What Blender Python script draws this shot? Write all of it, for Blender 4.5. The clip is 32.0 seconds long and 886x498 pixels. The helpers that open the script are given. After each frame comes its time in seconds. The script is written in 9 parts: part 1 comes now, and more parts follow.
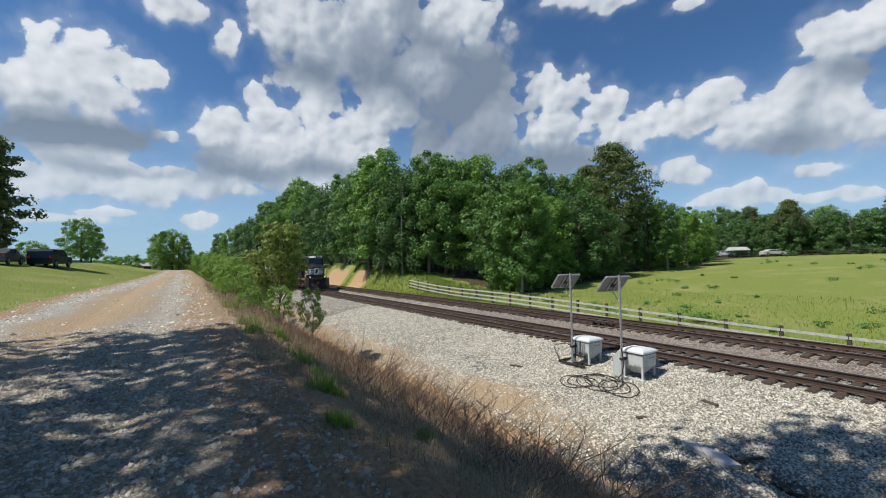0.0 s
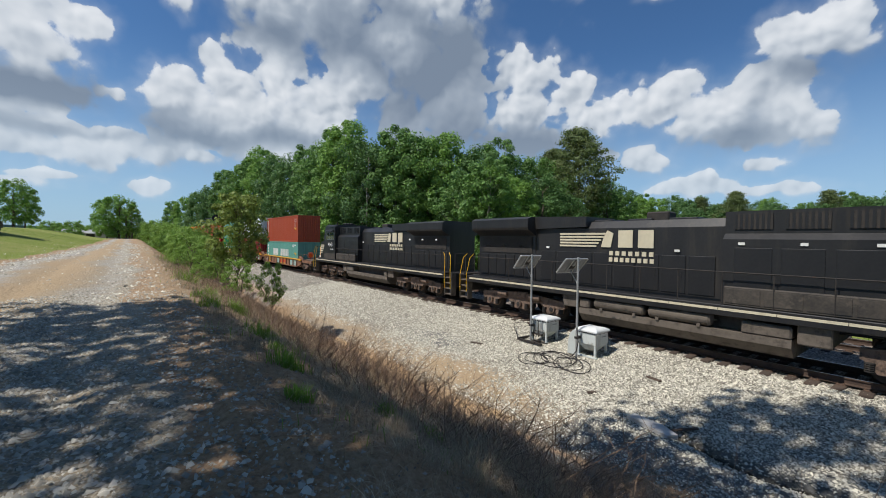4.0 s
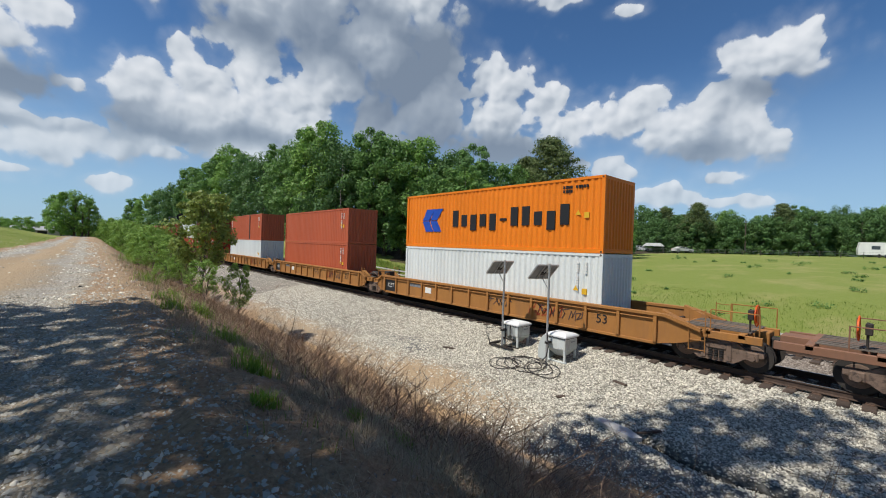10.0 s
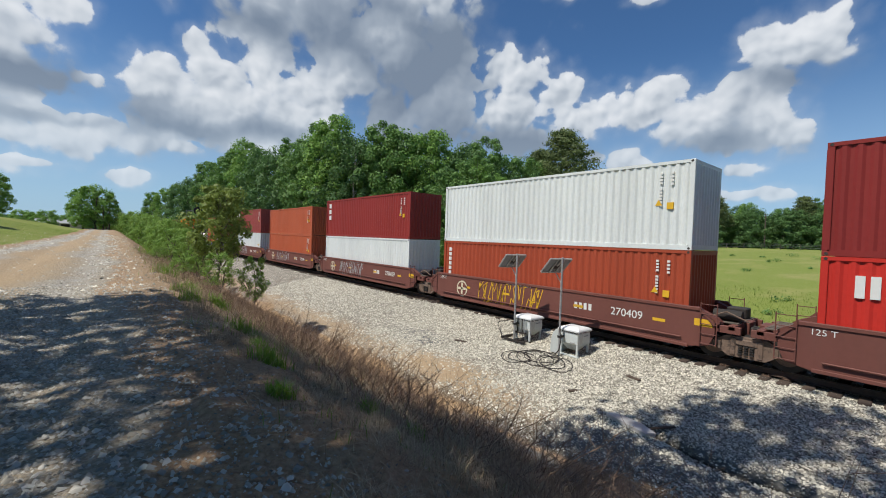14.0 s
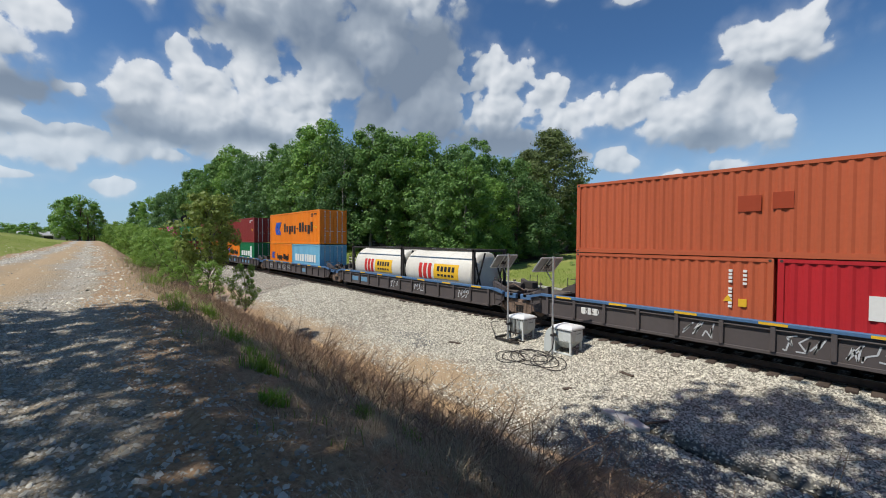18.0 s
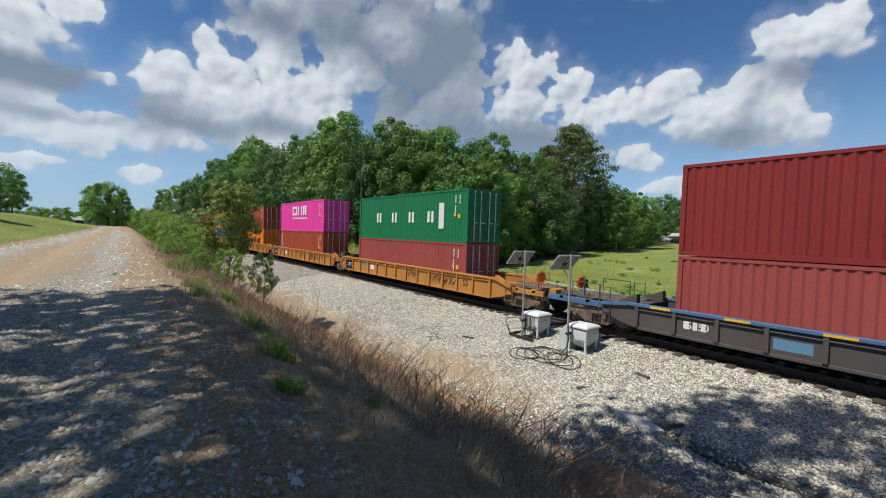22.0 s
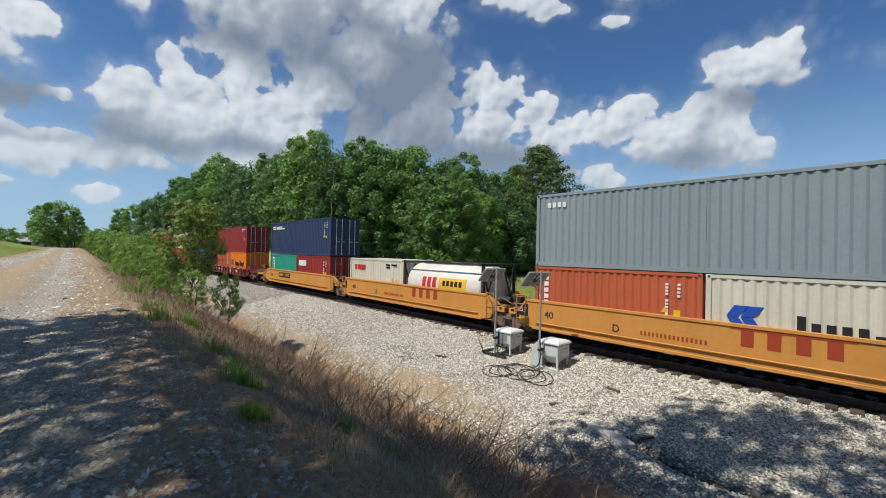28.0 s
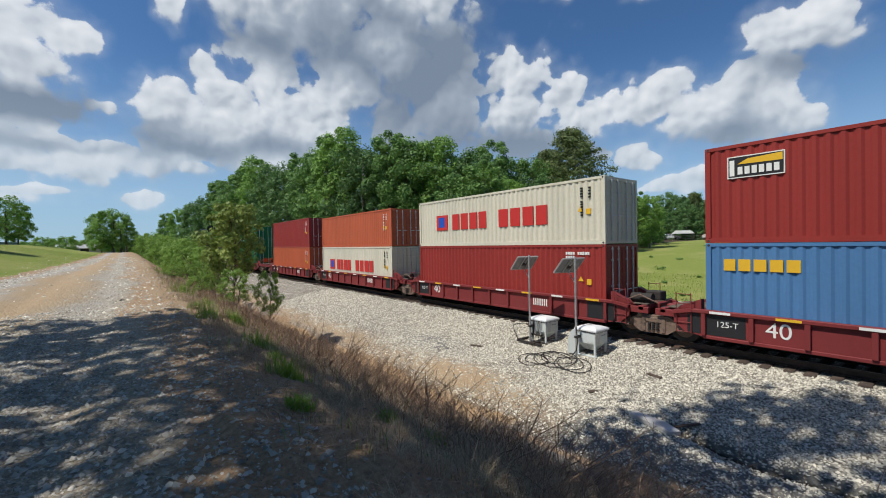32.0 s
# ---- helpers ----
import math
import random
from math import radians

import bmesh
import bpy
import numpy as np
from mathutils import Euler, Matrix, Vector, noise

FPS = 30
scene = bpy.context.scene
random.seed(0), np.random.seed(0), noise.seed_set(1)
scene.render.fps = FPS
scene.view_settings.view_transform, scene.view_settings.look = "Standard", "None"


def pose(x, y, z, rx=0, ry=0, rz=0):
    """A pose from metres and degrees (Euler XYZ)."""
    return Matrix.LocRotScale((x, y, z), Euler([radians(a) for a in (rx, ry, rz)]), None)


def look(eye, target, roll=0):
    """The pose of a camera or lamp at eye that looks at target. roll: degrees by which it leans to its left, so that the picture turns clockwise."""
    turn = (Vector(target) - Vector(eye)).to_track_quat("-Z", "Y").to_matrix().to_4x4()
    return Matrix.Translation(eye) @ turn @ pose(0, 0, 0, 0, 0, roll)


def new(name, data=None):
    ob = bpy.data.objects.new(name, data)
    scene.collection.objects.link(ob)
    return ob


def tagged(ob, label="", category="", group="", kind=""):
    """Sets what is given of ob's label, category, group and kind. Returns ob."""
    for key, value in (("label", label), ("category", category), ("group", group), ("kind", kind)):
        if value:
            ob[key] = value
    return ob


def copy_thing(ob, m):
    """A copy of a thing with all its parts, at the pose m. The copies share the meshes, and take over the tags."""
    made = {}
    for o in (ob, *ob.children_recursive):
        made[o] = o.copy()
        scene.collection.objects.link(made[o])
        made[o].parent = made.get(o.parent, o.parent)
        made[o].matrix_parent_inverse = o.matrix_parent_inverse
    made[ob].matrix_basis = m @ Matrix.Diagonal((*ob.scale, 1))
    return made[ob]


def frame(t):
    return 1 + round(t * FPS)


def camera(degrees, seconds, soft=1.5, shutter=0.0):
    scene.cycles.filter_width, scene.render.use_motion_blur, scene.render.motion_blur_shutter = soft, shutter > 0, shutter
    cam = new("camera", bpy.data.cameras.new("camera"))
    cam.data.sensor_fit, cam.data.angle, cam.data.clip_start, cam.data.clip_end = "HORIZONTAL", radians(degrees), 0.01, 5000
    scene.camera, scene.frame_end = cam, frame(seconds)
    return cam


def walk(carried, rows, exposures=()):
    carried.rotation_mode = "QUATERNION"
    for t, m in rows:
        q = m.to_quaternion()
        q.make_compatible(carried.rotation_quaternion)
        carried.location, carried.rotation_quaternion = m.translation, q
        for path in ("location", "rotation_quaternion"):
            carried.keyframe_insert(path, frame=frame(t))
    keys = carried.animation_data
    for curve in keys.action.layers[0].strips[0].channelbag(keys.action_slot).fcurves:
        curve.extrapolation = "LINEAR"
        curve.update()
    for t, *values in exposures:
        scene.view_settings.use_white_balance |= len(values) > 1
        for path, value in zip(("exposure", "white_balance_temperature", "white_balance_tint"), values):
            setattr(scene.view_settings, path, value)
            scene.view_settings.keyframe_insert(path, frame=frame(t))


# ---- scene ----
from collections import defaultdict

cam = camera(94.78, 32.0, soft=1.0)

EYE_Z = 3.4
PATH = [
    (0.0, pose(0, 0, EYE_Z, 91.87, 1.04, 57.31)),
    (0.5, pose(0, 0, EYE_Z, 92.05, 1.31, 58.18)),
    (1.0, pose(0, 0, EYE_Z, 91.68, 1.14, 58.59)),
    (1.5, pose(0, 0, EYE_Z, 91.08, 0.82, 58.15)),
    (2.0, pose(0, 0, EYE_Z, 90.42, 0.39, 57.19)),
    (2.5, pose(0, 0, EYE_Z, 89.88, 0.04, 55.84)),
    (3.0, pose(0, 0, EYE_Z, 89.36, -0.14, 54.51)),
    (3.5, pose(0, 0, EYE_Z, 88.74, -0.40, 53.25)),
    (5.5, pose(0, 0, EYE_Z, 89.83, -1.10, 50.82)),
    (6.0, pose(0, 0, EYE_Z, 90.46, -0.80, 50.85)),
    (6.5, pose(0, 0, EYE_Z, 90.71, -0.88, 50.84)),
    (7.0, pose(0, 0, EYE_Z, 90.72, -0.94, 50.71)),
    (7.5, pose(0, 0, EYE_Z, 90.67, -1.06, 50.46)),
    (8.0, pose(0, 0, EYE_Z, 90.50, -1.23, 50.20)),
    (8.5, pose(0, 0, EYE_Z, 90.36, -1.24, 49.96)),
    (9.0, pose(0, 0, EYE_Z, 90.11, -1.39, 49.47)),
    (9.5, pose(0, 0, EYE_Z, 89.79, -1.64, 49.08)),
    (10.0, pose(0, 0, EYE_Z, 89.47, -1.87, 48.73)),
    (10.5, pose(0, 0, EYE_Z, 89.15, -1.92, 48.59)),
    (11.0, pose(0, 0, EYE_Z, 88.89, -1.82, 48.41)),
    (11.5, pose(0, 0, EYE_Z, 88.53, -1.68, 48.28)),
    (12.0, pose(0, 0, EYE_Z, 88.12, -1.58, 48.25)),
    (12.5, pose(0, 0, EYE_Z, 87.81, -1.61, 48.35)),
    (13.0, pose(0, 0, EYE_Z, 87.80, -1.73, 48.84)),
    (13.5, pose(0, 0, EYE_Z, 88.13, -1.89, 49.60)),
    (14.0, pose(0, 0, EYE_Z, 88.49, -1.96, 50.45)),
    (14.5, pose(0, 0, EYE_Z, 88.64, -1.92, 51.07)),
    (16.5, pose(0, 0, EYE_Z, 87.82, -0.55, 49.67)),
    (17.0, pose(0, 0, EYE_Z, 88.17, -0.40, 49.46)),
    (17.5, pose(0, 0, EYE_Z, 88.51, -0.52, 49.36)),
    (18.0, pose(0, 0, EYE_Z, 88.81, -0.46, 49.20)),
    (18.5, pose(0, 0, EYE_Z, 88.90, -0.54, 49.00)),
    (19.0, pose(0, 0, EYE_Z, 88.77, -0.65, 48.99)),
    (19.5, pose(0, 0, EYE_Z, 88.70, -0.84, 49.18)),
    (20.0, pose(0, 0, EYE_Z, 88.68, -1.02, 49.49)),
    (20.5, pose(0, 0, EYE_Z, 88.66, -1.35, 49.74)),
    (21.0, pose(0, 0, EYE_Z, 88.59, -1.55, 50.11)),
    (21.5, pose(0, 0, EYE_Z, 88.33, -1.82, 50.78)),
    (22.0, pose(0, 0, EYE_Z, 87.96, -1.98, 51.55)),
    (22.5, pose(0, 0, EYE_Z, 87.60, -2.10, 52.05)),
    (23.0, pose(0, 0, EYE_Z, 87.40, -2.17, 52.14)),
    (23.5, pose(0, 0, EYE_Z, 87.37, -1.99, 51.81)),
    (24.0, pose(0, 0, EYE_Z, 87.30, -1.93, 51.71)),
    (24.5, pose(0, 0, EYE_Z, 87.01, -1.72, 51.79)),
    (26.5, pose(0, 0, EYE_Z, 88.36, -0.31, 49.70)),
    (27.0, pose(0, 0, EYE_Z, 90.29, 0.10, 48.79)),
    (27.5, pose(0, 0, EYE_Z, 90.89, -0.86, 47.53)),
    (28.0, pose(0, 0, EYE_Z, 90.64, -1.39, 47.59)),
    (28.5, pose(0, 0, EYE_Z, 90.31, -0.83, 48.52)),
    (29.0, pose(0, 0, EYE_Z, 90.05, -0.37, 49.40)),
    (29.5, pose(0, 0, EYE_Z, 89.89, 0.12, 49.99)),
    (30.0, pose(0, 0, EYE_Z, 89.75, 0.42, 50.33)),
    (30.5, pose(0, 0, EYE_Z, 89.60, 0.80, 50.53)),
    (31.0, pose(0, 0, EYE_Z, 89.38, 0.97, 50.73)),
    (31.5, pose(0, 0, EYE_Z, 89.31, 0.99, 51.16)),
    (32.0, pose(0, 0, EYE_Z, 89.28, 0.98, 51.93)),
]
walk(cam, PATH)

# ---- daylight ----
SUN_EL = radians(58)
SUN_FROM = Vector((-0.24, -0.97, 0)).normalized() * math.cos(SUN_EL) + Vector((0, 0, math.sin(SUN_EL)))
sun = new("sun", bpy.data.lights.new("sun", "SUN"))
sun.data.energy, sun.data.angle, sun.data.color = 4.6, radians(0.53), (1.0, 0.955, 0.88)
sun.matrix_world = look((0, 0, 60), Vector((0, 0, 60)) - SUN_FROM)
scene.view_settings.exposure = 0.0

# cumulus in the sky: bearing (degrees left of +y), elevation, half-width, half-height
CLOUDS_OVER_ROAD = [
    (103.7, 9.7, 3.6, 1.5),
    (102.6, 17.4, 4.3, 3.8),
    (102.4, 5.5, 7.4, 0.9),
    (100.8, 8.4, 9.5, 2.2),
    (100.4, 8.2, 7.0, 1.4),
    (98.8, 18.9, 6.2, 4.7),
    (97.3, 6.1, 4.7, 0.8),
    (95.4, 10.9, 6.2, 1.4),
    (94.4, 21.1, 3.5, 2.8),
    (93.3, 9.2, 6.4, 1.9),
    (92.8, 8.6, 2.1, 2.3),
    (90.9, 15.0, 1.5, 1.5),
    (89.8, 28.6, 3.7, 2.0),
    (88.6, 5.5, 2.8, 1.1),
    (85.9, 16.2, 4.2, 3.3),
    (85.0, 26.3, 1.7, 2.8),
    (83.1, 9.7, 3.0, 1.4),
    (82.3, 20.9, 2.1, 1.8),
]
CLOUDS_OVER_WOOD = [
    (80.1, 13.7, 7.2, 2.9),
    (79.7, 17.6, 4.8, 3.3),
    (78.6, 29.5, 4.5, 4.6),
    (77.3, 15.4, 6.6, 4.2),
    (75.5, 19.7, 4.1, 5.1),
    (74.3, 28.9, 5.0, 5.1),
    (74.5, 10.5, 5.0, 2.5),
    (71.3, 29.8, 7.6, 6.0),
    (71.5, 15.4, 5.9, 3.3),
    (68.4, 17.3, 5.1, 4.4),
    (68.4, 13.6, 5.1, 2.6),
    (67.3, 37.4, 12.0, 7.0),
    (66.6, 31.9, 6.9, 5.3),
    (65.2, 19.9, 3.6, 3.2),
    (59.6, 25.2, 3.9, 4.0),
    (57.0, 32.1, 4.4, 4.4),
    (53.8, 30.9, 6.5, 5.3),
    (41.5, 21.8, 4.6, 3.6),
    (41.3, 16.9, 5.9, 3.9),
    (39.7, 31.8, 5.0, 1.7),
    (34.0, 30.1, 3.2, 1.5),
    (34.4, 19.5, 2.9, 3.1),
    (32.5, 15.5, 6.4, 3.6),
]
CLOUDS_OVER_FIELD = [
    (27.6, 11.1, 3.4, 2.3),
    (25.7, 28.4, 2.6, 1.1),
    (25.5, 9.9, 3.0, 1.9),
    (24.4, 16.5, 3.7, 2.3),
    (23.2, 18.7, 3.6, 2.4),
    (23.7, 6.7, 4.4, 1.0),
    (20.5, 6.7, 5.6, 1.6),
    (19.7, 14.3, 5.6, 3.2),
    (17.9, 32.3, 6.2, 2.8),
    (14.9, 16.3, 4.6, 2.5),
    (14.7, 8.9, 2.9, 1.6),
    (14.4, 6.2, 5.8, 0.9),
    (12.0, 13.1, 4.3, 3.2),
    (11.5, 5.9, 2.8, 1.0),
    (10.5, 20.7, 4.9, 3.7),
]
SHADED_CLOUDS = [
    (68.2, 28.8, 8.3, 8.3),
    (63.6, 23.8, 6.5, 6.5),
    (54.0, 21.7, 9.4, 10.3),
    (51.8, 15.0, 7.5, 5.6),
    (74.4, 24.5, 5.4, 5.4),
    (94.9, 14.3, 5.2, 3.0),
    (100.5, 13.6, 7.5, 3.1),
    (40.3, 13.6, 9.9, 3.1),
    (82.1, 12.2, 9.4, 3.4),
    (16.8, 12.2, 6.5, 2.2),
    (57.3, 16.7, 6.6, 5.6),
    (11.9, 17.6, 5.3, 2.3),
    (74.5, 12.7, 8.1, 3.6),
    (32.0, 12.0, 6.8, 2.1),
    (61.9, 30.9, 5.6, 5.6),
    (96.4, 10.7, 8.7, 1.8),
    (60.3, 27.2, 8.7, 7.9),
    (50.7, 24.3, 5.5, 7.9),
]


SKY_GAIN = 0.085


def sky_world():
    w = bpy.data.worlds.new("sky")
    w.use_nodes = True
    scene.world = w
    nt = w.node_tree
    nt.nodes.clear()
    N, L = nt.nodes, nt.links

    def node(kind, **kw):
        n = N.new(kind)
        for k, v in kw.items():
            n.inputs[k].default_value = v
        return n

    def mth(op, a, b=None, c=None, clamp=False):
        n = N.new("ShaderNodeMath")
        n.operation, n.use_clamp = op, clamp
        for i, v in enumerate((a, b, c)):
            if v is None:
                continue
            if isinstance(v, (int, float)):
                n.inputs[i].default_value = v
            else:
                L.new(v, n.inputs[i])
        return n.outputs[0]

    def vmath(op, a, b=None):
        n = N.new("ShaderNodeVectorMath")
        n.operation = op
        for i, v in enumerate((a, b)):
            if v is None:
                continue
            if isinstance(v, tuple):
                n.inputs[i].default_value = v
            else:
                L.new(v, n.inputs[i])
        return n

    out = N.new("ShaderNodeOutputWorld")
    tc = N.new("ShaderNodeTexCoord")
    d = vmath("NORMALIZE", tc.outputs["Generated"]).outputs[0]
    sep = N.new("ShaderNodeSeparateXYZ")
    L.new(d, sep.inputs[0])
    sky = N.new("ShaderNodeTexSky")
    sky.sky_type, sky.sun_disc = "NISHITA", False
    sky.sun_elevation, sky.sun_rotation = SUN_EL, math.atan2(SUN_FROM.x, SUN_FROM.y)
    sky.altitude, sky.air_density, sky.dust_density, sky.ozone_density = 300, 1.0, 0.6, 2.2

    # billows: the direction is warped at two scales, and lit from the sun's side
    def noise_at(vec, s, det=6.0, rough=0.55):
        n = node("ShaderNodeTexNoise", Scale=s, Detail=det, Roughness=rough)
        L.new(vec, n.inputs["Vector"])
        return n

    def warp(vec, s, amount):
        n = noise_at(vec, s, 4.0, 0.5)
        c = vmath("SUBTRACT", n.outputs["Color"], (0.5, 0.5, 0.5)).outputs[0]
        sc = vmath("SCALE", c)
        sc.inputs["Scale"].default_value = amount
        return vmath("ADD", vec, sc.outputs[0]).outputs[0]

    def lobes(vec, s):
        v = node("ShaderNodeTexVoronoi", Scale=s)
        v.feature = "SMOOTH_F1"
        v.inputs["Smoothness"].default_value = 0.35
        L.new(vec, v.inputs["Vector"])
        return v.outputs["Distance"]

    d2 = warp(warp(d, 7.0, 0.045), 24.0, 0.012)
    toward = (-0.005, -0.007, 0.012)
    heads, low = [], []
    for vec in (d2, vmath("ADD", d2, toward).outputs[0]):
        a = mth("MULTIPLY", mth("SUBTRACT", 0.45, lobes(vec, 17.0)), 0.62)
        b = mth("MULTIPLY", mth("SUBTRACT", 0.45, lobes(vec, 41.0)), 0.34)
        heads.append(mth("ADD", a, b))
        low.append(noise_at(vec, 6.0, 4.0, 0.5).outputs["Fac"])
    ragged = mth("MULTIPLY", mth("SUBTRACT", noise_at(d2, 8.0, 8.0, 0.58).outputs["Fac"], 0.5), 1.9)
    emboss = mth("ADD", mth("MULTIPLY", mth("SUBTRACT", heads[0], heads[1]), 0.8), mth("MULTIPLY", mth("SUBTRACT", low[0], low[1]), 2.2))
    billow = mth("ADD", heads[0], ragged)
    n3 = noise_at(d, 3.2, 6.0, 0.55)

    def field(blobs):
        """How deep inside a cloud, and how high up in it."""
        best = tall = total = None
        for az, el, rw, rh in blobs:
            az, el, rw, rh = (radians(q) for q in (az, el, rw, rh))
            c = Vector((-math.sin(az) * math.cos(el), math.cos(az) * math.cos(el), math.sin(el)))
            right = Vector((c.y, -c.x, 0)).normalized()
            up = right.cross(c).normalized()
            dv = vmath("SUBTRACT", d2, tuple(c)).outputs[0]
            a = mth("MULTIPLY", vmath("DOT_PRODUCT", dv, tuple(right)).outputs["Value"], 1 / rw)
            b = mth("MULTIPLY", vmath("DOT_PRODUCT", dv, tuple(up)).outputs["Value"], 1 / rh)
            front = mth("MULTIPLY", vmath("DOT_PRODUCT", dv, tuple(c)).outputs["Value"], 1.2 / rw)
            q = mth("ADD", mth("ADD", mth("MULTIPLY", a, a), mth("MULTIPLY", b, b)), mth("MULTIPLY", front, front))
            v = mth("SUBTRACT", 1.0, mth("SQRT", q))
            wgt = mth("POWER", 300.0, mth("MAXIMUM", v, -2.0))
            tb = mth("MULTIPLY", wgt, b)
            best = v if best is None else mth("SMOOTH_MAX", best, v, 0.3)
            tall = tb if tall is None else mth("ADD", tall, tb)
            total = wgt if total is None else mth("ADD", total, wgt)
        return best, mth("DIVIDE", tall, mth("ADD", total, 0.00001))

    white, tallw = field(CLOUDS_OVER_ROAD + CLOUDS_OVER_WOOD + CLOUDS_OVER_FIELD)
    grey, tallg = field(SHADED_CLOUDS)
    # beyond the modelled clouds the sky goes on with broken cumulus
    far = mth("SUBTRACT", mth("MULTIPLY", n3.outputs["Fac"], 2.4), 1.75)
    body = mth("MAXIMUM", mth("SMOOTH_MAX", white, grey, 0.3), far)
    dens = mth("SUBTRACT", mth("ADD", body, billow), 0.15)

    def ease(val, lo, hi):
        m = N.new("ShaderNodeMapRange")
        m.interpolation_type = "SMOOTHSTEP"
        L.new(val, m.inputs["Value"])
        m.inputs["From Min"].default_value, m.inputs["From Max"].default_value = lo, hi
        return m.outputs[0]

    # crisp heads, soft feet, thin veils round the rest
    soft = ease(tallw, 0.1, -0.9)
    edge = mth("ADD", 0.12, mth("MULTIPLY", soft, 0.34))
    crisp = mth("DIVIDE", mth("ADD", dens, 0.02), edge, clamp=True)
    crisp = mth("MULTIPLY", mth("MULTIPLY", crisp, crisp), mth("SUBTRACT", 3.0, mth("MULTIPLY", crisp, 2.0)))
    mask = mth("ADD", mth("MULTIPLY", crisp, 0.74), mth("MULTIPLY", ease(dens, -0.65, 0.45), 0.26))
    dark = ease(mth("ADD", mth("SUBTRACT", grey, white), mth("MULTIPLY", ragged, 0.35)), -0.75, 0.75)
    lit = mth("ADD", 0.68, mth("MULTIPLY", tallw, 0.24))
    lit = mth("ADD", lit, mth("MULTIPLY", emboss, mth("SUBTRACT", 1.0, mth("MULTIPLY", dark, 0.65))))
    lit = mth("SUBTRACT", lit, mth("MULTIPLY", ease(dens, 0.3, 1.4), 0.14))
    lit = mth("SUBTRACT", lit, mth("MULTIPLY", dark, 0.50))
    lit = mth("ADD", lit, mth("MULTIPLY", ragged, 0.10))
    ramp = N.new("ShaderNodeValToRGB")
    L.new(lit, ramp.inputs[0])
    e = ramp.color_ramp.elements
    e[0].position, e[0].color = 0.0, (0.20, 0.255, 0.34, 1)
    e[1].position, e[1].color = 1.0, (0.80, 0.83, 0.87, 1)
    for p, c in ((0.35, (0.36, 0.42, 0.50, 1)), (0.65, (0.60, 0.65, 0.71, 1))):
        q = ramp.color_ramp.elements.new(p)
        q.color = c
    # haze over the horizon
    haze = N.new("ShaderNodeMapRange")
    haze.interpolation_type = "SMOOTHSTEP"
    L.new(sep.outputs["Z"], haze.inputs["Value"])
    haze.inputs["From Min"].default_value, haze.inputs["From Max"].default_value = 0.40, -0.04
    skyc = N.new("ShaderNodeMix")
    skyc.data_type, skyc.blend_type = "RGBA", "MULTIPLY"
    skyc.inputs["Factor"].default_value = 1.0
    L.new(sky.outputs[0], skyc.inputs["A"])
    skyc.inputs["B"].default_value = (SKY_GAIN * 0.60, SKY_GAIN * 0.90, SKY_GAIN * 1.16, 1)
    hz = N.new("ShaderNodeMix")
    hz.data_type = "RGBA"
    L.new(mth("MULTIPLY", haze.outputs[0], 0.75), hz.inputs["Factor"])
    L.new(skyc.outputs["Result"], hz.inputs["A"])
    hz.inputs["B"].default_value = (0.40, 0.58, 0.77, 1)
    mix = N.new("ShaderNodeMix")
    mix.data_type = "RGBA"
    L.new(mth("MULTIPLY", mask, 0.97), mix.inputs["Factor"])
    L.new(hz.outputs["Result"], mix.inputs["A"])
    # distance veils the clouds low down
    veil = N.new("ShaderNodeMix")
    veil.data_type = "RGBA"
    L.new(mth("MULTIPLY", ease(sep.outputs["Z"], 0.30, -0.02), 0.62), veil.inputs["Factor"])
    L.new(ramp.outputs["Color"], veil.inputs["A"])
    veil.inputs["B"].default_value = (0.50, 0.63, 0.76, 1)
    L.new(veil.outputs["Result"], mix.inputs["B"])
    bg = N.new("ShaderNodeBackground")
    bg.inputs["Strength"].default_value = 1.0
    L.new(mix.outputs["Result"], bg.inputs["Color"])
    L.new(bg.outputs[0], out.inputs["Surface"])


sky_world()

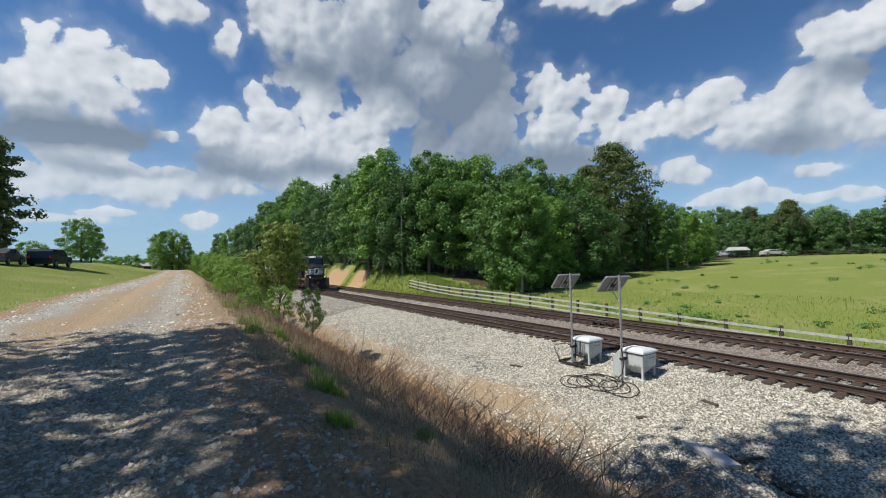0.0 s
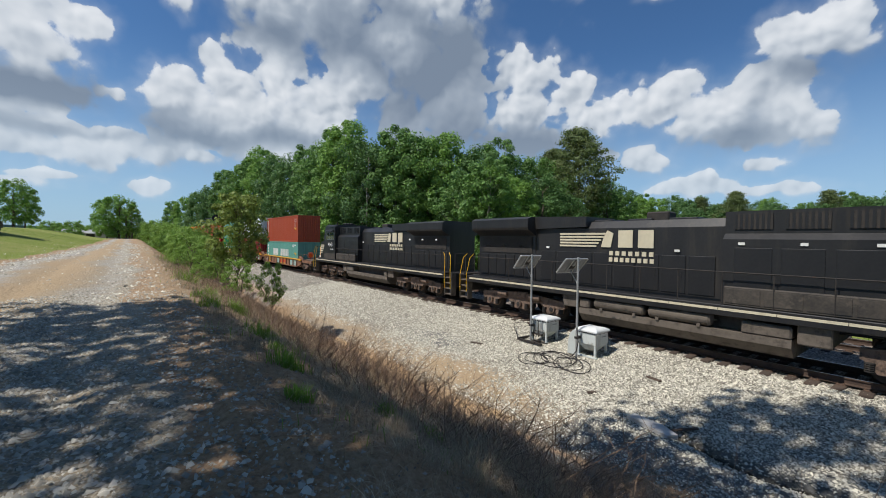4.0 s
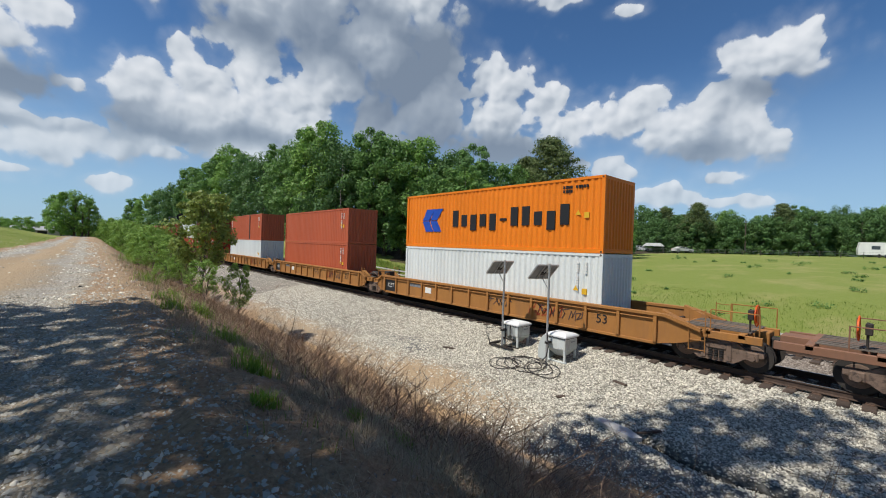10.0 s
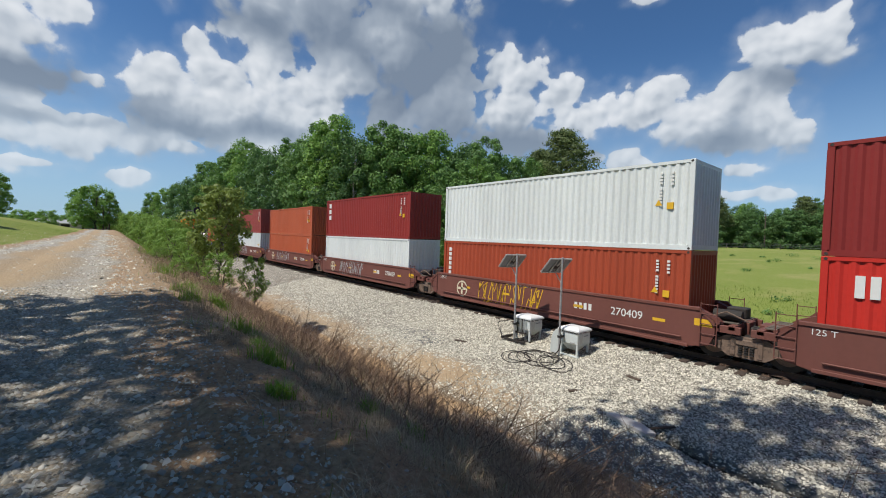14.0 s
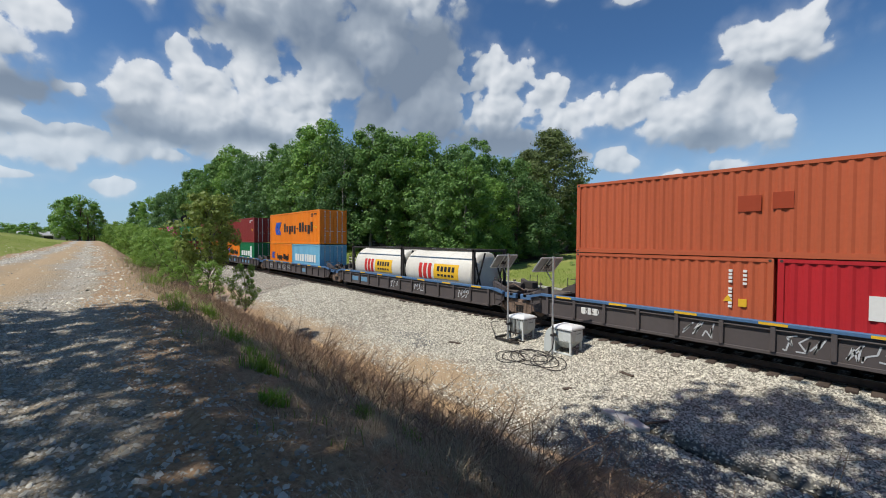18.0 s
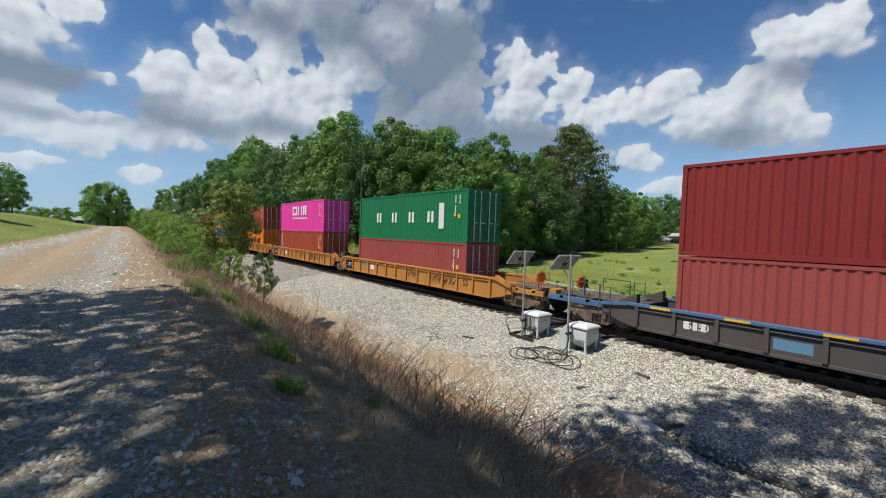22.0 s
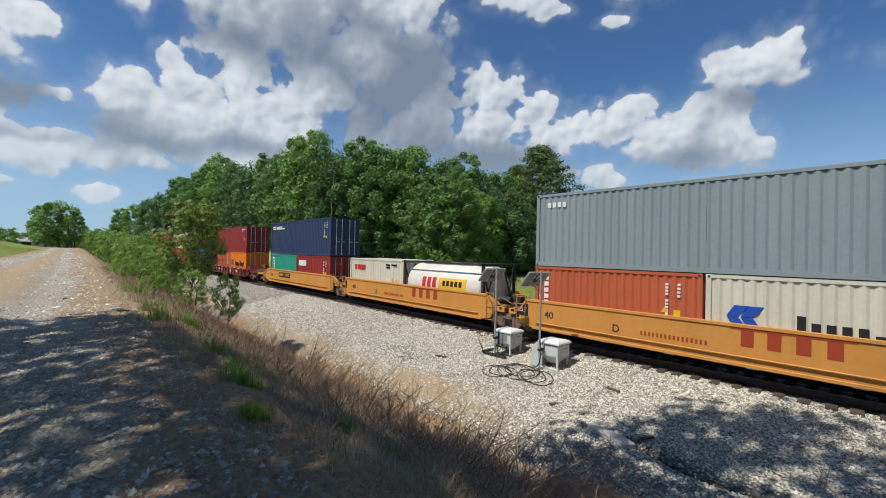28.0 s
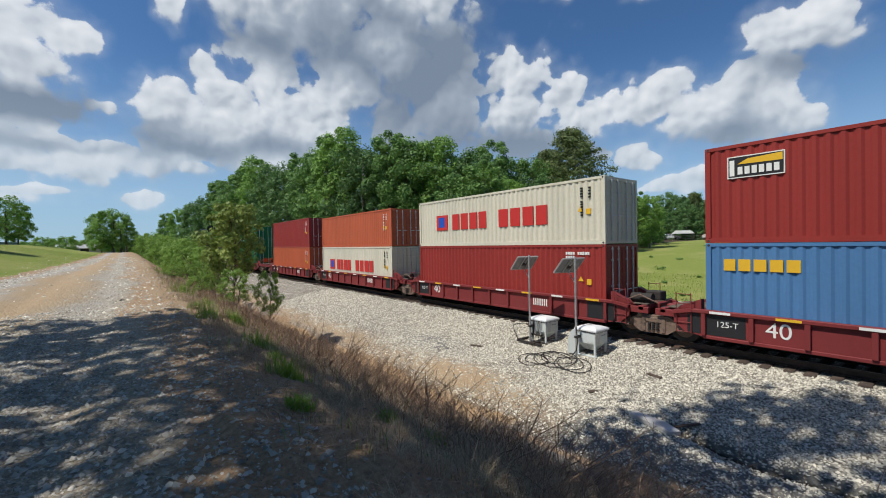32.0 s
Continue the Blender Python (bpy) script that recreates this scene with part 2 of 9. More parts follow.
# ---- materials ----
def mat(name, c1, c2, scale=3.0, rough=0.7, bump=0.15, metal=0.0, fine=40.0, dirt=None, dirt_at=0.62, island=0.0, randobj=0.0, spec=0.4, streak=False):
    """Two-scale mottled surface: c1/c2 mixed by coarse and fine noise, dirt in patches, fine relief."""
    m = bpy.data.materials.new(name)
    m.use_nodes = True
    nt = m.node_tree
    N, L = nt.nodes, nt.links
    b = N["Principled BSDF"]
    b.inputs["Roughness"].default_value, b.inputs["Metallic"].default_value = rough, metal
    b.inputs["Specular IOR Level"].default_value = spec
    tc = N.new("ShaderNodeTexCoord")
    mp = N.new("ShaderNodeMapping")
    L.new(tc.outputs["Object"], mp.inputs["Vector"])
    if streak:
        mp.inputs["Scale"].default_value = (1.0, 1.0, 0.12)
    n1 = N.new("ShaderNodeTexNoise")
    n1.inputs["Scale"].default_value, n1.inputs["Detail"].default_value, n1.inputs["Roughness"].default_value = scale, 6, 0.6
    n2 = N.new("ShaderNodeTexNoise")
    n2.inputs["Scale"].default_value, n2.inputs["Detail"].default_value = fine, 4
    L.new(mp.outputs[0], n1.inputs["Vector"])
    L.new(tc.outputs["Object"], n2.inputs["Vector"])
    add = N.new("ShaderNodeMath")
    add.operation = "MULTIPLY_ADD"
    L.new(n2.outputs["Fac"], add.inputs[0])
    add.inputs[1].default_value = 0.45
    L.new(n1.outputs["Fac"], add.inputs[2])
    mr = N.new("ShaderNodeMapRange")
    L.new(add.outputs[0], mr.inputs["Value"])
    mr.inputs["From Min"].default_value, mr.inputs["From Max"].default_value = 0.48, 0.98
    fac = mr.outputs[0]
    if island or randobj:
        src = N.new("ShaderNodeNewGeometry").outputs["Random Per Island"] if island else N.new("ShaderNodeObjectInfo").outputs["Random"]
        k = island or randobj
        mm = N.new("ShaderNodeMix")
        mm.data_type = "FLOAT"
        mm.inputs["Factor"].default_value = k
        L.new(fac, mm.inputs["A"])
        L.new(src, mm.inputs["B"])
        fac = mm.outputs["Result"]
    cm = N.new("ShaderNodeMix")
    cm.data_type = "RGBA"
    L.new(fac, cm.inputs["Factor"])
    cm.inputs["A"].default_value, cm.inputs["B"].default_value = (*c1, 1), (*c2, 1)
    col = cm.outputs["Result"]
    if dirt:
        n3 = N.new("ShaderNodeTexNoise")
        n3.inputs["Scale"].default_value, n3.inputs["Detail"].default_value, n3.inputs["Roughness"].default_value = scale * 1.7, 9, 0.7
        L.new(mp.outputs[0], n3.inputs["Vector"])
        r3 = N.new("ShaderNodeMapRange")
        L.new(n3.outputs["Fac"], r3.inputs["Value"])
        r3.inputs["From Min"].default_value, r3.inputs["From Max"].default_value = dirt_at - 0.06, dirt_at + 0.12
        dm = N.new("ShaderNodeMix")
        dm.data_type = "RGBA"
        L.new(r3.outputs[0], dm.inputs["Factor"])
        L.new(col, dm.inputs["A"])
        dm.inputs["B"].default_value = (*dirt, 1)
        col = dm.outputs["Result"]
    L.new(col, b.inputs["Base Color"])
    if bump:
        bp = N.new("ShaderNodeBump")
        bp.inputs["Strength"].default_value, bp.inputs["Distance"].default_value = bump, 0.02
        L.new(add.outputs[0], bp.inputs["Height"])
        L.new(bp.outputs[0], b.inputs["Normal"])
    return m


def shade(c, k):
    return tuple(min(1.0, v * k) for v in c)


RUST = (0.11, 0.05, 0.028)


def paint(name, c, wear=0.66, rough=0.5):
    return mat(name, shade(c, 0.88), shade(c, 1.08), scale=0.9, rough=rough, bump=0.06, fine=9, dirt=tuple(0.7 * v + 0.3 * r for v, r in zip(c, (0.10, 0.075, 0.06))), dirt_at=wear, spec=0.28, streak=True)


def leaf(name, c1, c2):
    m = mat(name, c1, c2, scale=0.35, rough=0.55, bump=0, fine=2.0, island=0.6, spec=0.3)
    b = m.node_tree.nodes["Principled BSDF"]
    tr = m.node_tree.nodes.new("ShaderNodeBsdfTranslucent")
    mx = m.node_tree.nodes.new("ShaderNodeMixShader")
    mx.inputs[0].default_value = 0.32
    out = m.node_tree.nodes["Material Output"]
    link = b.inputs["Base Color"].links[0].from_socket
    m.node_tree.links.new(link, tr.inputs["Color"])
    m.node_tree.links.new(b.outputs[0], mx.inputs[1])
    m.node_tree.links.new(tr.outputs[0], mx.inputs[2])
    m.node_tree.links.new(mx.outputs[0], out.inputs["Surface"])
    return m


def glass(name, tint=(0.05, 0.06, 0.065)):
    m = bpy.data.materials.new(name)
    m.use_nodes = True
    b = m.node_tree.nodes["Principled BSDF"]
    b.inputs["Base Color"].default_value, b.inputs["Roughness"].default_value = (*tint, 1), 0.04
    b.inputs["Specular IOR Level"].default_value = 0.7
    return m


M = {
    "black_paint": mat("black_paint", (0.012, 0.012, 0.014), (0.028, 0.027, 0.027), scale=0.8, rough=0.42, bump=0.03, fine=12, dirt=(0.05, 0.043, 0.036), dirt_at=0.6, streak=True),
    "grimy": mat("grimy_metal", (0.10, 0.082, 0.066), (0.17, 0.14, 0.112), scale=2.2, rough=0.85, bump=0.25, fine=30, dirt=(0.05, 0.04, 0.033), dirt_at=0.58),
    "dark_iron": mat("dark_iron", (0.022, 0.02, 0.019), (0.05, 0.042, 0.036), scale=3, rough=0.8, bump=0.25, fine=30, dirt=RUST, dirt_at=0.66),
    "truck_iron": mat("truck_iron", (0.135, 0.090, 0.066), (0.225, 0.155, 0.115), scale=3, rough=0.9, bump=0.3, fine=30, dirt=(0.04, 0.032, 0.028), dirt_at=0.56),
    "dusty_black": mat("dusty_black", (0.026, 0.024, 0.022), (0.085, 0.070, 0.056), scale=1.4, rough=0.75, bump=0.08, fine=18, dirt=(0.12, 0.098, 0.078), dirt_at=0.62),
    "steel": mat("worn_steel", (0.30, 0.29, 0.28), (0.46, 0.45, 0.43), scale=3, rough=0.35, bump=0.05, metal=0.8),
    "white_mark": paint("white_marking", (0.74, 0.73, 0.69), 0.72),
    "cream_mark": paint("cream_marking", (0.62, 0.55, 0.40), 0.66),
    "yellow_mark": paint("yellow_marking", (0.72, 0.42, 0.03), 0.7),
    "black_mark": paint("black_marking", (0.022, 0.022, 0.024), 0.75),
    "blue_mark": paint("blue_marking", (0.02, 0.075, 0.40), 0.78),
    "red_mark": paint("red_marking", (0.52, 0.035, 0.03), 0.76),
    "rust_mark": paint("rust_red_marking", (0.34, 0.055, 0.022), 0.66),
    "grey_patch": paint("grey_patch", (0.22, 0.23, 0.24), 0.7),
    "silver_mark": paint("silver_graffiti", (0.48, 0.49, 0.50), 0.6),
    "blue_graf": paint("blue_graffiti", (0.12, 0.24, 0.36), 0.62),
    "pink_graf": paint("pink_graffiti", (0.55, 0.42, 0.44), 0.62),
    "mint_graf": paint("mint_graffiti", (0.30, 0.46, 0.40), 0.62),
    "handrail_yellow": paint("handrail_yellow", (0.75, 0.43, 0.02), 0.74),
    "orange_plastic": paint("orange_plastic", (0.85, 0.13, 0.02), 0.8),
    "ochre_patch": paint("ochre_patch", (0.46, 0.235, 0.045), 0.6),
    "dark_graf": paint("dark_graffiti", (0.09, 0.055, 0.045), 0.62),
    "galv_rod": mat("galvanised_rod", (0.50, 0.50, 0.49), (0.66, 0.66, 0.64), scale=3, rough=0.5, bump=0.05),
    "glass": glass("dark_glass"),
    "rubber": mat("rubber", (0.014, 0.014, 0.014), (0.03, 0.029, 0.028), rough=0.75, bump=0.1),
    "lamp_glow": mat("lamp_lens", (0.75, 0.74, 0.68), (0.9, 0.88, 0.82), rough=0.1, bump=0),
}
M["lamp_glow"].node_tree.nodes["Principled BSDF"].inputs["Emission Color"].default_value = (1, 0.93, 0.75, 1)
M["lamp_glow"].node_tree.nodes["Principled BSDF"].inputs["Emission Strength"].default_value = 0.45

# container paints
BOX_PAINT = {
    "brown": paint("oxide_brown_paint", (0.36, 0.066, 0.030)),
    "rust": paint("rust_orange_paint", (0.46, 0.105, 0.046)),
    "darkred": paint("dark_red_paint", (0.275, 0.033, 0.027)),
    "maroon": paint("maroon_paint", (0.235, 0.028, 0.025)),
    "oldred": paint("faded_red_paint", (0.32, 0.068, 0.058)),
    "red": paint("bright_red_paint", (0.46, 0.022, 0.028)),
    "scarlet": paint("scarlet_paint", (0.52, 0.032, 0.022)),
    "white": paint("white_paint", (0.69, 0.715, 0.69), 0.7),
    "cream": paint("cream_paint", (0.62, 0.58, 0.46), 0.66),
    "teal": paint("teal_green_paint", (0.13, 0.33, 0.27)),
    "green": paint("green_paint", (0.012, 0.165, 0.062)),
    "deepgreen": paint("deep_green_paint", (0.014, 0.155, 0.055)),
    "jade": paint("jade_paint", (0.03, 0.30, 0.20)),
    "orange": paint("orange_paint", (0.80, 0.21, 0.012), 0.72),
    "pink": paint("magenta_paint", (0.80, 0.055, 0.34), 0.72),
    "grey": paint("blue_grey_paint", (0.24, 0.285, 0.30), 0.64),
    "navy": paint("navy_paint", (0.030, 0.048, 0.105)),
    "blue": paint("royal_blue_paint", (0.012, 0.045, 0.20)),
    "skyblue": paint("weathered_blue_paint", (0.075, 0.185, 0.36)),
    "lightblue": paint("light_blue_paint", (0.17, 0.42, 0.58)),
    "tank": paint("tank_white_paint", (0.66, 0.63, 0.56), 0.66),
}


# ---- mesh building ----
class MB:
    """Collects vertices, faces and material slots of one mesh."""

    def __init__(self):
        self.v, self.f, self.m = [], [], []

    def face(self, pts, m=0):
        i = len(self.v)
        self.v += [tuple(p) for p in pts]
        self.f.append(tuple(range(i, i + len(pts))))
        self.m.append(m)

    def box(self, x0, x1, y0, y1, z0, z1, m=0, ch=0.0):
        if ch <= 0:
            i = len(self.v)
            self.v += [(x, y, z) for x in (x0, x1) for y in (y0, y1) for z in (z0, z1)]
            for q in ((0, 1, 3, 2), (4, 6, 7, 5), (0, 4, 5, 1), (2, 3, 7, 6), (0, 2, 6, 4), (1, 5, 7, 3)):
                self.f.append(tuple(i + k for k in q))
                self.m.append(m)
            return self
        ch = min(ch, (x1 - x0) * 0.45, (y1 - y0) * 0.45, (z1 - z0) * 0.45)
        i = len(self.v)
        idx = {}
        for cx in (0, 1):
            for cy in (0, 1):
                for cz in (0, 1):
                    base = ((x0, x1)[cx], (y0, y1)[cy], (z0, z1)[cz])
                    inn = (base[0] + ch * (1 - 2 * cx), base[1] + ch * (1 - 2 * cy), base[2] + ch * (1 - 2 * cz))
                    for a in range(3):
                        p = list(inn)
                        p[a] = base[a]
                        idx[cx, cy, cz, a] = len(self.v)
                        self.v.append(tuple(p))

        def add(ids, flip):
            self.f.append(tuple(reversed(ids)) if flip else tuple(ids))
            self.m.append(m)
        for a in range(3):
            b, c = (a + 1) % 3, (a + 2) % 3
            for s in (0, 1):
                q = []
                for sb, sc in ((0, 0), (1, 0), (1, 1), (0, 1)):
                    k = [0, 0, 0]
                    k[a], k[b], k[c] = s, sb, sc
                    q.append(idx[k[0], k[1], k[2], a])
                add(q, s == 0)
            for sb in (0, 1):
                for sc in (0, 1):
                    k0, k1 = [0, 0, 0], [0, 0, 0]
                    k0[a], k1[a] = 0, 1
                    k0[b] = k1[b] = sb
                    k0[c] = k1[c] = sc
                    add([idx[(*k0, b)], idx[(*k1, b)], idx[(*k1, c)], idx[(*k0, c)]], (sb + sc) % 2 == 0)
        for cx in (0, 1):
            for cy in (0, 1):
                for cz in (0, 1):
                    add([idx[cx, cy, cz, 0], idx[cx, cy, cz, 1], idx[cx, cy, cz, 2]], (cx + cy + cz) % 2 == 0)
        return self

    def tube(self, p0, p1, r0, r1=None, n=8, m=0, caps=True):
        p0, p1 = Vector(p0), Vector(p1)
        r1 = r0 if r1 is None else r1
        ax = (p1 - p0).normalized()
        u = ax.orthogonal().normalized()
        w = ax.cross(u)
        i = len(self.v)
        for p, r in ((p0, r0), (p1, r1)):
            for k in range(n):
                a = 2 * math.pi * k / n
                self.v.append(tuple(p + u * (r * math.cos(a)) + w * (r * math.sin(a))))
        for k in range(n):
            j = (k + 1) % n
            self.f.append((i + k, i + j, i + n + j, i + n + k))
            self.m.append(m)
        if caps:
            self.f.append(tuple(i + k for k in reversed(range(n))))
            self.f.append(tuple(i + n + k for k in range(n)))
            self.m += [m, m]
        return self

    def path(self, pts, r, n=6, m=0):
        for a, b in zip(pts, pts[1:]):
            self.tube(a, b, r, n=n, m=m, caps=True)
        return self

    def prism(self, prof, lo, hi, axis="y", m=0):
        """A profile of (a, b) pairs swept along an axis: y -> (x, z), x -> (y, z), z -> (x, y)."""
        def pt(a, b, c):
            return {"y": (a, c, b), "x": (c, a, b), "z": (a, b, c)}[axis]
        n = len(prof)
        i = len(self.v)
        self.v += [pt(a, b, lo) for a, b in prof] + [pt(a, b, hi) for a, b in prof]
        area = sum(prof[k][0] * prof[(k + 1) % n][1] - prof[(k + 1) % n][0] * prof[k][1] for k in range(n))
        ccw = (area > 0) != (axis == "y")
        for k in range(n):
            j = (k + 1) % n
            q = (i + k, i + j, i + n + j, i + n + k)
            self.f.append(q if ccw else tuple(reversed(q)))
            self.m.append(m)
        a, b = tuple(i + k for k in range(n)), tuple(i + n + k for k in range(n))
        self.f += [tuple(reversed(a)) if ccw else a, b if ccw else tuple(reversed(b))]
        self.m += [m, m]
        return self

    def mesh(self, name, mats, smooth=False):
        me = bpy.data.meshes.new(name)
        me.from_pydata(self.v, [], self.f)
        for mt in (mats if isinstance(mats, (list, tuple)) else [mats]):
            me.materials.append(mt)
        if any(self.m):
            me.polygons.foreach_set("material_index", self.m)
        if smooth:
            me.polygons.foreach_set("use_smooth", [True] * len(me.polygons))
        me.update()
        return me


def part(name, mb, mats, parent, label="", at=None, smooth=False):
    """One mesh object under a thing or a part; mb may be a ready mesh."""
    me = mb if isinstance(mb, bpy.types.Mesh) else mb.mesh(name, mats, smooth)
    ob = new(name, me)
    ob.parent = parent
    if at is not None:
        ob.matrix_basis = at
    if label:
        ob["label"] = label
    return ob


def thing(name, label, category, group="", kind="", at=None):
    ob = tagged(new(name), label, category, group, kind)
    ob.empty_display_size = 0.2
    if at is not None:
        ob.matrix_basis = at
    return ob


def bulk(name, verts, faces, mats, midx=None, smooth=False):
    """A large mesh from arrays; faces all of one size."""
    verts, faces = np.asarray(verts, dtype=np.float32), np.asarray(faces, dtype=np.int32)
    me = bpy.data.meshes.new(name)
    k = faces.shape[1]
    me.vertices.add(len(verts))
    me.vertices.foreach_set("co", verts.ravel())
    me.loops.add(faces.size)
    me.loops.foreach_set("vertex_index", faces.ravel())
    me.polygons.add(len(faces))
    me.polygons.foreach_set("loop_start", np.arange(0, faces.size, k, dtype=np.int32))
    for mt in (mats if isinstance(mats, (list, tuple)) else [mats]):
        me.materials.append(mt)
    if midx is not None:
        me.polygons.foreach_set("material_index", np.asarray(midx, dtype=np.int32))
    if smooth:
        me.polygons.foreach_set("use_smooth", np.ones(len(faces), dtype=bool))
    me.update(calc_edges=True)
    return me


def lettering(name, body, height, mt, parent, at):
    """Writing with the built-in font as a thin mesh: height of capitals in metres, centred."""
    cu = bpy.data.curves.new(name, "FONT")
    cu.body, cu.size, cu.align_x, cu.align_y, cu.extrude = body, height / 0.7, "CENTER", "CENTER", 0.002
    tmp = bpy.data.objects.new(name, cu)
    me = bpy.data.meshes.new_from_object(tmp)
    bpy.data.objects.remove(tmp)
    me.materials.clear()
    me.materials.append(mt)
    return part(name, me, None, parent, at=at)


def bars(mb, x0, x1, z0, z1, n, y, m=0, fill=0.62, d=0.006):
    """A word drawn as n plain upright bars on a face that looks to -y."""
    p = (x1 - x0) / n
    for k in range(n):
        mb.box(x0 + p * (k + 0.5 - fill / 2), x0 + p * (k + 0.5 + fill / 2), y - d, y + 0.004, z0, z1, m)
    return mb

# ---- ground ----
TRACK_Y, TRACK2_Y = 15.45, 20.35      # centre lines; rail tops at z = 0
FLOOR_Z = 0.38                        # container floor in a well


def sst(a, b, v):
    t = np.clip((v - a) / (b - a), 0, 1)
    return t * t * (3 - 2 * t)


def wob(x, y, s):
    return (np.sin(x * 1.31 * s + 1.7) * np.cos(y * 1.13 * s + 0.4) + 0.6 * np.sin(x * 2.9 * s - y * 2.3 * s + 2.1) + 0.4 * np.sin(x * 5.3 * s + y * 6.1 * s)) / 2


def road_z(x):
    return 1.8 + 0.0118 * np.clip(-x - 8, 0, 84) - 0.05 * np.clip(-x - 105, 0, 200)


Y_KNOTS = np.array([0.9, 1.6, 2.6, 4.2, 5.6, 6.6, 7.3, 8.0, 9.2, 10.6, 12.0, 13.0, 13.9, 14.25, 16.7, 17.3, 18.5, 19.1, 21.6, 22.2, 23.4, 25.0])
Z_KNOTS = np.array([0.0, -0.12, -0.62, -1.62, -2.42, -2.98, -3.24, -3.12, -2.92, -2.75, -2.45, -2.30, -2.09, -2.055, -2.055, -2.19, -2.19, -2.055, -2.055, -2.15, -2.42, -2.32]) + 1.8


def drain_cut(x, y):
    """The washed-out drain along the foot of the ballast: 1 in its bed."""
    d = y - 9.78 - 0.10 * np.clip(-x - 2.6, 0, 3) ** 2 - 0.05 * np.sin(3.1 * x)
    return np.exp(-np.abs(d / np.where(d > 0, 0.20, 0.13)) ** 3) * sst(-4.55, -4.1, x)


def lawn_edge(x):
    """Where the road's far side meets the lawn."""
    return -5.2 + 2.5 * (1 - np.exp(-np.clip(-x - 27, 0, None) / 24))


def height(x, y):
    """Ground height at x, y (arrays)."""
    x, y = np.asarray(x, dtype=float), np.asarray(y, dtype=float)
    rz = road_z(x)
    z = np.interp(y, Y_KNOTS, Z_KNOTS)
    # the bank climbs with the road away from the ditch
    z = z + (rz - 1.8) * (1 - sst(1.0, 6.5, y))
    inland = lawn_edge(x) - y
    grass = 1.6 * sst(-0.3, 11, inland) + 0.02 * np.clip(inland - 9, 0, 60)
    z = np.where(y < 0.9, rz + grass, z)
    z = z - 0.05 * np.exp(-((y + 0.6) / 0.35) ** 2) - 0.05 * np.exp(-((y + 2.4) / 0.35) ** 2)
    # drain across the gravel toward the camera's side
    z = z - 0.42 * drain_cut(x, y)
    # small raw cut where the gravel meets the ditch
    z = z - 0.30 * np.exp(-np.abs((y - 7.75 - 0.16 * wob(x, 0 * y, 0.9)) / 0.32) ** 3) * sst(7.0, 9.5, -x) * (1 - sst(38, 46, -x))
    # far side: pasture, cut bank and wooded rise
    dy = np.clip(y - 25.0, 0, None)
    field = -0.52 + 4.3 * (1 - np.exp(-dy / 45)) + 0.009 * np.clip(x + 50, -40, 90) * sst(0, 40, dy)
    field = field + 0.10 * wob(x, y, 0.12) * sst(0, 8, dy)
    z = z - 0.85 * sst(-32, -2, x) * sst(22.3, 24.6, y) * np.where(y > 25.0, 0, 1)
    field = field - 0.85 * sst(-32, -2, x) * np.exp(-(dy / 9) ** 2)
    bank = 3.6 * sst(28, 70, -x) * sst(23.4, 27.0, y) * (1 - 0.92 * sst(50, 95, y))
    rise = 9.0 * sst(45, 150, -x) * sst(28, 60, y)
    z = np.where(y > 25.0, field, z) + bank + rise
    rough = np.where((y > 0.7) & (y < 7.5), 0.10, np.where((y > 7.5) & (y < 14), 0.035, 0.02))
    z = z + rough * wob(x, y, 1.0) + 0.35 * rough * wob(x + 7, y + 3, 3.1)
    far = np.hypot(x, y)
    return z - 0.00002 * np.clip(far - 250, 0, None) ** 1.5


def axis(lo, a, b, hi, step, grow):
    v = list(np.arange(a, b, step))
    s, p = step, a
    low = []
    while p > lo:
        s *= grow
        p -= s
        low.append(p)
    s, p = step, v[-1]
    high = []
    while p < hi:
        s *= grow
        p += s
        high.append(p)
    return np.array(low[::-1] + v + high)


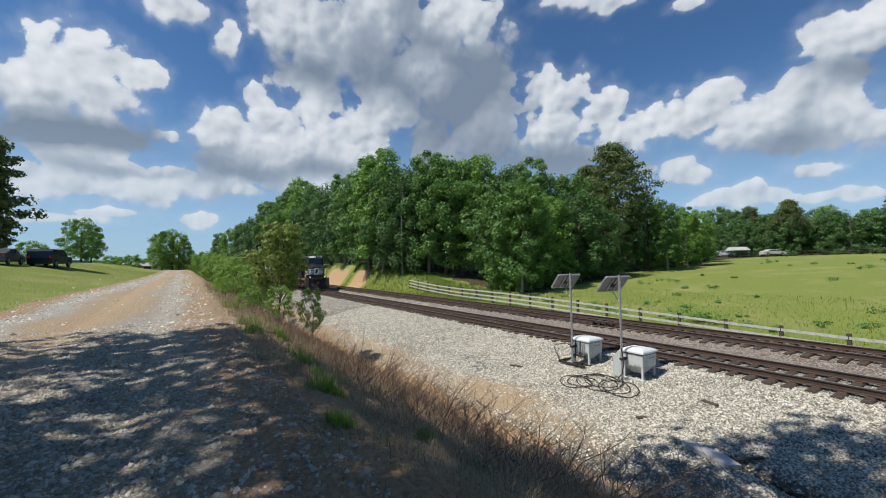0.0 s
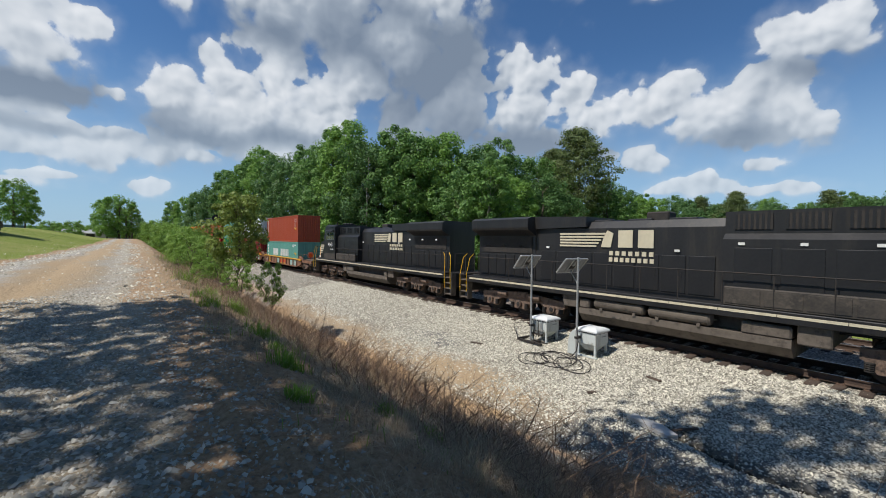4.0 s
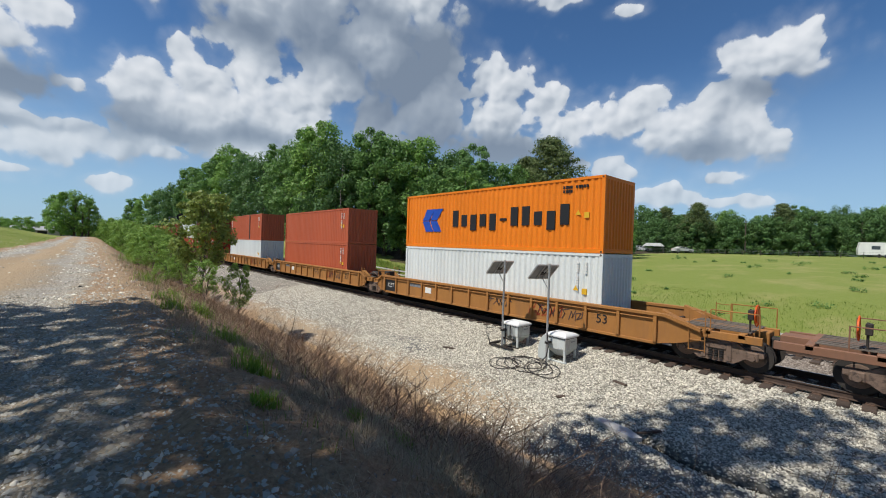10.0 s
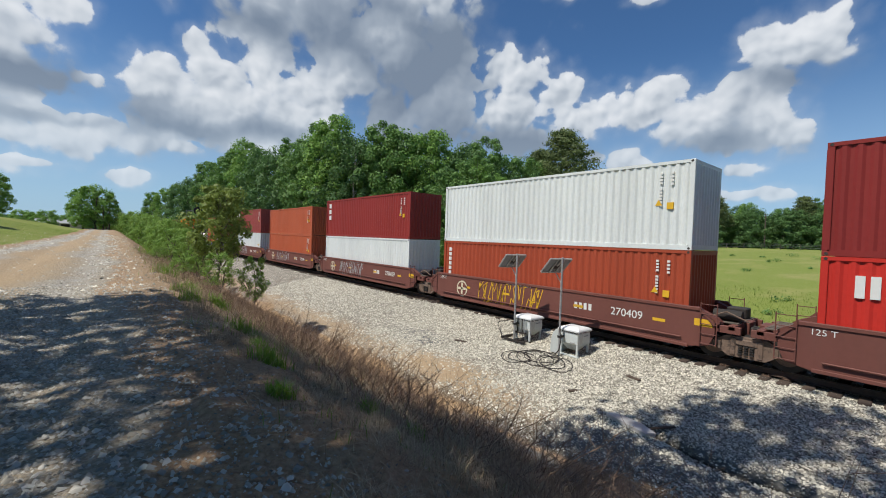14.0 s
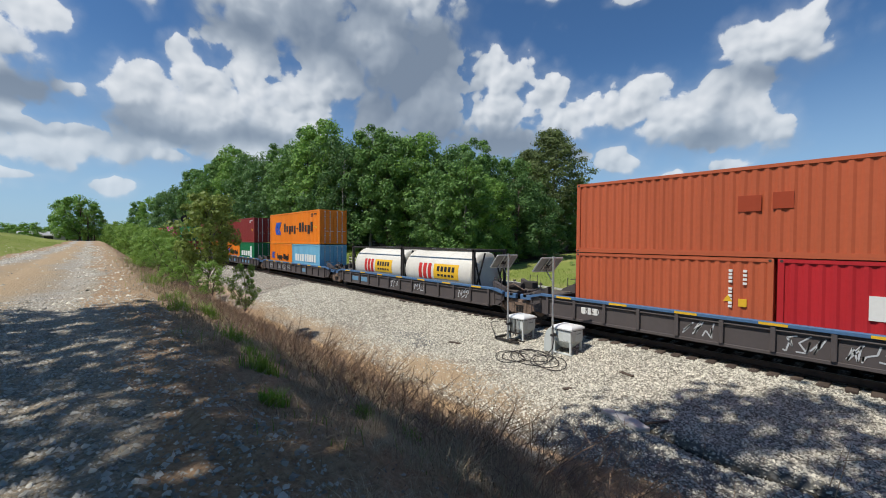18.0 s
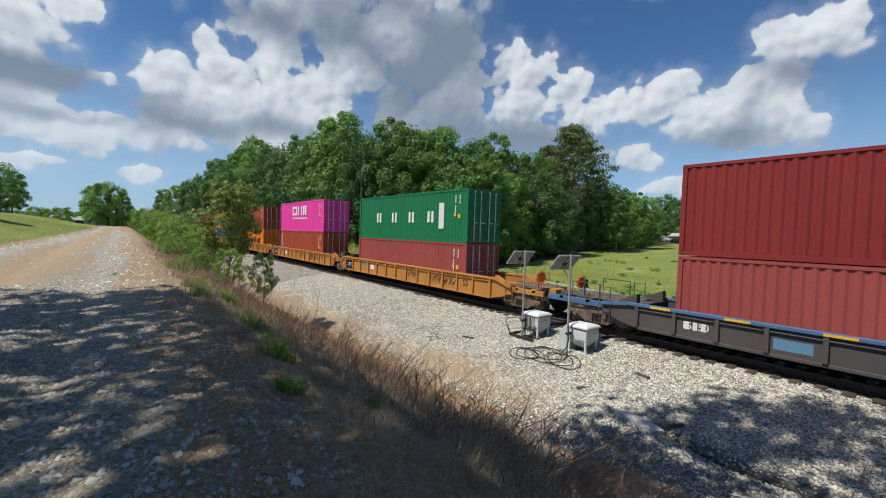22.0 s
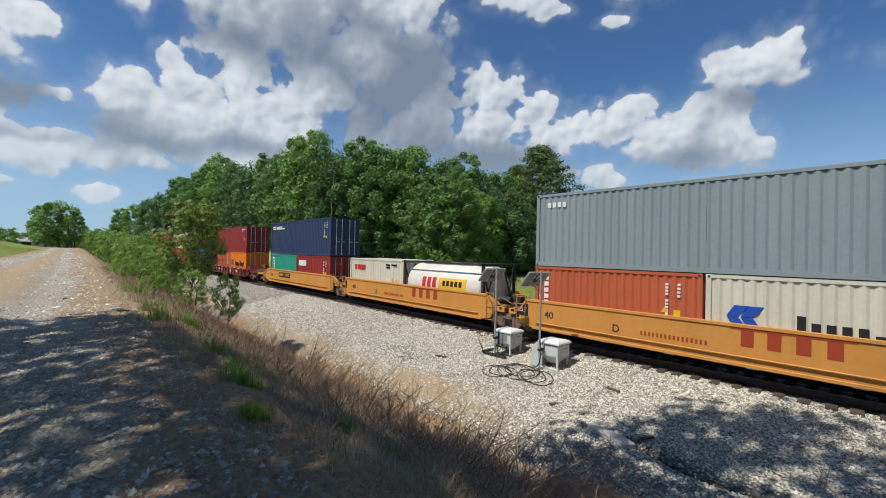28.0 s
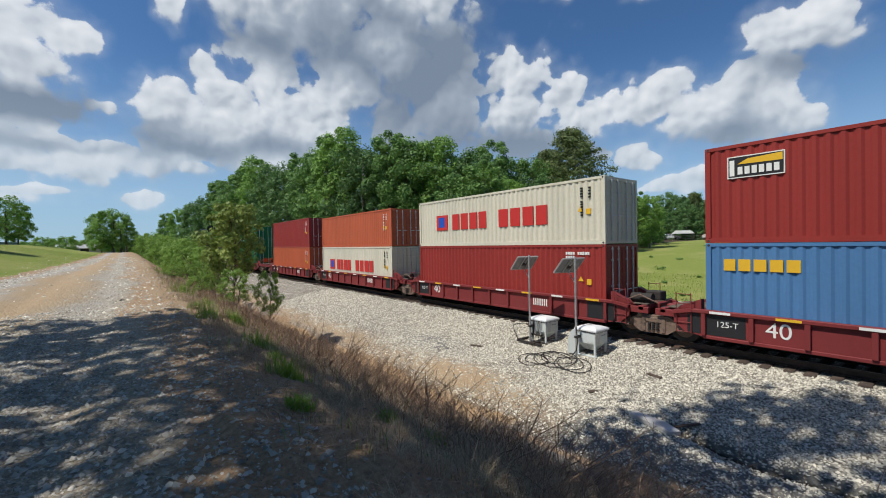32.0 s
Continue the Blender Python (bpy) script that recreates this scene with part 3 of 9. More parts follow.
def ground_material():
    m = bpy.data.materials.new("ground")
    m.use_nodes = True
    nt = m.node_tree
    N, L = nt.nodes, nt.links
    b = N["Principled BSDF"]
    b.inputs["Roughness"].default_value = 0.95
    b.inputs["Specular IOR Level"].default_value = 0.2
    tc = N.new("ShaderNodeTexCoord")

    def noise_tex(s, det=6, rough=0.6):
        n = N.new("ShaderNodeTexNoise")
        n.inputs["Scale"].default_value, n.inputs["Detail"].default_value, n.inputs["Roughness"].default_value = s, det, rough
        L.new(tc.outputs["Object"], n.inputs["Vector"])
        return n.outputs["Fac"]

    def ramp(fac, stops):
        r = N.new("ShaderNodeValToRGB")
        L.new(fac, r.inputs[0])
        els = r.color_ramp.elements
        while len(els) < len(stops):
            els.new(0.5)
        for e, (p, c) in zip(els, stops):
            e.position, e.color = p, (*c, 1)
        return r.outputs["Color"]

    def mixc(f, a, c):
        n = N.new("ShaderNodeMix")
        n.data_type = "RGBA"
        if isinstance(f, float):
            n.inputs["Factor"].default_value = f
        else:
            L.new(f, n.inputs["Factor"])
        L.new(a, n.inputs["A"])
        L.new(c, n.inputs["B"])
        return n.outputs["Result"]

    def vor(scale):
        v = N.new("ShaderNodeTexVoronoi")
        v.inputs["Scale"].default_value = scale
        L.new(tc.outputs["Object"], v.inputs["Vector"])
        return v

    def mask(name, ns, soft=0.15):
        a = N.new("ShaderNodeAttribute")
        a.attribute_name = name
        ad = N.new("ShaderNodeMath")
        ad.operation = "MULTIPLY_ADD"
        L.new(noise_tex(ns, 8, 0.7), ad.inputs[0])
        ad.inputs[1].default_value = 1.0
        L.new(a.outputs["Fac"], ad.inputs[2])
        r = N.new("ShaderNodeMapRange")
        r.interpolation_type = "SMOOTHSTEP"
        L.new(ad.outputs[0], r.inputs["Value"])
        r.inputs["From Min"].default_value, r.inputs["From Max"].default_value = 1.0 - soft, 1.0 + soft
        return r.outputs[0]

    big, mid, small = noise_tex(0.22), noise_tex(1.6), noise_tex(14, 8, 0.7)
    v1, v2 = vor(17), vor(48)
    sepc = N.new("ShaderNodeSeparateColor")
    L.new(v1.outputs["Color"], sepc.inputs[0])
    sepd = N.new("ShaderNodeSeparateColor")
    L.new(v2.outputs["Color"], sepd.inputs[0])
    # shade in the gaps between the stones, put into the colour
    gap_shade = N.new("ShaderNodeMapRange")
    L.new(v1.outputs["Distance"], gap_shade.inputs["Value"])
    gap_shade.inputs["From Min"].default_value, gap_shade.inputs["From Max"].default_value = 0.36, 0.66
    gap_shade.inputs["To Max"].default_value = 0.75
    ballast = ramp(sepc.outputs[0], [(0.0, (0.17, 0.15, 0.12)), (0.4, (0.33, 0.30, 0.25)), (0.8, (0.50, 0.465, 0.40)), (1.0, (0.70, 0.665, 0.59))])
    ballast = mixc(gap_shade.outputs[0], ballast, ramp(small, [(0.0, (0.055, 0.048, 0.038)), (1.0, (0.10, 0.085, 0.068))]))
    brown = mixc(gap_shade.outputs[0], ramp(sepc.outputs[1], [(0.0, (0.21, 0.16, 0.125)), (0.6, (0.36, 0.295, 0.24)), (1.0, (0.52, 0.46, 0.40))]), ramp(small, [(0.0, (0.07, 0.05, 0.04)), (1.0, (0.13, 0.10, 0.08))]))
    roadst = ramp(sepd.outputs[0], [(0.0, (0.20, 0.172, 0.13)), (0.5, (0.35, 0.305, 0.235)), (1.0, (0.53, 0.485, 0.405))])
    roadc = mixc(mid, roadst, ramp(small, [(0.3, (0.28, 0.215, 0.14)), (0.7, (0.45, 0.365, 0.255))]))
    sand = ramp(small, [(0.25, (0.36, 0.25, 0.145)), (0.75, (0.50, 0.38, 0.245))])
    clay = ramp(small, [(0.25, (0.40, 0.25, 0.13)), (0.75, (0.54, 0.38, 0.225))])
    dry = ramp(small, [(0.25, (0.19, 0.118, 0.07)), (0.5, (0.37, 0.245, 0.148)), (0.75, (0.53, 0.38, 0.24))])
    green = mixc(mid, ramp(small, [(0.25, (0.135, 0.185, 0.032)), (0.75, (0.235, 0.295, 0.062))]), ramp(small, [(0.2, (0.19, 0.225, 0.045)), (0.8, (0.30, 0.325, 0.095))]))
    straw = ramp(small, [(0.2, (0.26, 0.25, 0.075)), (0.8, (0.39, 0.365, 0.15))])
    strawm = N.new("ShaderNodeMapRange")
    L.new(big, strawm.inputs["Value"])
    strawm.inputs["From Min"].default_value, strawm.inputs["From Max"].default_value = 0.5, 0.72
    green = mixc(strawm.outputs[0], green, straw)
    mud = ramp(small, [(0.2, (0.13, 0.125, 0.115)), (0.8, (0.23, 0.225, 0.21))])
    cinder = ramp(sepd.outputs[1], [(0.0, (0.055, 0.055, 0.06)), (1.0, (0.17, 0.17, 0.175))])
    leaves = ramp(small, [(0.2, (0.05, 0.038, 0.024)), (0.8, (0.11, 0.085, 0.05))])
    silt = ramp(small, [(0.2, (0.028, 0.024, 0.018)), (0.8, (0.075, 0.062, 0.045))])
    col = dry
    pale = ramp(sepd.outputs[2], [(0.0, (0.27, 0.25, 0.225)), (0.5, (0.40, 0.38, 0.345)), (1.0, (0.58, 0.56, 0.52))])
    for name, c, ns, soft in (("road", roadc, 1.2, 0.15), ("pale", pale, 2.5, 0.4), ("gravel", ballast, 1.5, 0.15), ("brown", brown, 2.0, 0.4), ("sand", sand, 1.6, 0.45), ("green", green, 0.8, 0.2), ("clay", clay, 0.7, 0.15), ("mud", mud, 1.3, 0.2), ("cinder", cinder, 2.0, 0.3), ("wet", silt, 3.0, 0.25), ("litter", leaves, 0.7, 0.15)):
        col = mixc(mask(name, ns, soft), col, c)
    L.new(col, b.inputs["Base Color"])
    hsum = N.new("ShaderNodeMath")
    hsum.operation = "MULTIPLY_ADD"
    L.new(v1.outputs["Distance"], hsum.inputs[0])
    hsum.inputs[1].default_value = -0.6
    L.new(small, hsum.inputs[2])
    bp = N.new("ShaderNodeBump")
    bp.inputs["Strength"].default_value, bp.inputs["Distance"].default_value = 1.0, 0.06
    L.new(hsum.outputs[0], bp.inputs["Height"])
    L.new(bp.outputs[0], b.inputs["Normal"])
    return m


def build_ground():
    xs = axis(-2600, -34, 5, 2600, 0.11, 1.045)
    ys = axis(-2600, -5, 26, 2600, 0.11, 1.05)
    X, Y = np.meshgrid(xs, ys, indexing="ij")
    Z = height(X, Y)
    v = np.stack([X, Y, Z], -1).reshape(-1, 3)
    nx, ny = len(xs), len(ys)
    i = (np.arange(nx - 1)[:, None] * ny + np.arange(ny - 1)[None, :]).ravel()
    f = np.stack([i, i + ny, i + ny + 1, i + 1], 1)
    me = bulk("ground", v, f, ground_material(), smooth=True)
    x, y = X.ravel(), Y.ravel()
    wx = wob(x, y, 0.35)
    shoulder = y + 0.5 * wx
    # the road narrows away from the camera
    lane = shoulder - (lawn_edge(x) + 5.4) * sst(-1, 3, -y)
    away = sst(8, 13, -x)
    masks = {
        # 0.5 is the middle of a blend, below 0 none, above 1 full
        "road": sst(-5.2, -4.2, lane) * (1 - sst(-0.5, 0.9, shoulder)) * 1.3 - 0.15,
        "pale": (np.exp(-((lane + 4.1) / 0.9) ** 2) + 0.8 * np.exp(-((shoulder + 0.5) / 0.8) ** 2)) * away * 0.75 - 0.1,
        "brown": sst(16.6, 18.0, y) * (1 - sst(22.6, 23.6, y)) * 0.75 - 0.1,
        "sand": ((1.15 * np.exp(-((lane + 2.4) / 1.25) ** 2) + 0.75 * np.exp(-((shoulder - 1.2) / 0.9) ** 2)) * away * 0.85
                 + np.exp(-((y - 8.9) / 1.1) ** 2) * sst(-4, 6, -x - 4) * 0.72 + 0.4 * np.exp(-(((x + 10.5) / 2.5) ** 2 + ((y - 9.3) / 1.2) ** 2))) - 0.05,
        "green": np.maximum(sst(4.9, 6.2, -lane), np.maximum(sst(22.8, 24.2, y + 0.4 * wx) * (1 - 0.12 * sst(30, 40, -x) * (1 - sst(26, 28, y))), sst(60, 90, -x) * sst(1.5, 3.0, shoulder) * 0.7)) * 1.3 - 0.15,
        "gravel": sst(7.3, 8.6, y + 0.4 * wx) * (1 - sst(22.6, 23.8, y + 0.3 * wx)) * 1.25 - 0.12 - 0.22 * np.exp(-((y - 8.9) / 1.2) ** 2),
        "clay": (np.exp(-((x + 77) / 6.5) ** 4) + np.exp(-((x + 64.5) / 3.6) ** 4)) * sst(23.0, 23.8, y) * (1 - sst(25.6, 26.6, y)) * 1.1 - 0.2
                + 0.75 * np.exp(-(((x + 7.6) / 0.9) ** 2 + ((y - 8.0) / 0.5) ** 2)) + 0.85 * np.exp(-((y - 7.95) / 0.22) ** 2) * sst(7.0, 9.5, -x) * (1 - sst(26, 34, -x)),
        "mud": np.exp(-((y - 9.3 - 0.2 * (x + 4)) / 0.85) ** 2) * sst(-7.0, -5.0, x) * 1.3 + np.exp(-((y - 7.35) / 0.35) ** 2) * 0.9 - 0.1,
        "cinder": 1.1 * np.exp(-(((x + 14.5) / 2.4) ** 2 + ((y - 10.6) / 0.8) ** 2)) - 0.05 + 0.85 * sst(14.0, 14.4, y) * (1 - sst(16.4, 16.9, y)) * sst(-3, -8, x) * (1 - 0.7 * sst(30, 50, -x)) * 0.75,
        "wet": 1.5 * drain_cut(x, y) - 0.1,
        "litter": sst(29.5, 32, y + 2.0 * wx) * sst(26, 34, -x - 0.12 * (y - 30)) * 1.2 - 0.1,
    }
    for k, a in masks.items():
        at = me.attributes.new(k, "FLOAT", "POINT")
        at.data.foreach_set("value", np.asarray(a, dtype=np.float32))
    g = tagged(new("ground", me), "gravel road, dry bank, ballast and green pasture ground", "ground", kind="structure")
    return g


build_ground()


def scatter_stones(name, label, n, xr, yr, size, mt, keep=None, seed=1, lift=0.25):
    """Loose angular stones on the ground, joined: nobody could count them."""
    rng = np.random.default_rng(seed)
    x, y = rng.uniform(*xr, n), rng.uniform(*yr, n)
    if keep is not None:
        k = keep(x, y, rng)
        x, y = x[k], y[k]
    n = len(x)
    s = size[0] * (size[1] / size[0]) ** (rng.random(n) ** 1.7)
    base = np.array([(1, 0, 0), (0, 1, 0), (-1, 0, 0), (0, -1, 0), (0, 0, 0.5)], dtype=float)
    v = base[None] * rng.uniform(0.55, 1.25, (n, 5, 1)) + rng.normal(0, 0.24, (n, 5, 3))
    v[:, :, 2] *= 0.7
    a = rng.uniform(0, 6.28, n)
    c, q = np.cos(a)[:, None], np.sin(a)[:, None]
    v = np.stack([v[:, :, 0] * c - v[:, :, 1] * q, v[:, :, 0] * q + v[:, :, 1] * c, v[:, :, 2]], -1) * (s / 2)[:, None, None]
    v += np.stack([x, y, height(x, y) + s * lift], 1)[:, None]
    v[:, :4, 2] -= 0.25 * s[:, None]
    f = np.array([(0, 1, 4), (1, 2, 4), (2, 3, 4), (3, 0, 4)])
    f = (f[None] + (np.arange(n) * 5)[:, None, None]).reshape(-1, 3)
    return tagged(new(name, bulk(name, v.reshape(-1, 3), f, mt)), label, "stones", kind="stuff")


STONE_PALE = mat("ballast_stone", (0.115, 0.105, 0.08), (0.78, 0.735, 0.61), scale=2.0, rough=0.9, bump=0.1, island=0.86)
STONE_BROWN = mat("brown_stone", (0.10, 0.075, 0.058), (0.52, 0.45, 0.38), scale=2.0, rough=0.9, bump=0.1, island=0.8)
STONE_ROAD = mat("road_stone", (0.155, 0.138, 0.11), (0.60, 0.565, 0.485), scale=2.0, rough=0.9, bump=0.1, island=0.82)


def sandy(x, y):
    """Bare sandy patches on the gravel beside the ditch."""
    return np.clip(sst(0.05, 0.45, wob(x + 2, y, 0.55) + 0.5 * wob(x, y + 4, 1.4)) * np.exp(-((y - 9.2) / 1.3) ** 2) * sst(5.5, 8.5, -x), 0, 1)


def dry_bed(x, y):
    """Not in the drain's bed."""
    return 1 - drain_cut(x, y)


scatter_stones("ballast_gravel", "pale grey crushed stone ballast beside the track", 105000, (-17, 4), (8.1, 14.35), (0.038, 0.10), STONE_PALE, keep=lambda x, y, r: r.random(len(x)) < np.clip(1.1 + (x + 4) * 0.03, 0.3, 1) * (0.30 + 0.70 * sst(8.6, 10.0, y)) * (1 - 0.85 * sandy(x, y)) * dry_bed(x, y), seed=3)
scatter_stones("ballast_slope", "pale crushed stone farther along the track", 26000, (-34, -17), (8.6, 14.35), (0.05, 0.11), STONE_PALE, keep=lambda x, y, r: r.random(len(x)) < sst(8.4, 9.8, y) * (1 - 0.8 * sandy(x, y)), seed=13)
scatter_stones("track_gravel", "grey brown ballast between the rails", 30000, (-34, 6), (14.2, 22.6), (0.035, 0.085), STONE_BROWN, keep=lambda x, y, r: r.random(len(x)) < np.clip(1.1 + (x + 4) * 0.028, 0.2, 1), seed=4)
scatter_stones("road_gravel", "loose grey gravel of the access road", 150000, (-14, 1.0), (-4.6, 1.3), (0.016, 0.075), STONE_ROAD, keep=lambda x, y, r: r.random(len(x)) < np.clip(1.1 + x * 0.06, 0.25, 1) * (0.22 + 0.78 * np.exp(-((y + 1.15 + 0.4 * wob(x, y, 0.9)) / 1.0) ** 2)), seed=5)
scatter_stones("road_stones", "pale loose stones along the sunlit road", 14000, (-62, -12), (-6.0, 1.8), (0.04, 0.13), STONE_PALE, keep=lambda x, y, r: r.random(len(x)) < 0.05 + 0.8 * np.exp(-((y - lawn_edge(x) - 0.9) / 0.7) ** 2) + 0.7 * np.exp(-((y - 0.3) / 0.9) ** 2), seed=8)
scatter_stones("bank_stones", "scattered stones on the dry bank", 12000, (-26, 2), (0.4, 8.2), (0.012, 0.06), STONE_BROWN, seed=6)
scatter_stones("far_gravel", "coarse ballast along the line", 12000, (-62, -26), (10.5, 22.4), (0.06, 0.12), STONE_PALE, seed=7)

# ---- railway tracks ----
RAIL_STEEL = mat("rail_steel", (0.045, 0.029, 0.022), (0.095, 0.06, 0.043), scale=4, rough=0.75, bump=0.1, fine=40)
TIE_WOOD = mat("tie_wood", (0.040, 0.029, 0.023), (0.105, 0.074, 0.056), scale=5, rough=0.95, bump=0.5, fine=60, randobj=0.45)
PLATE = mat("tie_plate", (0.085, 0.05, 0.035), (0.13, 0.08, 0.055), scale=9, rough=0.85, bump=0.2)
RAIL_HEAD = mat("rail_head", (0.30, 0.285, 0.27), (0.42, 0.40, 0.38), scale=6, rough=0.3, metal=0.75, bump=0.04)
RAIL_PROF = [(-0.075, -0.185), (0.075, -0.185), (0.075, -0.172), (0.012, -0.150), (0.010, -0.045), (0.036, -0.036), (0.036, -0.006), (0.026, -0.001), (-0.026, -0.001), (-0.036, -0.006), (-0.036, -0.036), (-0.010, -0.045), (-0.012, -0.150), (-0.075, -0.172)]


def railway(name, yc, label, seed):
    rng = random.Random(seed)
    tr = tagged(thing(name, label, "railway track"), kind="structure")
    for s in (-1, 1):
        mb = MB()
        mb.prism(RAIL_PROF, -900, 260, "x")
        mb.box(-900, 260, -0.024, 0.024, -0.0012, 0.0012, 1)
        part("rail", mb, [RAIL_STEEL, RAIL_HEAD], tr, "rusty steel rail with a polished head", at=pose(0, yc + s * 0.7535, 0))
    variants = []
    for k in range(3):
        mb = MB()
        w = 0.115 + 0.008 * k
        mb.box(-w, w, -1.3 - 0.03 * k, 1.3, -0.40, -0.205, 0, 0.02)
        for s in (-1, 1):
            mb.box(-0.09, 0.09, s * 0.7535 - 0.17, s * 0.7535 + 0.17, -0.206, -0.186, 1)
            for dx in (-0.06, 0.06):
                for dy in (-0.10, 0.10):
                    mb.box(dx - 0.012, dx + 0.012, s * 0.7535 + dy - 0.015, s * 0.7535 + dy + 0.015, -0.187, -0.15, 1)
        variants.append(mb.mesh("tie", [TIE_WOOD, PLATE]))
    n = 0
    for k in range(-128, 14):
        x = k * 0.497
        part("tie", variants[rng.randrange(3)], None, tr, at=pose(x + rng.uniform(-0.03, 0.03), yc + rng.uniform(-0.07, 0.07), rng.uniform(-0.012, 0.006), 0, 0, rng.uniform(-1.2, 1.2)))
    far = MB()
    for k in range(-700, -128):
        far.box(k * 0.497 - 0.115, k * 0.497 + 0.115, yc - 1.3, yc + 1.3, -0.40, -0.205)
    tagged(part("far_ties", far, TIE_WOOD, tr), kind="stuff")
    return tr


railway("near_track", TRACK_Y, "main line track with wooden ties in pale ballast", 1)
railway("far_track", TRACK2_Y, "second track with wooden ties and rusty rails", 2)

# ---- train: the way it has gone at t seconds ----
def gone(t):
    return 20.7146 * t - 0.05588 * t * t + 7.2146e-5 * t ** 3


MOVING = []          # (thing, u, y, z, turn): stands at x = u + gone(t)


def rides(ob, u, z=0.0, turn=0.0, y=TRACK_Y):
    ob.matrix_basis = pose(u, y, z, 0, 0, turn)
    MOVING.append((ob, u, y, z, turn))
    return ob


# ---- shared running gear ----
def wheel_mesh(r, name):
    mb = MB()
    n = 20
    mb.tube((0, -0.065, 0), (0, 0.065, 0), r, n=n)
    mb.tube((0, 0.06, 0), (0, 0.09, 0), r + 0.028, n=n)
    mb.tube((0, -0.075, 0), (0, -0.06, 0), r * 0.62, r * 0.7, n=n, m=1)
    mb.tube((0, -0.19, 0), (0, -0.07, 0), 0.11, n=10, m=1)
    return mb.mesh(name, [M["dark_iron"], M["truck_iron"]])


WHEEL_CAR, WHEEL_LOCO = wheel_mesh(0.455, "wheel"), wheel_mesh(0.53, "wheel")


def frame_mesh():
    """Cast side frame of a two-axle truck, faces -y."""
    mb = MB()
    prof = [(-1.16, 0.50), (-0.80, 0.44), (-0.45, 0.20), (0.45, 0.20), (0.80, 0.44), (1.16, 0.50), (1.16, 0.63), (0.75, 0.66), (0.50, 0.80), (-0.50, 0.80), (-0.75, 0.66), (-1.16, 0.63)]
    mb.prism(prof, -0.09, 0.09, "y")
    for s in (-1, 1):
        mb.box(s * 0.89 - 0.15, s * 0.89 + 0.15, -0.13, 0.06, 0.36, 0.62, 0, 0.03)
        mb.tube((s * 0.89, -0.19, 0.46), (s * 0.89, -0.12, 0.46), 0.085, n=10)
        mb.box(s * 0.33 - 0.07, s * 0.33 + 0.07, -0.12, 0.09, 0.24, 0.76, 0, 0.02)
    for k in (-0.14, 0, 0.14):
        for z in (0.30, 0.37, 0.44, 0.51):
            mb.tube((k, -0.10, z), (k, -0.10, z + 0.035), 0.06, n=8, m=1)
    mb.box(-0.28, 0.28, -0.12, 0.1, 0.55, 0.74, 0, 0.03)
    return mb.mesh("side_frame", [M["truck_iron"], M["dark_iron"]])


SIDE_FRAME = frame_mesh()


def truck(parent, x):
    mb = MB()
    mb.box(-0.2, 0.2, -1.0, 1.0, 0.48, 0.78, 0, 0.03)
    mb.tube((0, 0, 0.7), (0, 0, 0.98), 0.25, n=14)
    for s in (-1, 1):
        mb.tube((s * 0.89, -0.95, 0.455), (s * 0.89, 0.95, 0.455), 0.085, n=10)
        mb.box(s * 0.36 - 0.06, s * 0.36 + 0.06, -0.8, 0.8, 0.3, 0.42)
    t = part("truck", mb, M["dark_iron"], parent, "two-axle cast steel truck", at=pose(x, 0, 0))
    for s in (-1, 1):
        part("side_frame", SIDE_FRAME, None, t, at=pose(0, s * 0.99, 0, 0, 0, 0 if s < 0 else 180))
        for q in (-1, 1):
            part("wheel", WHEEL_CAR, None, t, at=pose(q * 0.89, s * 0.7535, 0.455, 0, 0, 0 if s < 0 else 180))
    return t


# ---- containers ----
def corrugated(x0, x1, z0, z1, y, pitch, depth, flip=False):
    """A folded sheet from x0 to x1 that faces -y."""
    n = max(2, round((x1 - x0) / pitch))
    p = (x1 - x0) / n
    xs, ys = [], []
    for k in range(n):
        for a, b in ((0.0, depth), (0.26, depth), (0.5, 0.0), (0.76, 0.0)):
            xs.append(x0 + p * (k + a))
            ys.append(y + b)
    xs.append(x1)
    ys.append(y + depth)
    mb = MB()
    for k in range(len(xs)):
        mb.v += [(xs[k], ys[k], z0), (xs[k], ys[k], z1)]
    for k in range(len(xs) - 1):
        mb.f.append((2 * k, 2 * k + 2, 2 * k + 3, 2 * k + 1))
        mb.m.append(0)
    return mb


CASTING = MB().box(-0.09, 0.09, -0.081, 0.081, -0.06, 0.06, 0, 0.012)
CASTING.tube((0, -0.084, 0), (0, -0.079, 0), 0.04, n=8, m=1)
CACHE = {}


def shared(key, make):
    if key not in CACHE:
        CACHE[key] = make()
    return CACHE[key]


W2 = 1.219


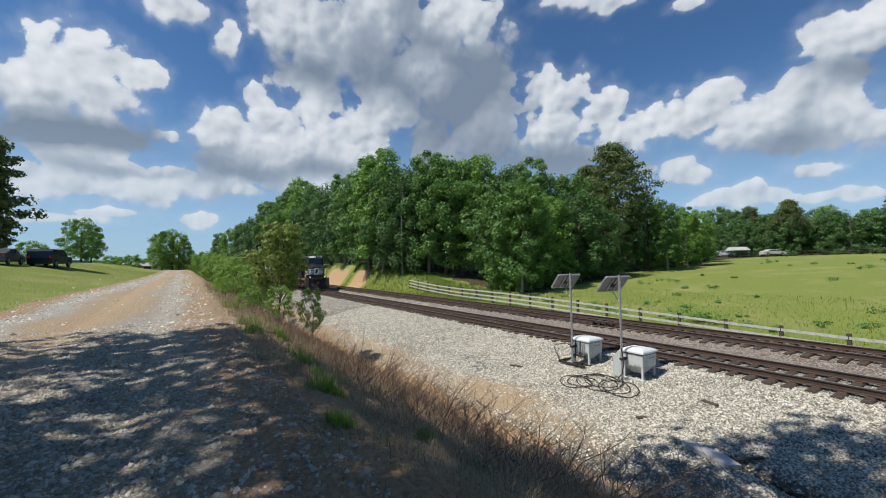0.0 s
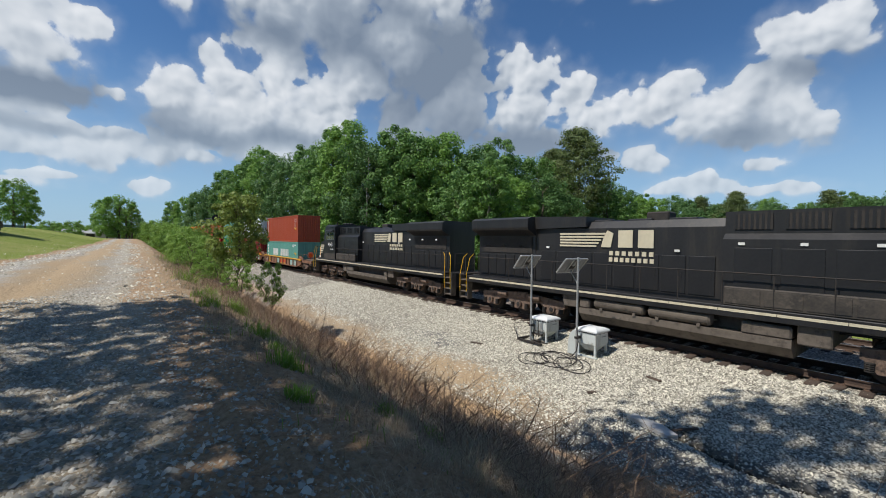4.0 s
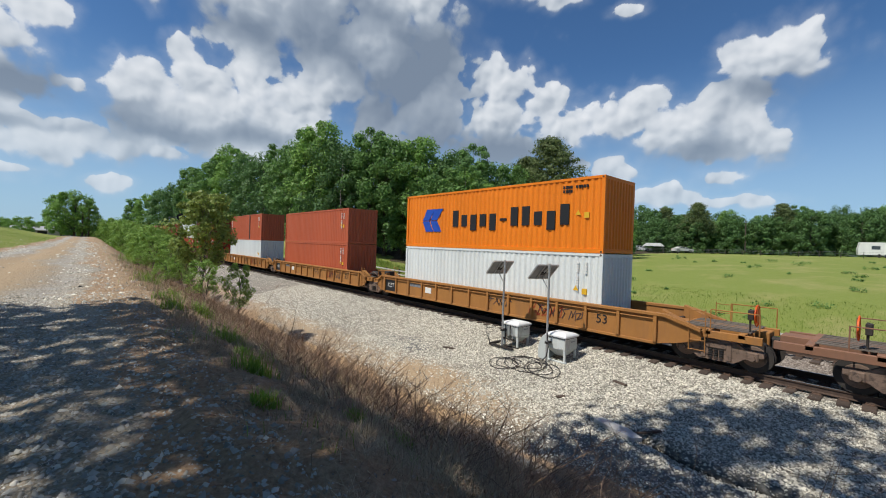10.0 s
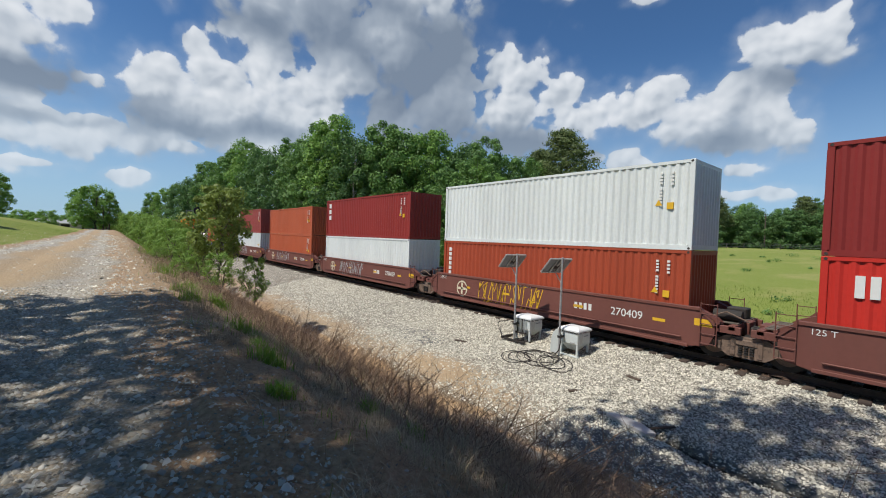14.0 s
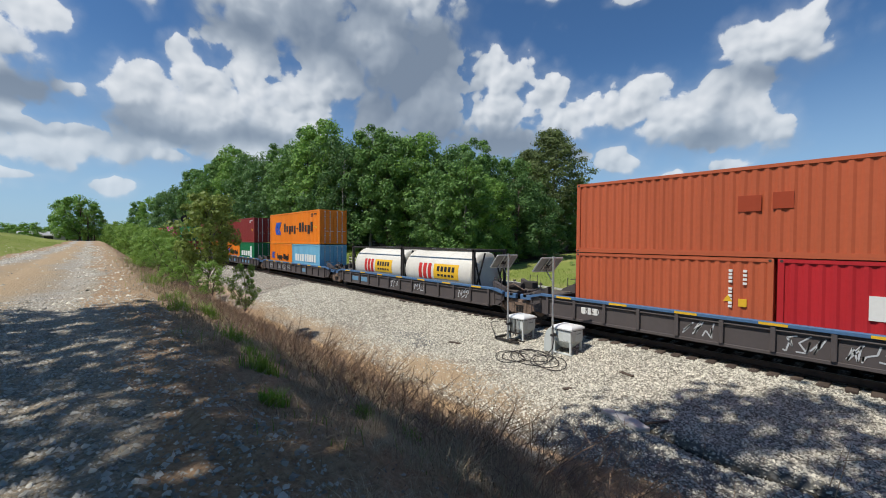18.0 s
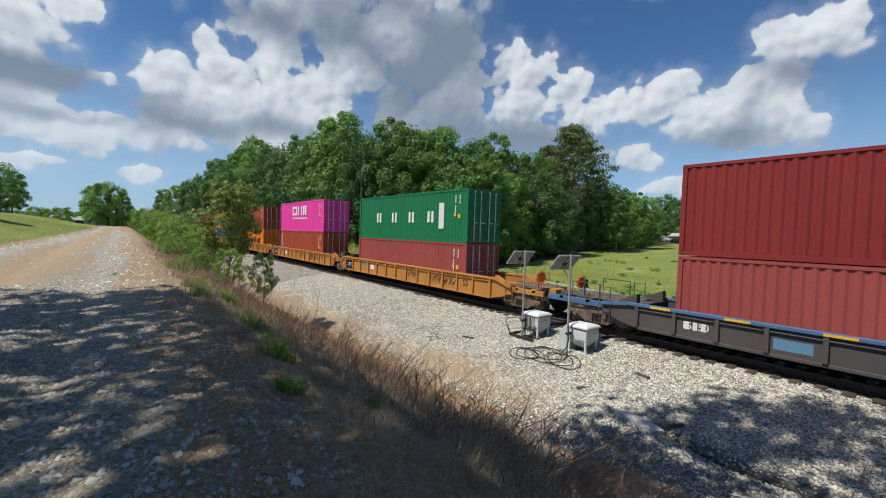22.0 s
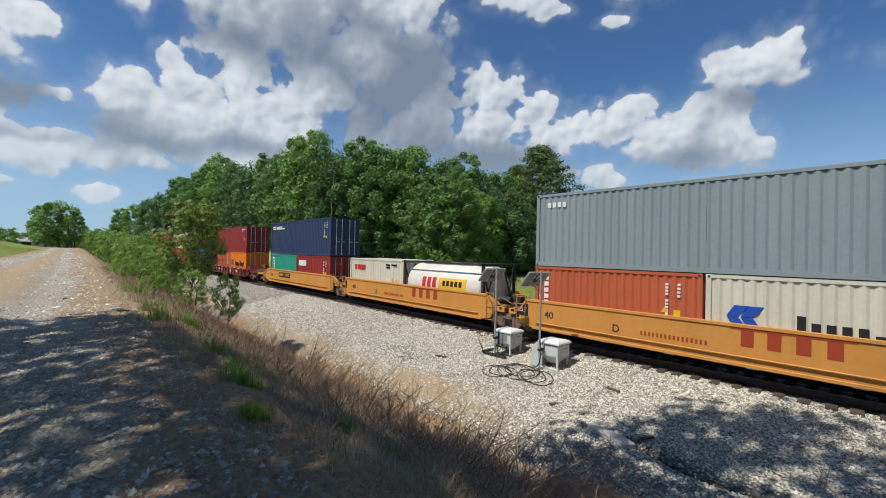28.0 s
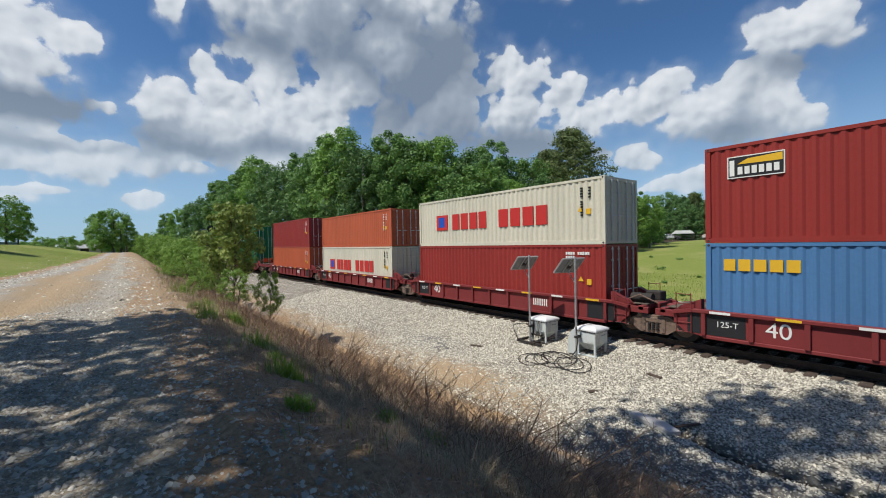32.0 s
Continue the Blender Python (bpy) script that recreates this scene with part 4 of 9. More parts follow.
def container(u, z, length, h, colour, label, doors=False, marks=None):
    """u: middle along the train; faces the camera with its -y side; its +x end leads."""
    pm = BOX_PAINT[colour]
    c = tagged(thing("shipping_container", label, "container"), group="containers on the train")
    L2 = length / 2
    # frame: rails and posts
    fr = MB()
    for s in (-1, 1):
        fr.box(-L2 + 0.1, L2 - 0.1, s * W2 - (0.0 if s < 0 else 0.05), s * W2 + (0.05 if s < 0 else 0.0), 0.002, 0.16)
        fr.box(-L2 + 0.1, L2 - 0.1, s * W2 - (0.0 if s < 0 else 0.06), s * W2 + (0.06 if s < 0 else 0.0), h - 0.10, h - 0.002)
        for q in (-1, 1):
            xa, ya = q * L2, s * W2
            fr.box(min(xa, xa - q * 0.15), max(xa, xa - q * 0.15), min(ya, ya - s * 0.13), max(ya, ya - s * 0.13), 0.11, h - 0.11, 0, 0.012)
    for q in (-1, 1):
        xa = q * L2
        fr.box(min(xa, xa - q * 0.1), max(xa, xa - q * 0.1), -W2 + 0.13, W2 - 0.13, 0.02, 0.18)
        fr.box(min(xa, xa - q * 0.1), max(xa, xa - q * 0.1), -W2 + 0.13, W2 - 0.13, h - 0.15, h - 0.015)
    part("frame", fr, pm, c)
    for s in (-1, 1):
        me = shared(("side", length, h, colour), lambda: corrugated(-L2 + 0.15, L2 - 0.15, 0.155, h - 0.095, -W2 + 0.012, 0.278, 0.036).mesh("side_wall", pm))
        part("side_wall", me, None, c, at=pose(0, 0, 0, 0, 0, 0 if s < 0 else 180))
    rf = MB()
    n = round(length / 0.42)
    st_ = (length - 0.2) / n
    px = []
    for k in range(n):
        a = -L2 + 0.1 + st_ * k
        px += [(a, h - 0.05), (a + 0.07, h - 0.05), (a + 0.10, h - 0.018), (a + st_ - 0.03, h - 0.018)]
    px.append((L2 - 0.1, h - 0.05))
    for a, zz in px:
        rf.v += [(a, -W2 + 0.05, zz), (a, W2 - 0.05, zz)]
    for k in range(len(px) - 1):
        rf.f.append((2 * k, 2 * k + 2, 2 * k + 3, 2 * k + 1))
        rf.m.append(0)
    part("roof", rf, pm, c)
    # ends
    endw = shared(("end", h, colour), lambda: corrugated(-W2 + 0.13, W2 - 0.13, 0.17, h - 0.14, -0.03, 0.235, 0.045).mesh("end_wall", pm))
    for q in (-1, 1):
        if q == 1 and doors:
            for s in (-1, 1):
                y0, y1 = (-W2 + 0.135, -0.012) if s < 0 else (0.012, W2 - 0.135)
                d = MB()
                d.box(L2 - 0.07, L2 - 0.035, y0, y1, 0.185, h - 0.155)
                for k in range(5):
                    za = 0.24 + (h - 0.46) * k / 5
                    d.box(L2 - 0.036, L2 - 0.018, y0 + 0.05, y1 - 0.05, za + 0.06, za + (h - 0.46) / 5 - 0.02, 0, 0.014)
                for zh in (0.35, h * 0.35, h * 0.65, h - 0.35):
                    yy = y0 if s < 0 else y1
                    d.box(L2 - 0.035, L2 + 0.0, yy - 0.05, yy + 0.05, zh - 0.06, zh + 0.06)
                do = part("door", d, pm, c)
                for fy in (0.3, 0.72):
                    yy = y0 + (y1 - y0) * fy
                    r = MB()
                    r.tube((L2 + 0.02, yy, 0.12), (L2 + 0.02, yy, h - 0.10), 0.026, n=6)
                    for zb in (0.17, 0.75, 1.3, h - 0.6, h - 0.18):
                        r.box(L2 - 0.02, L2 + 0.035, yy - 0.04, yy + 0.04, zb - 0.03, zb + 0.03)
                    r.box(L2 + 0.02, L2 + 0.04, yy - 0.02, yy + 0.3, 1.08, 1.12)
                    part("lock_rod", r, M["galv_rod"], do, "galvanised lock rod")
        else:
            part("end_wall", endw, None, c, at=pose(q * L2 - q * 0.0, 0, 0, 0, 0, 90 * q))
    cast = shared(("cast", colour), lambda: CASTING.mesh("corner_casting", [pm, M["dark_iron"]]))
    for q in (-1, 1):
        for s in (-1, 1):
            for zz in (0.06, h - 0.06):
                part("corner_casting", cast, None, c, at=pose(q * (L2 - 0.088), s * (W2 - 0.078), zz, 0, 0, 0 if s < 0 else 180))
    fb = MB().box(-L2 + 0.1, L2 - 0.1, -W2 + 0.06, W2 - 0.06, 0.08, 0.13)
    part("floor", fb, M["dark_iron"], c)
    if marks:
        marks(c, L2, h)
    return rides(c, u, z)


YS = -W2 - 0.001      # face for markings


def mk(parent, mb, mt, label):
    part("marking", mb, mt, parent, label)


def codes(c, L2, h, mt="white_mark", upright=True, yellow=True):
    """Small container codes near the leading end."""
    mb = MB()
    if upright:
        for k in range(11):
            if k not in (4,):
                mb.box(L2 - 1.05, L2 - 0.96, YS - 0.006, YS + 0.03, h - 0.42 - k * 0.105, h - 0.35 - k * 0.105)
        for k in range(4):
            mb.box(L2 - 0.70, L2 - 0.61, YS - 0.006, YS + 0.03, h - 0.42 - k * 0.12, h - 0.35 - k * 0.12)
    else:
        for r, n in ((0, 10), (1, 4)):
            for k in range(n):
                if k != 4:
                    mb.box(L2 - 1.75 + k * 0.11, L2 - 1.67 + k * 0.11, YS - 0.006, YS + 0.03, h - 0.40 - r * 0.16, h - 0.29 - r * 0.16)
    tagged(part("marking", mb, M[mt], c, "rows of small painted codes"), kind="stuff")
    if yellow:
        y = MB()
        y.box(L2 - 0.80, L2 - 0.60, YS - 0.006, YS + 0.03, h * 0.5 - 0.12, h * 0.5 + 0.1)
        mk(c, y, M["yellow_mark"], "yellow square decal")
        y = MB()
        y.v += [(L2 - 1.18, YS - 0.007, h * 0.5), (L2 - 0.94, YS - 0.007, h * 0.5), (L2 - 1.06, YS - 0.007, h * 0.5 + 0.2)]
        i = len(y.v) - 3
        y.f.append((i, i + 1, i + 2))
        y.m.append(0)
        mk(c, y, M["yellow_mark"], "yellow warning triangle")


def vertical_word(c, x, top, n, size, mt):
    me = shared(("block", size, mt), lambda: MB().box(0, size * 0.9, -0.006, 0.03, -size * 0.8, 0).mesh("painted_bar", M[mt]))
    for k in range(n):
        part("painted_bar", me, None, c, at=pose(x, YS, top - k * size * 1.12))


def word(c, x0, x1, z0, z1, n, mt, fill=0.66, line=""):
    """A word drawn as n plain upright bars; line gives each bar's reach: T tall, x low, g hanging, - dash."""
    p = (x1 - x0) / n
    if line:
        hh = z1 - z0
        for k, ch in enumerate(line):
            lo, hi = {"T": (0, 1), "x": (0, 0.70), "g": (-0.24, 0.70), "-": (0.28, 0.42)}[ch]
            me = shared(("bar", ch, round(p * fill, 3), round(hh, 3), mt), lambda: MB().box(-p * fill / 2, p * fill / 2, -0.006, 0.03, lo * hh, hi * hh).mesh("painted_bar", M[mt]))
            part("painted_bar", me, None, c, at=pose(x0 + p * (k + 0.5), YS, z0))
        return
    me = shared(("bar", round(p * fill, 3), round(z1 - z0, 3), mt), lambda: MB().box(-p * fill / 2, p * fill / 2, -0.006, 0.03, 0, z1 - z0).mesh("painted_bar", M[mt]))
    for k in range(n):
        part("painted_bar", me, None, c, at=pose(x0 + p * (k + 0.5), YS, z0))


def panel(c, x0, x1, z0, z1, mt, y=0.0):
    mk(c, MB().box(x0, x1, YS - 0.008 - y, YS + 0.03, z0, z1), M[mt], "painted panel")


def emblem(c, x, z, s, mt="blue_mark"):
    """Angular emblem: two slanted plain shapes."""
    mb = MB()
    for dx in (0.0, 0.55 * s):
        p = [(x + dx, z), (x + dx + 0.30 * s, z + 0.5 * s), (x + dx + 0.85 * s, z + 0.5 * s), (x + dx + 0.45 * s, z)]
        mb.prism(p, YS - 0.006, YS + 0.03, "y")
        p = [(x + dx, z - 0.03 * s), (x + dx + 0.45 * s, z - 0.03 * s), (x + dx + 0.75 * s, z - 0.5 * s), (x + dx + 0.25 * s, z - 0.5 * s)]
        mb.prism(p, YS - 0.006, YS + 0.03, "y")
    mk(c, mb, M[mt], "blue angular emblem")


def m_triton(c, L2, h):
    vertical_word(c, -L2 + 0.45, h - 0.35, 6, 0.22, "white_mark")
    codes(c, L2, h)


def m_codes(c, L2, h):
    codes(c, L2, h)


def m_flat(c, L2, h):
    codes(c, L2, h, upright=False)


def m_china(c, L2, h):
    word(c, -L2 * 0.52, -L2 * 0.18, 0.95, 1.75, 5, "white_mark")
    word(c, -L2 * 0.02, L2 * 0.48, 0.95, 1.75, 8, "white_mark")
    vertical_word(c, -L2 + 0.6, h - 0.4, 4, 0.34, "white_mark")
    codes(c, L2, h, upright=False)


def m_gulf(c, L2, h):
    for k in range(4):
        x = -L2 * 0.58 + k * 2.0
        word(c, x, x + 0.75, 1.1, 1.75, 2, "white_mark", 0.55)
    panel(c, L2 - 2.45, L2 - 2.0, 0.75, 2.2, "white_mark")
    codes(c, L2, h)


def m_kline(c, L2, h):
    word(c, -L2 * 0.40, L2 * 0.30, 0.75, 1.5, 6, "white_mark")
    codes(c, L2, h)


def m_hapag(c, L2, h):
    emblem(c, -L2 * 0.75, h * 0.5, 1.22)
    word(c, -L2 * 0.36, L2 * 0.78, h * 0.5 - 0.36, h * 0.5 + 0.46, 11, "black_mark", 0.62, line="Txgxg-TTxgT")
    codes(c, L2, h, upright=False, mt="black_mark")


def m_hapag20(c, L2, h):
    emblem(c, -L2 * 0.82, h * 0.55, 0.62)
    word(c, -L2 * 0.32, L2 * 0.72, h * 0.5 - 0.22, h * 0.5 + 0.30, 11, "black_mark", 0.62, line="Txgxg-TTxgT")


def m_hapag_white(c, L2, h):
    m_hapag20(c, L2, h)


def m_one(c, L2, h):
    mb = MB()
    y = YS
    mb.box(-2.2, -0.85, y - 0.006, y + 0.03, 1.55, 1.78).box(-2.2, -0.85, y - 0.006, y + 0.03, 2.22, 2.45)
    mb.box(-2.2, -1.95, y - 0.006, y + 0.03, 1.78, 2.22).box(-1.1, -0.85, y - 0.006, y + 0.03, 1.78, 2.22)
    for x in (-0.6, 0.35):
        mb.box(x, x + 0.26, y - 0.006, y + 0.03, 1.55, 2.45)
    for x in (0.9, 1.4):
        mb.box(x, x + 0.36, y - 0.006, y + 0.03, 1.55, 2.45)
    mk(c, mb, M["white_mark"], "large white plain shapes")
    word(c, -2.2, 2.0, 1.15, 1.32, 19, "white_mark")
    codes(c, L2, h)


def m_cai40(c, L2, h):
    word(c, -L2 + 0.6, -L2 + 1.4, h - 1.0, h - 0.45, 3, "white_mark")
    codes(c, L2, h, upright=False)


def m_cai20(c, L2, h):
    word(c, -L2 * 0.45, L2 * 0.05, h * 0.45, h * 0.68, 3, "white_mark")
    codes(c, L2, h)


def m_beacon(c, L2, h):
    panel(c, -L2 + 0.7, -L2 + 2.3, h - 0.95, h - 0.35, "white_mark")
    word(c, -L2 + 0.95, -L2 + 2.2, h - 0.85, h - 0.6, 6, "black_mark")
    panel(c, L2 * 0.02, L2 * 0.2, 0.9, 1.25, "rust_mark")
    codes(c, L2, h)


def m_beacon2(c, L2, h):
    panel(c, -L2 + 0.6, -L2 + 1.95, h - 1.0, h - 0.36, "white_mark")
    panel(c, -L2 + 0.63, -L2 + 1.92, h - 0.97, h - 0.39, "black_mark", 0.003)
    mk(c, MB().prism([(-L2 + 0.85, h - 0.60), (-L2 + 1.90, h - 0.62), (-L2 + 1.90, h - 0.41), (-L2 + 1.1, h - 0.46)], YS - 0.016, YS, "y"), M["yellow_mark"], "yellow slanted flash")
    mk(c, MB().box(-L2 + 0.66, -L2 + 0.78, YS - 0.016, YS, h - 0.93, h - 0.47), M["white_mark"], "white upright bar")
    for k in range(6):
        mk(c, MB().box(-L2 + 0.86 + 0.17 * k, -L2 + 0.98 + 0.17 * k, YS - 0.016, YS, h - 0.90, h - 0.68), M["white_mark"], "")
    codes(c, L2, h)


def m_seaco(c, L2, h):
    word(c, -L2 + 0.45, -L2 + 2.3, h - 0.82, h - 0.48, 5, "yellow_mark", 0.8)


def m_yang(c, L2, h):
    panel(c, -L2 + 1.75, -L2 + 2.75, h * 0.5 - 0.42, h * 0.5 + 0.42, "red_mark")
    panel(c, -L2 + 1.95, -L2 + 2.5, h * 0.5 - 0.26, h * 0.5 + 0.30, "blue_mark", 0.004)
    word(c, -L2 + 3.1, -L2 + 5.9, h * 0.5 - 0.42, h * 0.5 + 0.42, 4, "red_mark", 0.8)
    word(c, -L2 + 6.6, -L2 + 9.6, h * 0.5 - 0.42, h * 0.5 + 0.42, 4, "red_mark", 0.8)
    codes(c, L2, h, mt="black_mark")


def m_nyk(c, L2, h):
    panel(c, -L2 + 0.5, -L2 + 1.2, h - 0.62, h - 0.36, "white_mark")
    panel(c, -L2 + 0.5, -L2 + 1.15, h - 0.53, h - 0.45, "red_mark", 0.004)
    word(c, -L2 + 1.4, -L2 + 2.7, h - 0.65, h - 0.38, 3, "white_mark", 0.8)
    word(c, -L2 + 2.75, -L2 + 3.3, h - 0.65, h - 0.52, 4, "white_mark")
    codes(c, L2, h)


def m_nile(c, L2, h):
    word(c, -L2 * 0.76, -L2 * 0.06, h * 0.42, h * 0.66, 4, "white_mark", 0.75)
    word(c, -L2 * 0.03, L2 * 0.76, h * 0.42, h * 0.66, 5, "white_mark", 0.75)


def m_gulf20(c, L2, h):
    word(c, -L2 * 0.75, L2 * 0.45, h * 0.4, h * 0.62, 4, "white_mark", 0.75)
    panel(c, L2 * 0.5, L2 * 0.68, h * 0.3, h * 0.85, "white_mark")


def m_oocl(c, L2, h):
    word(c, -L2 + 0.6, -L2 + 2.0, h - 0.75, h - 0.42, 4, "red_mark", 0.75)
    codes(c, L2, h, mt="black_mark", upright=False)


def m_dong(c, L2, h):
    panel(c, -L2 + 0.7, -L2 + 1.15, 1.1, h - 0.3, "white_mark")
    mb = MB()
    for k in range(4):
        mb.box(-L2 + 0.78, -L2 + 1.07, YS - 0.014, YS, 1.18 + k * 0.27, 1.18 + k * 0.27 + 0.19)
    mk(c, mb, M["black_mark"], "dark blocks on a white panel")


def m_patch(c, L2, h):
    panel(c, -0.9, -0.35, 1.3, 1.75, "rust_mark")
    panel(c, -0.1, 0.35, 1.35, 1.8, "rust_mark")
    codes(c, L2, h)


def m_capital(c, L2, h):
    panel(c, -L2 + 0.5, -L2 + 1.9, h - 0.85, h - 0.4, "white_mark")
    codes(c, L2, h)


def m_joint(c, L2, h):
    mk(c, MB().box(-0.03, 0.03, -W2 - 0.01, -W2 + 0.03, 0.1, h - 0.05), BOX_PAINT["grey"], "welded joint strip")
    word(c, -L2 + 0.5, -L2 + 1.4, h - 0.55, h - 0.35, 4, "white_mark")
    codes(c, L2, h, mt="yellow_mark", upright=False)


def m_stripe(c, L2, h):
    mk(c, MB().box(1.75, 2.05, -W2 - 0.004, -W2 + 0.05, 0.12, h - 0.02), M["dark_iron"], "dark vertical rubbed stripe")
    vertical_word(c, -L2 + 0.5, h - 0.3, 6, 0.2, "white_mark")
    codes(c, L2, h)


def m_iss(c, L2, h):
    vertical_word(c, -L2 + 0.55, h - 0.3, 3, 0.42, "white_mark")
    codes(c, L2, h)


def tank_container(u, z, label, flip=False):
    """Twenty-foot frame with a lying white cylinder."""
    L2, h = 3.029, 2.591
    c = tagged(thing("tank_container", label, "container"), group="containers on the train")
    fr = MB()
    for s in (-1, 1):
        for q in (-1, 1):
            fr.box(q * L2 - 0.07, q * L2 + 0.07, s * (W2 - 0.07) - 0.07, s * (W2 - 0.07) + 0.07, 0.0, h, 0, 0.01)
            fr.box(q * L2 - 0.09, q * L2 + 0.09, s * (W2 - 0.08) - 0.08, s * (W2 - 0.08) + 0.08, h - 0.12, h, 0, 0.01)
        fr.box(-L2, L2, s * (W2 - 0.06) - 0.05, s * (W2 - 0.06) + 0.05, 0.02, 0.15)
        fr.box(-L2, L2, s * (W2 - 0.06) - 0.035, s * (W2 - 0.06) + 0.035, h - 0.10, h - 0.02)
    for q in (-1, 1):
        fr.box(q * L2 - 0.05, q * L2 + 0.05, -W2, W2, h - 0.14, h - 0.02)
        fr.box(q * L2 - 0.05, q * L2 + 0.05, -W2, W2, 0.02, 0.16)
        for s in (-1, 1):
            fr.tube((q * L2, s * (W2 - 0.1), 0.3), (q * L2, s * 0.35, h - 0.2), 0.045, n=6)
            fr.tube((q * L2, s * (W2 - 0.1), h - 0.3), (q * L2, s * 0.5, 0.2), 0.045, n=6)
    part("frame", fr, M["dark_iron"], c, "dark steel lifting frame")
    n, r = 28, 1.165
    body = MB()
    rings = [(-L2 + 0.12, 0.2), (-L2 + 0.15, 0.7), (-L2 + 0.21, 0.94), (-L2 + 0.30, 1.0), (L2 - 0.30, 1.0), (L2 - 0.21, 0.94), (L2 - 0.15, 0.7), (L2 - 0.12, 0.2)]
    for x, k in rings:
        for a in range(n):
            w = 2 * math.pi * a / n
            body.v.append((x, r * k * math.cos(w), 1.30 + r * k * math.sin(w)))
    for i in range(len(rings) - 1):
        for a in range(n):
            b = (a + 1) % n
            body.f.append((i * n + a, (i + 1) * n + a, (i + 1) * n + b, i * n + b))
            body.m.append(0)
    body.f += [tuple(range(n)), tuple((len(rings) - 1) * n + a for a in reversed(range(n)))]
    body.m += [0, 0]
    part("tank", body, BOX_PAINT["tank"], c, "white insulated tank barrel", smooth=True)
    top = MB()
    top.box(-2.2, 2.2, -0.32, 0.32, 2.42, 2.47)
    top.tube((0, 0, 2.35), (0, 0, 2.56), 0.28, n=14)
    for x in (-1.6, 1.4):
        top.tube((x, 0.1, 2.35), (x, 0.1, 2.55), 0.12, n=10)
    part("walkway", top, M["steel"], c, "metal walkway and hatch")
    mb = MB()
    for x0, x1, z0, z1, m in ((-0.1, 1.9, 0.95, 1.75, 0), (0.15, 1.65, 1.35, 1.62, 1), (0.2, 1.6, 1.08, 1.2, 1), (-1.5, -0.25, 0.9, 1.75, 2)):
        k = 6
        off = 0.004 if m != 1 else 0.008
        for a in range(k):
            za, zb = z0 + (z1 - z0) * a / k, z0 + (z1 - z0) * (a + 1) / k
            ya, yb = (-math.sqrt((r + off) ** 2 - (v - 1.30) ** 2) for v in (za, zb))
            if m == 0:
                mb.face([(x0, ya, za), (x1, ya, za), (x1, yb, zb), (x0, yb, zb)], m)
            else:
                nb = 5 if m == 1 else 3
                for t in range(nb):
                    p = (x1 - x0) / nb
                    mb.face([(x0 + p * (t + 0.15), ya, za), (x0 + p * (t + 0.85), ya, za), (x0 + p * (t + 0.85), yb, zb), (x0 + p * (t + 0.15), yb, zb)], m)
    part("marking", mb, [M["yellow_mark"], M["black_mark"], M["red_mark"]], c, "yellow sign with plain dark bars")
    return rides(c, u, z)


# ---- well cars ----
RIBS = {}          # middles of the panels between a ribbed car's ribs
CAR_PAINT = {
    "ttx": paint("rusty_car_brown", (0.25, 0.125, 0.075), 0.52, 0.7),
    "ttx_sill": paint("sill_yellow", (0.60, 0.30, 0.03), 0.58, 0.6),
    "deep": paint("grimy_car_ochre", (0.37, 0.165, 0.045), 0.54, 0.7),
    "ochre": paint("car_ochre", (0.45, 0.195, 0.045), 0.58, 0.7),
    "bn": paint("car_oxide_red", (0.165, 0.062, 0.048), 0.6, 0.65),
    "atw": paint("car_charcoal", (0.085, 0.072, 0.070), 0.56, 0.7),
    "atw_sill": paint("sill_blue", (0.07, 0.145, 0.27), 0.6, 0.6),
    "tan": paint("car_tan_yellow", (0.56, 0.25, 0.055), 0.64, 0.6),
    "aok": paint("car_dark_red", (0.19, 0.030, 0.030), 0.62, 0.6),
}
CARS = {
    # side paint, sill paint, top, bottom, ribs, smooth side
    "ttx": ("ttx", "ttx_sill", 1.20, 0.36, True),
    "deep": ("deep", "deep", 1.40, 0.40, True),
    "ochre": ("ochre", "ochre", 1.40, 0.40, True),
    "bn": ("bn", "bn", 1.52, 0.28, False),
    "atw": ("atw", "atw_sill", 1.22, 0.36, True),
    "tan": ("tan", "tan", 1.58, 0.42, False),
    "aok": ("aok", "aok", 1.20, 0.36, True),
}


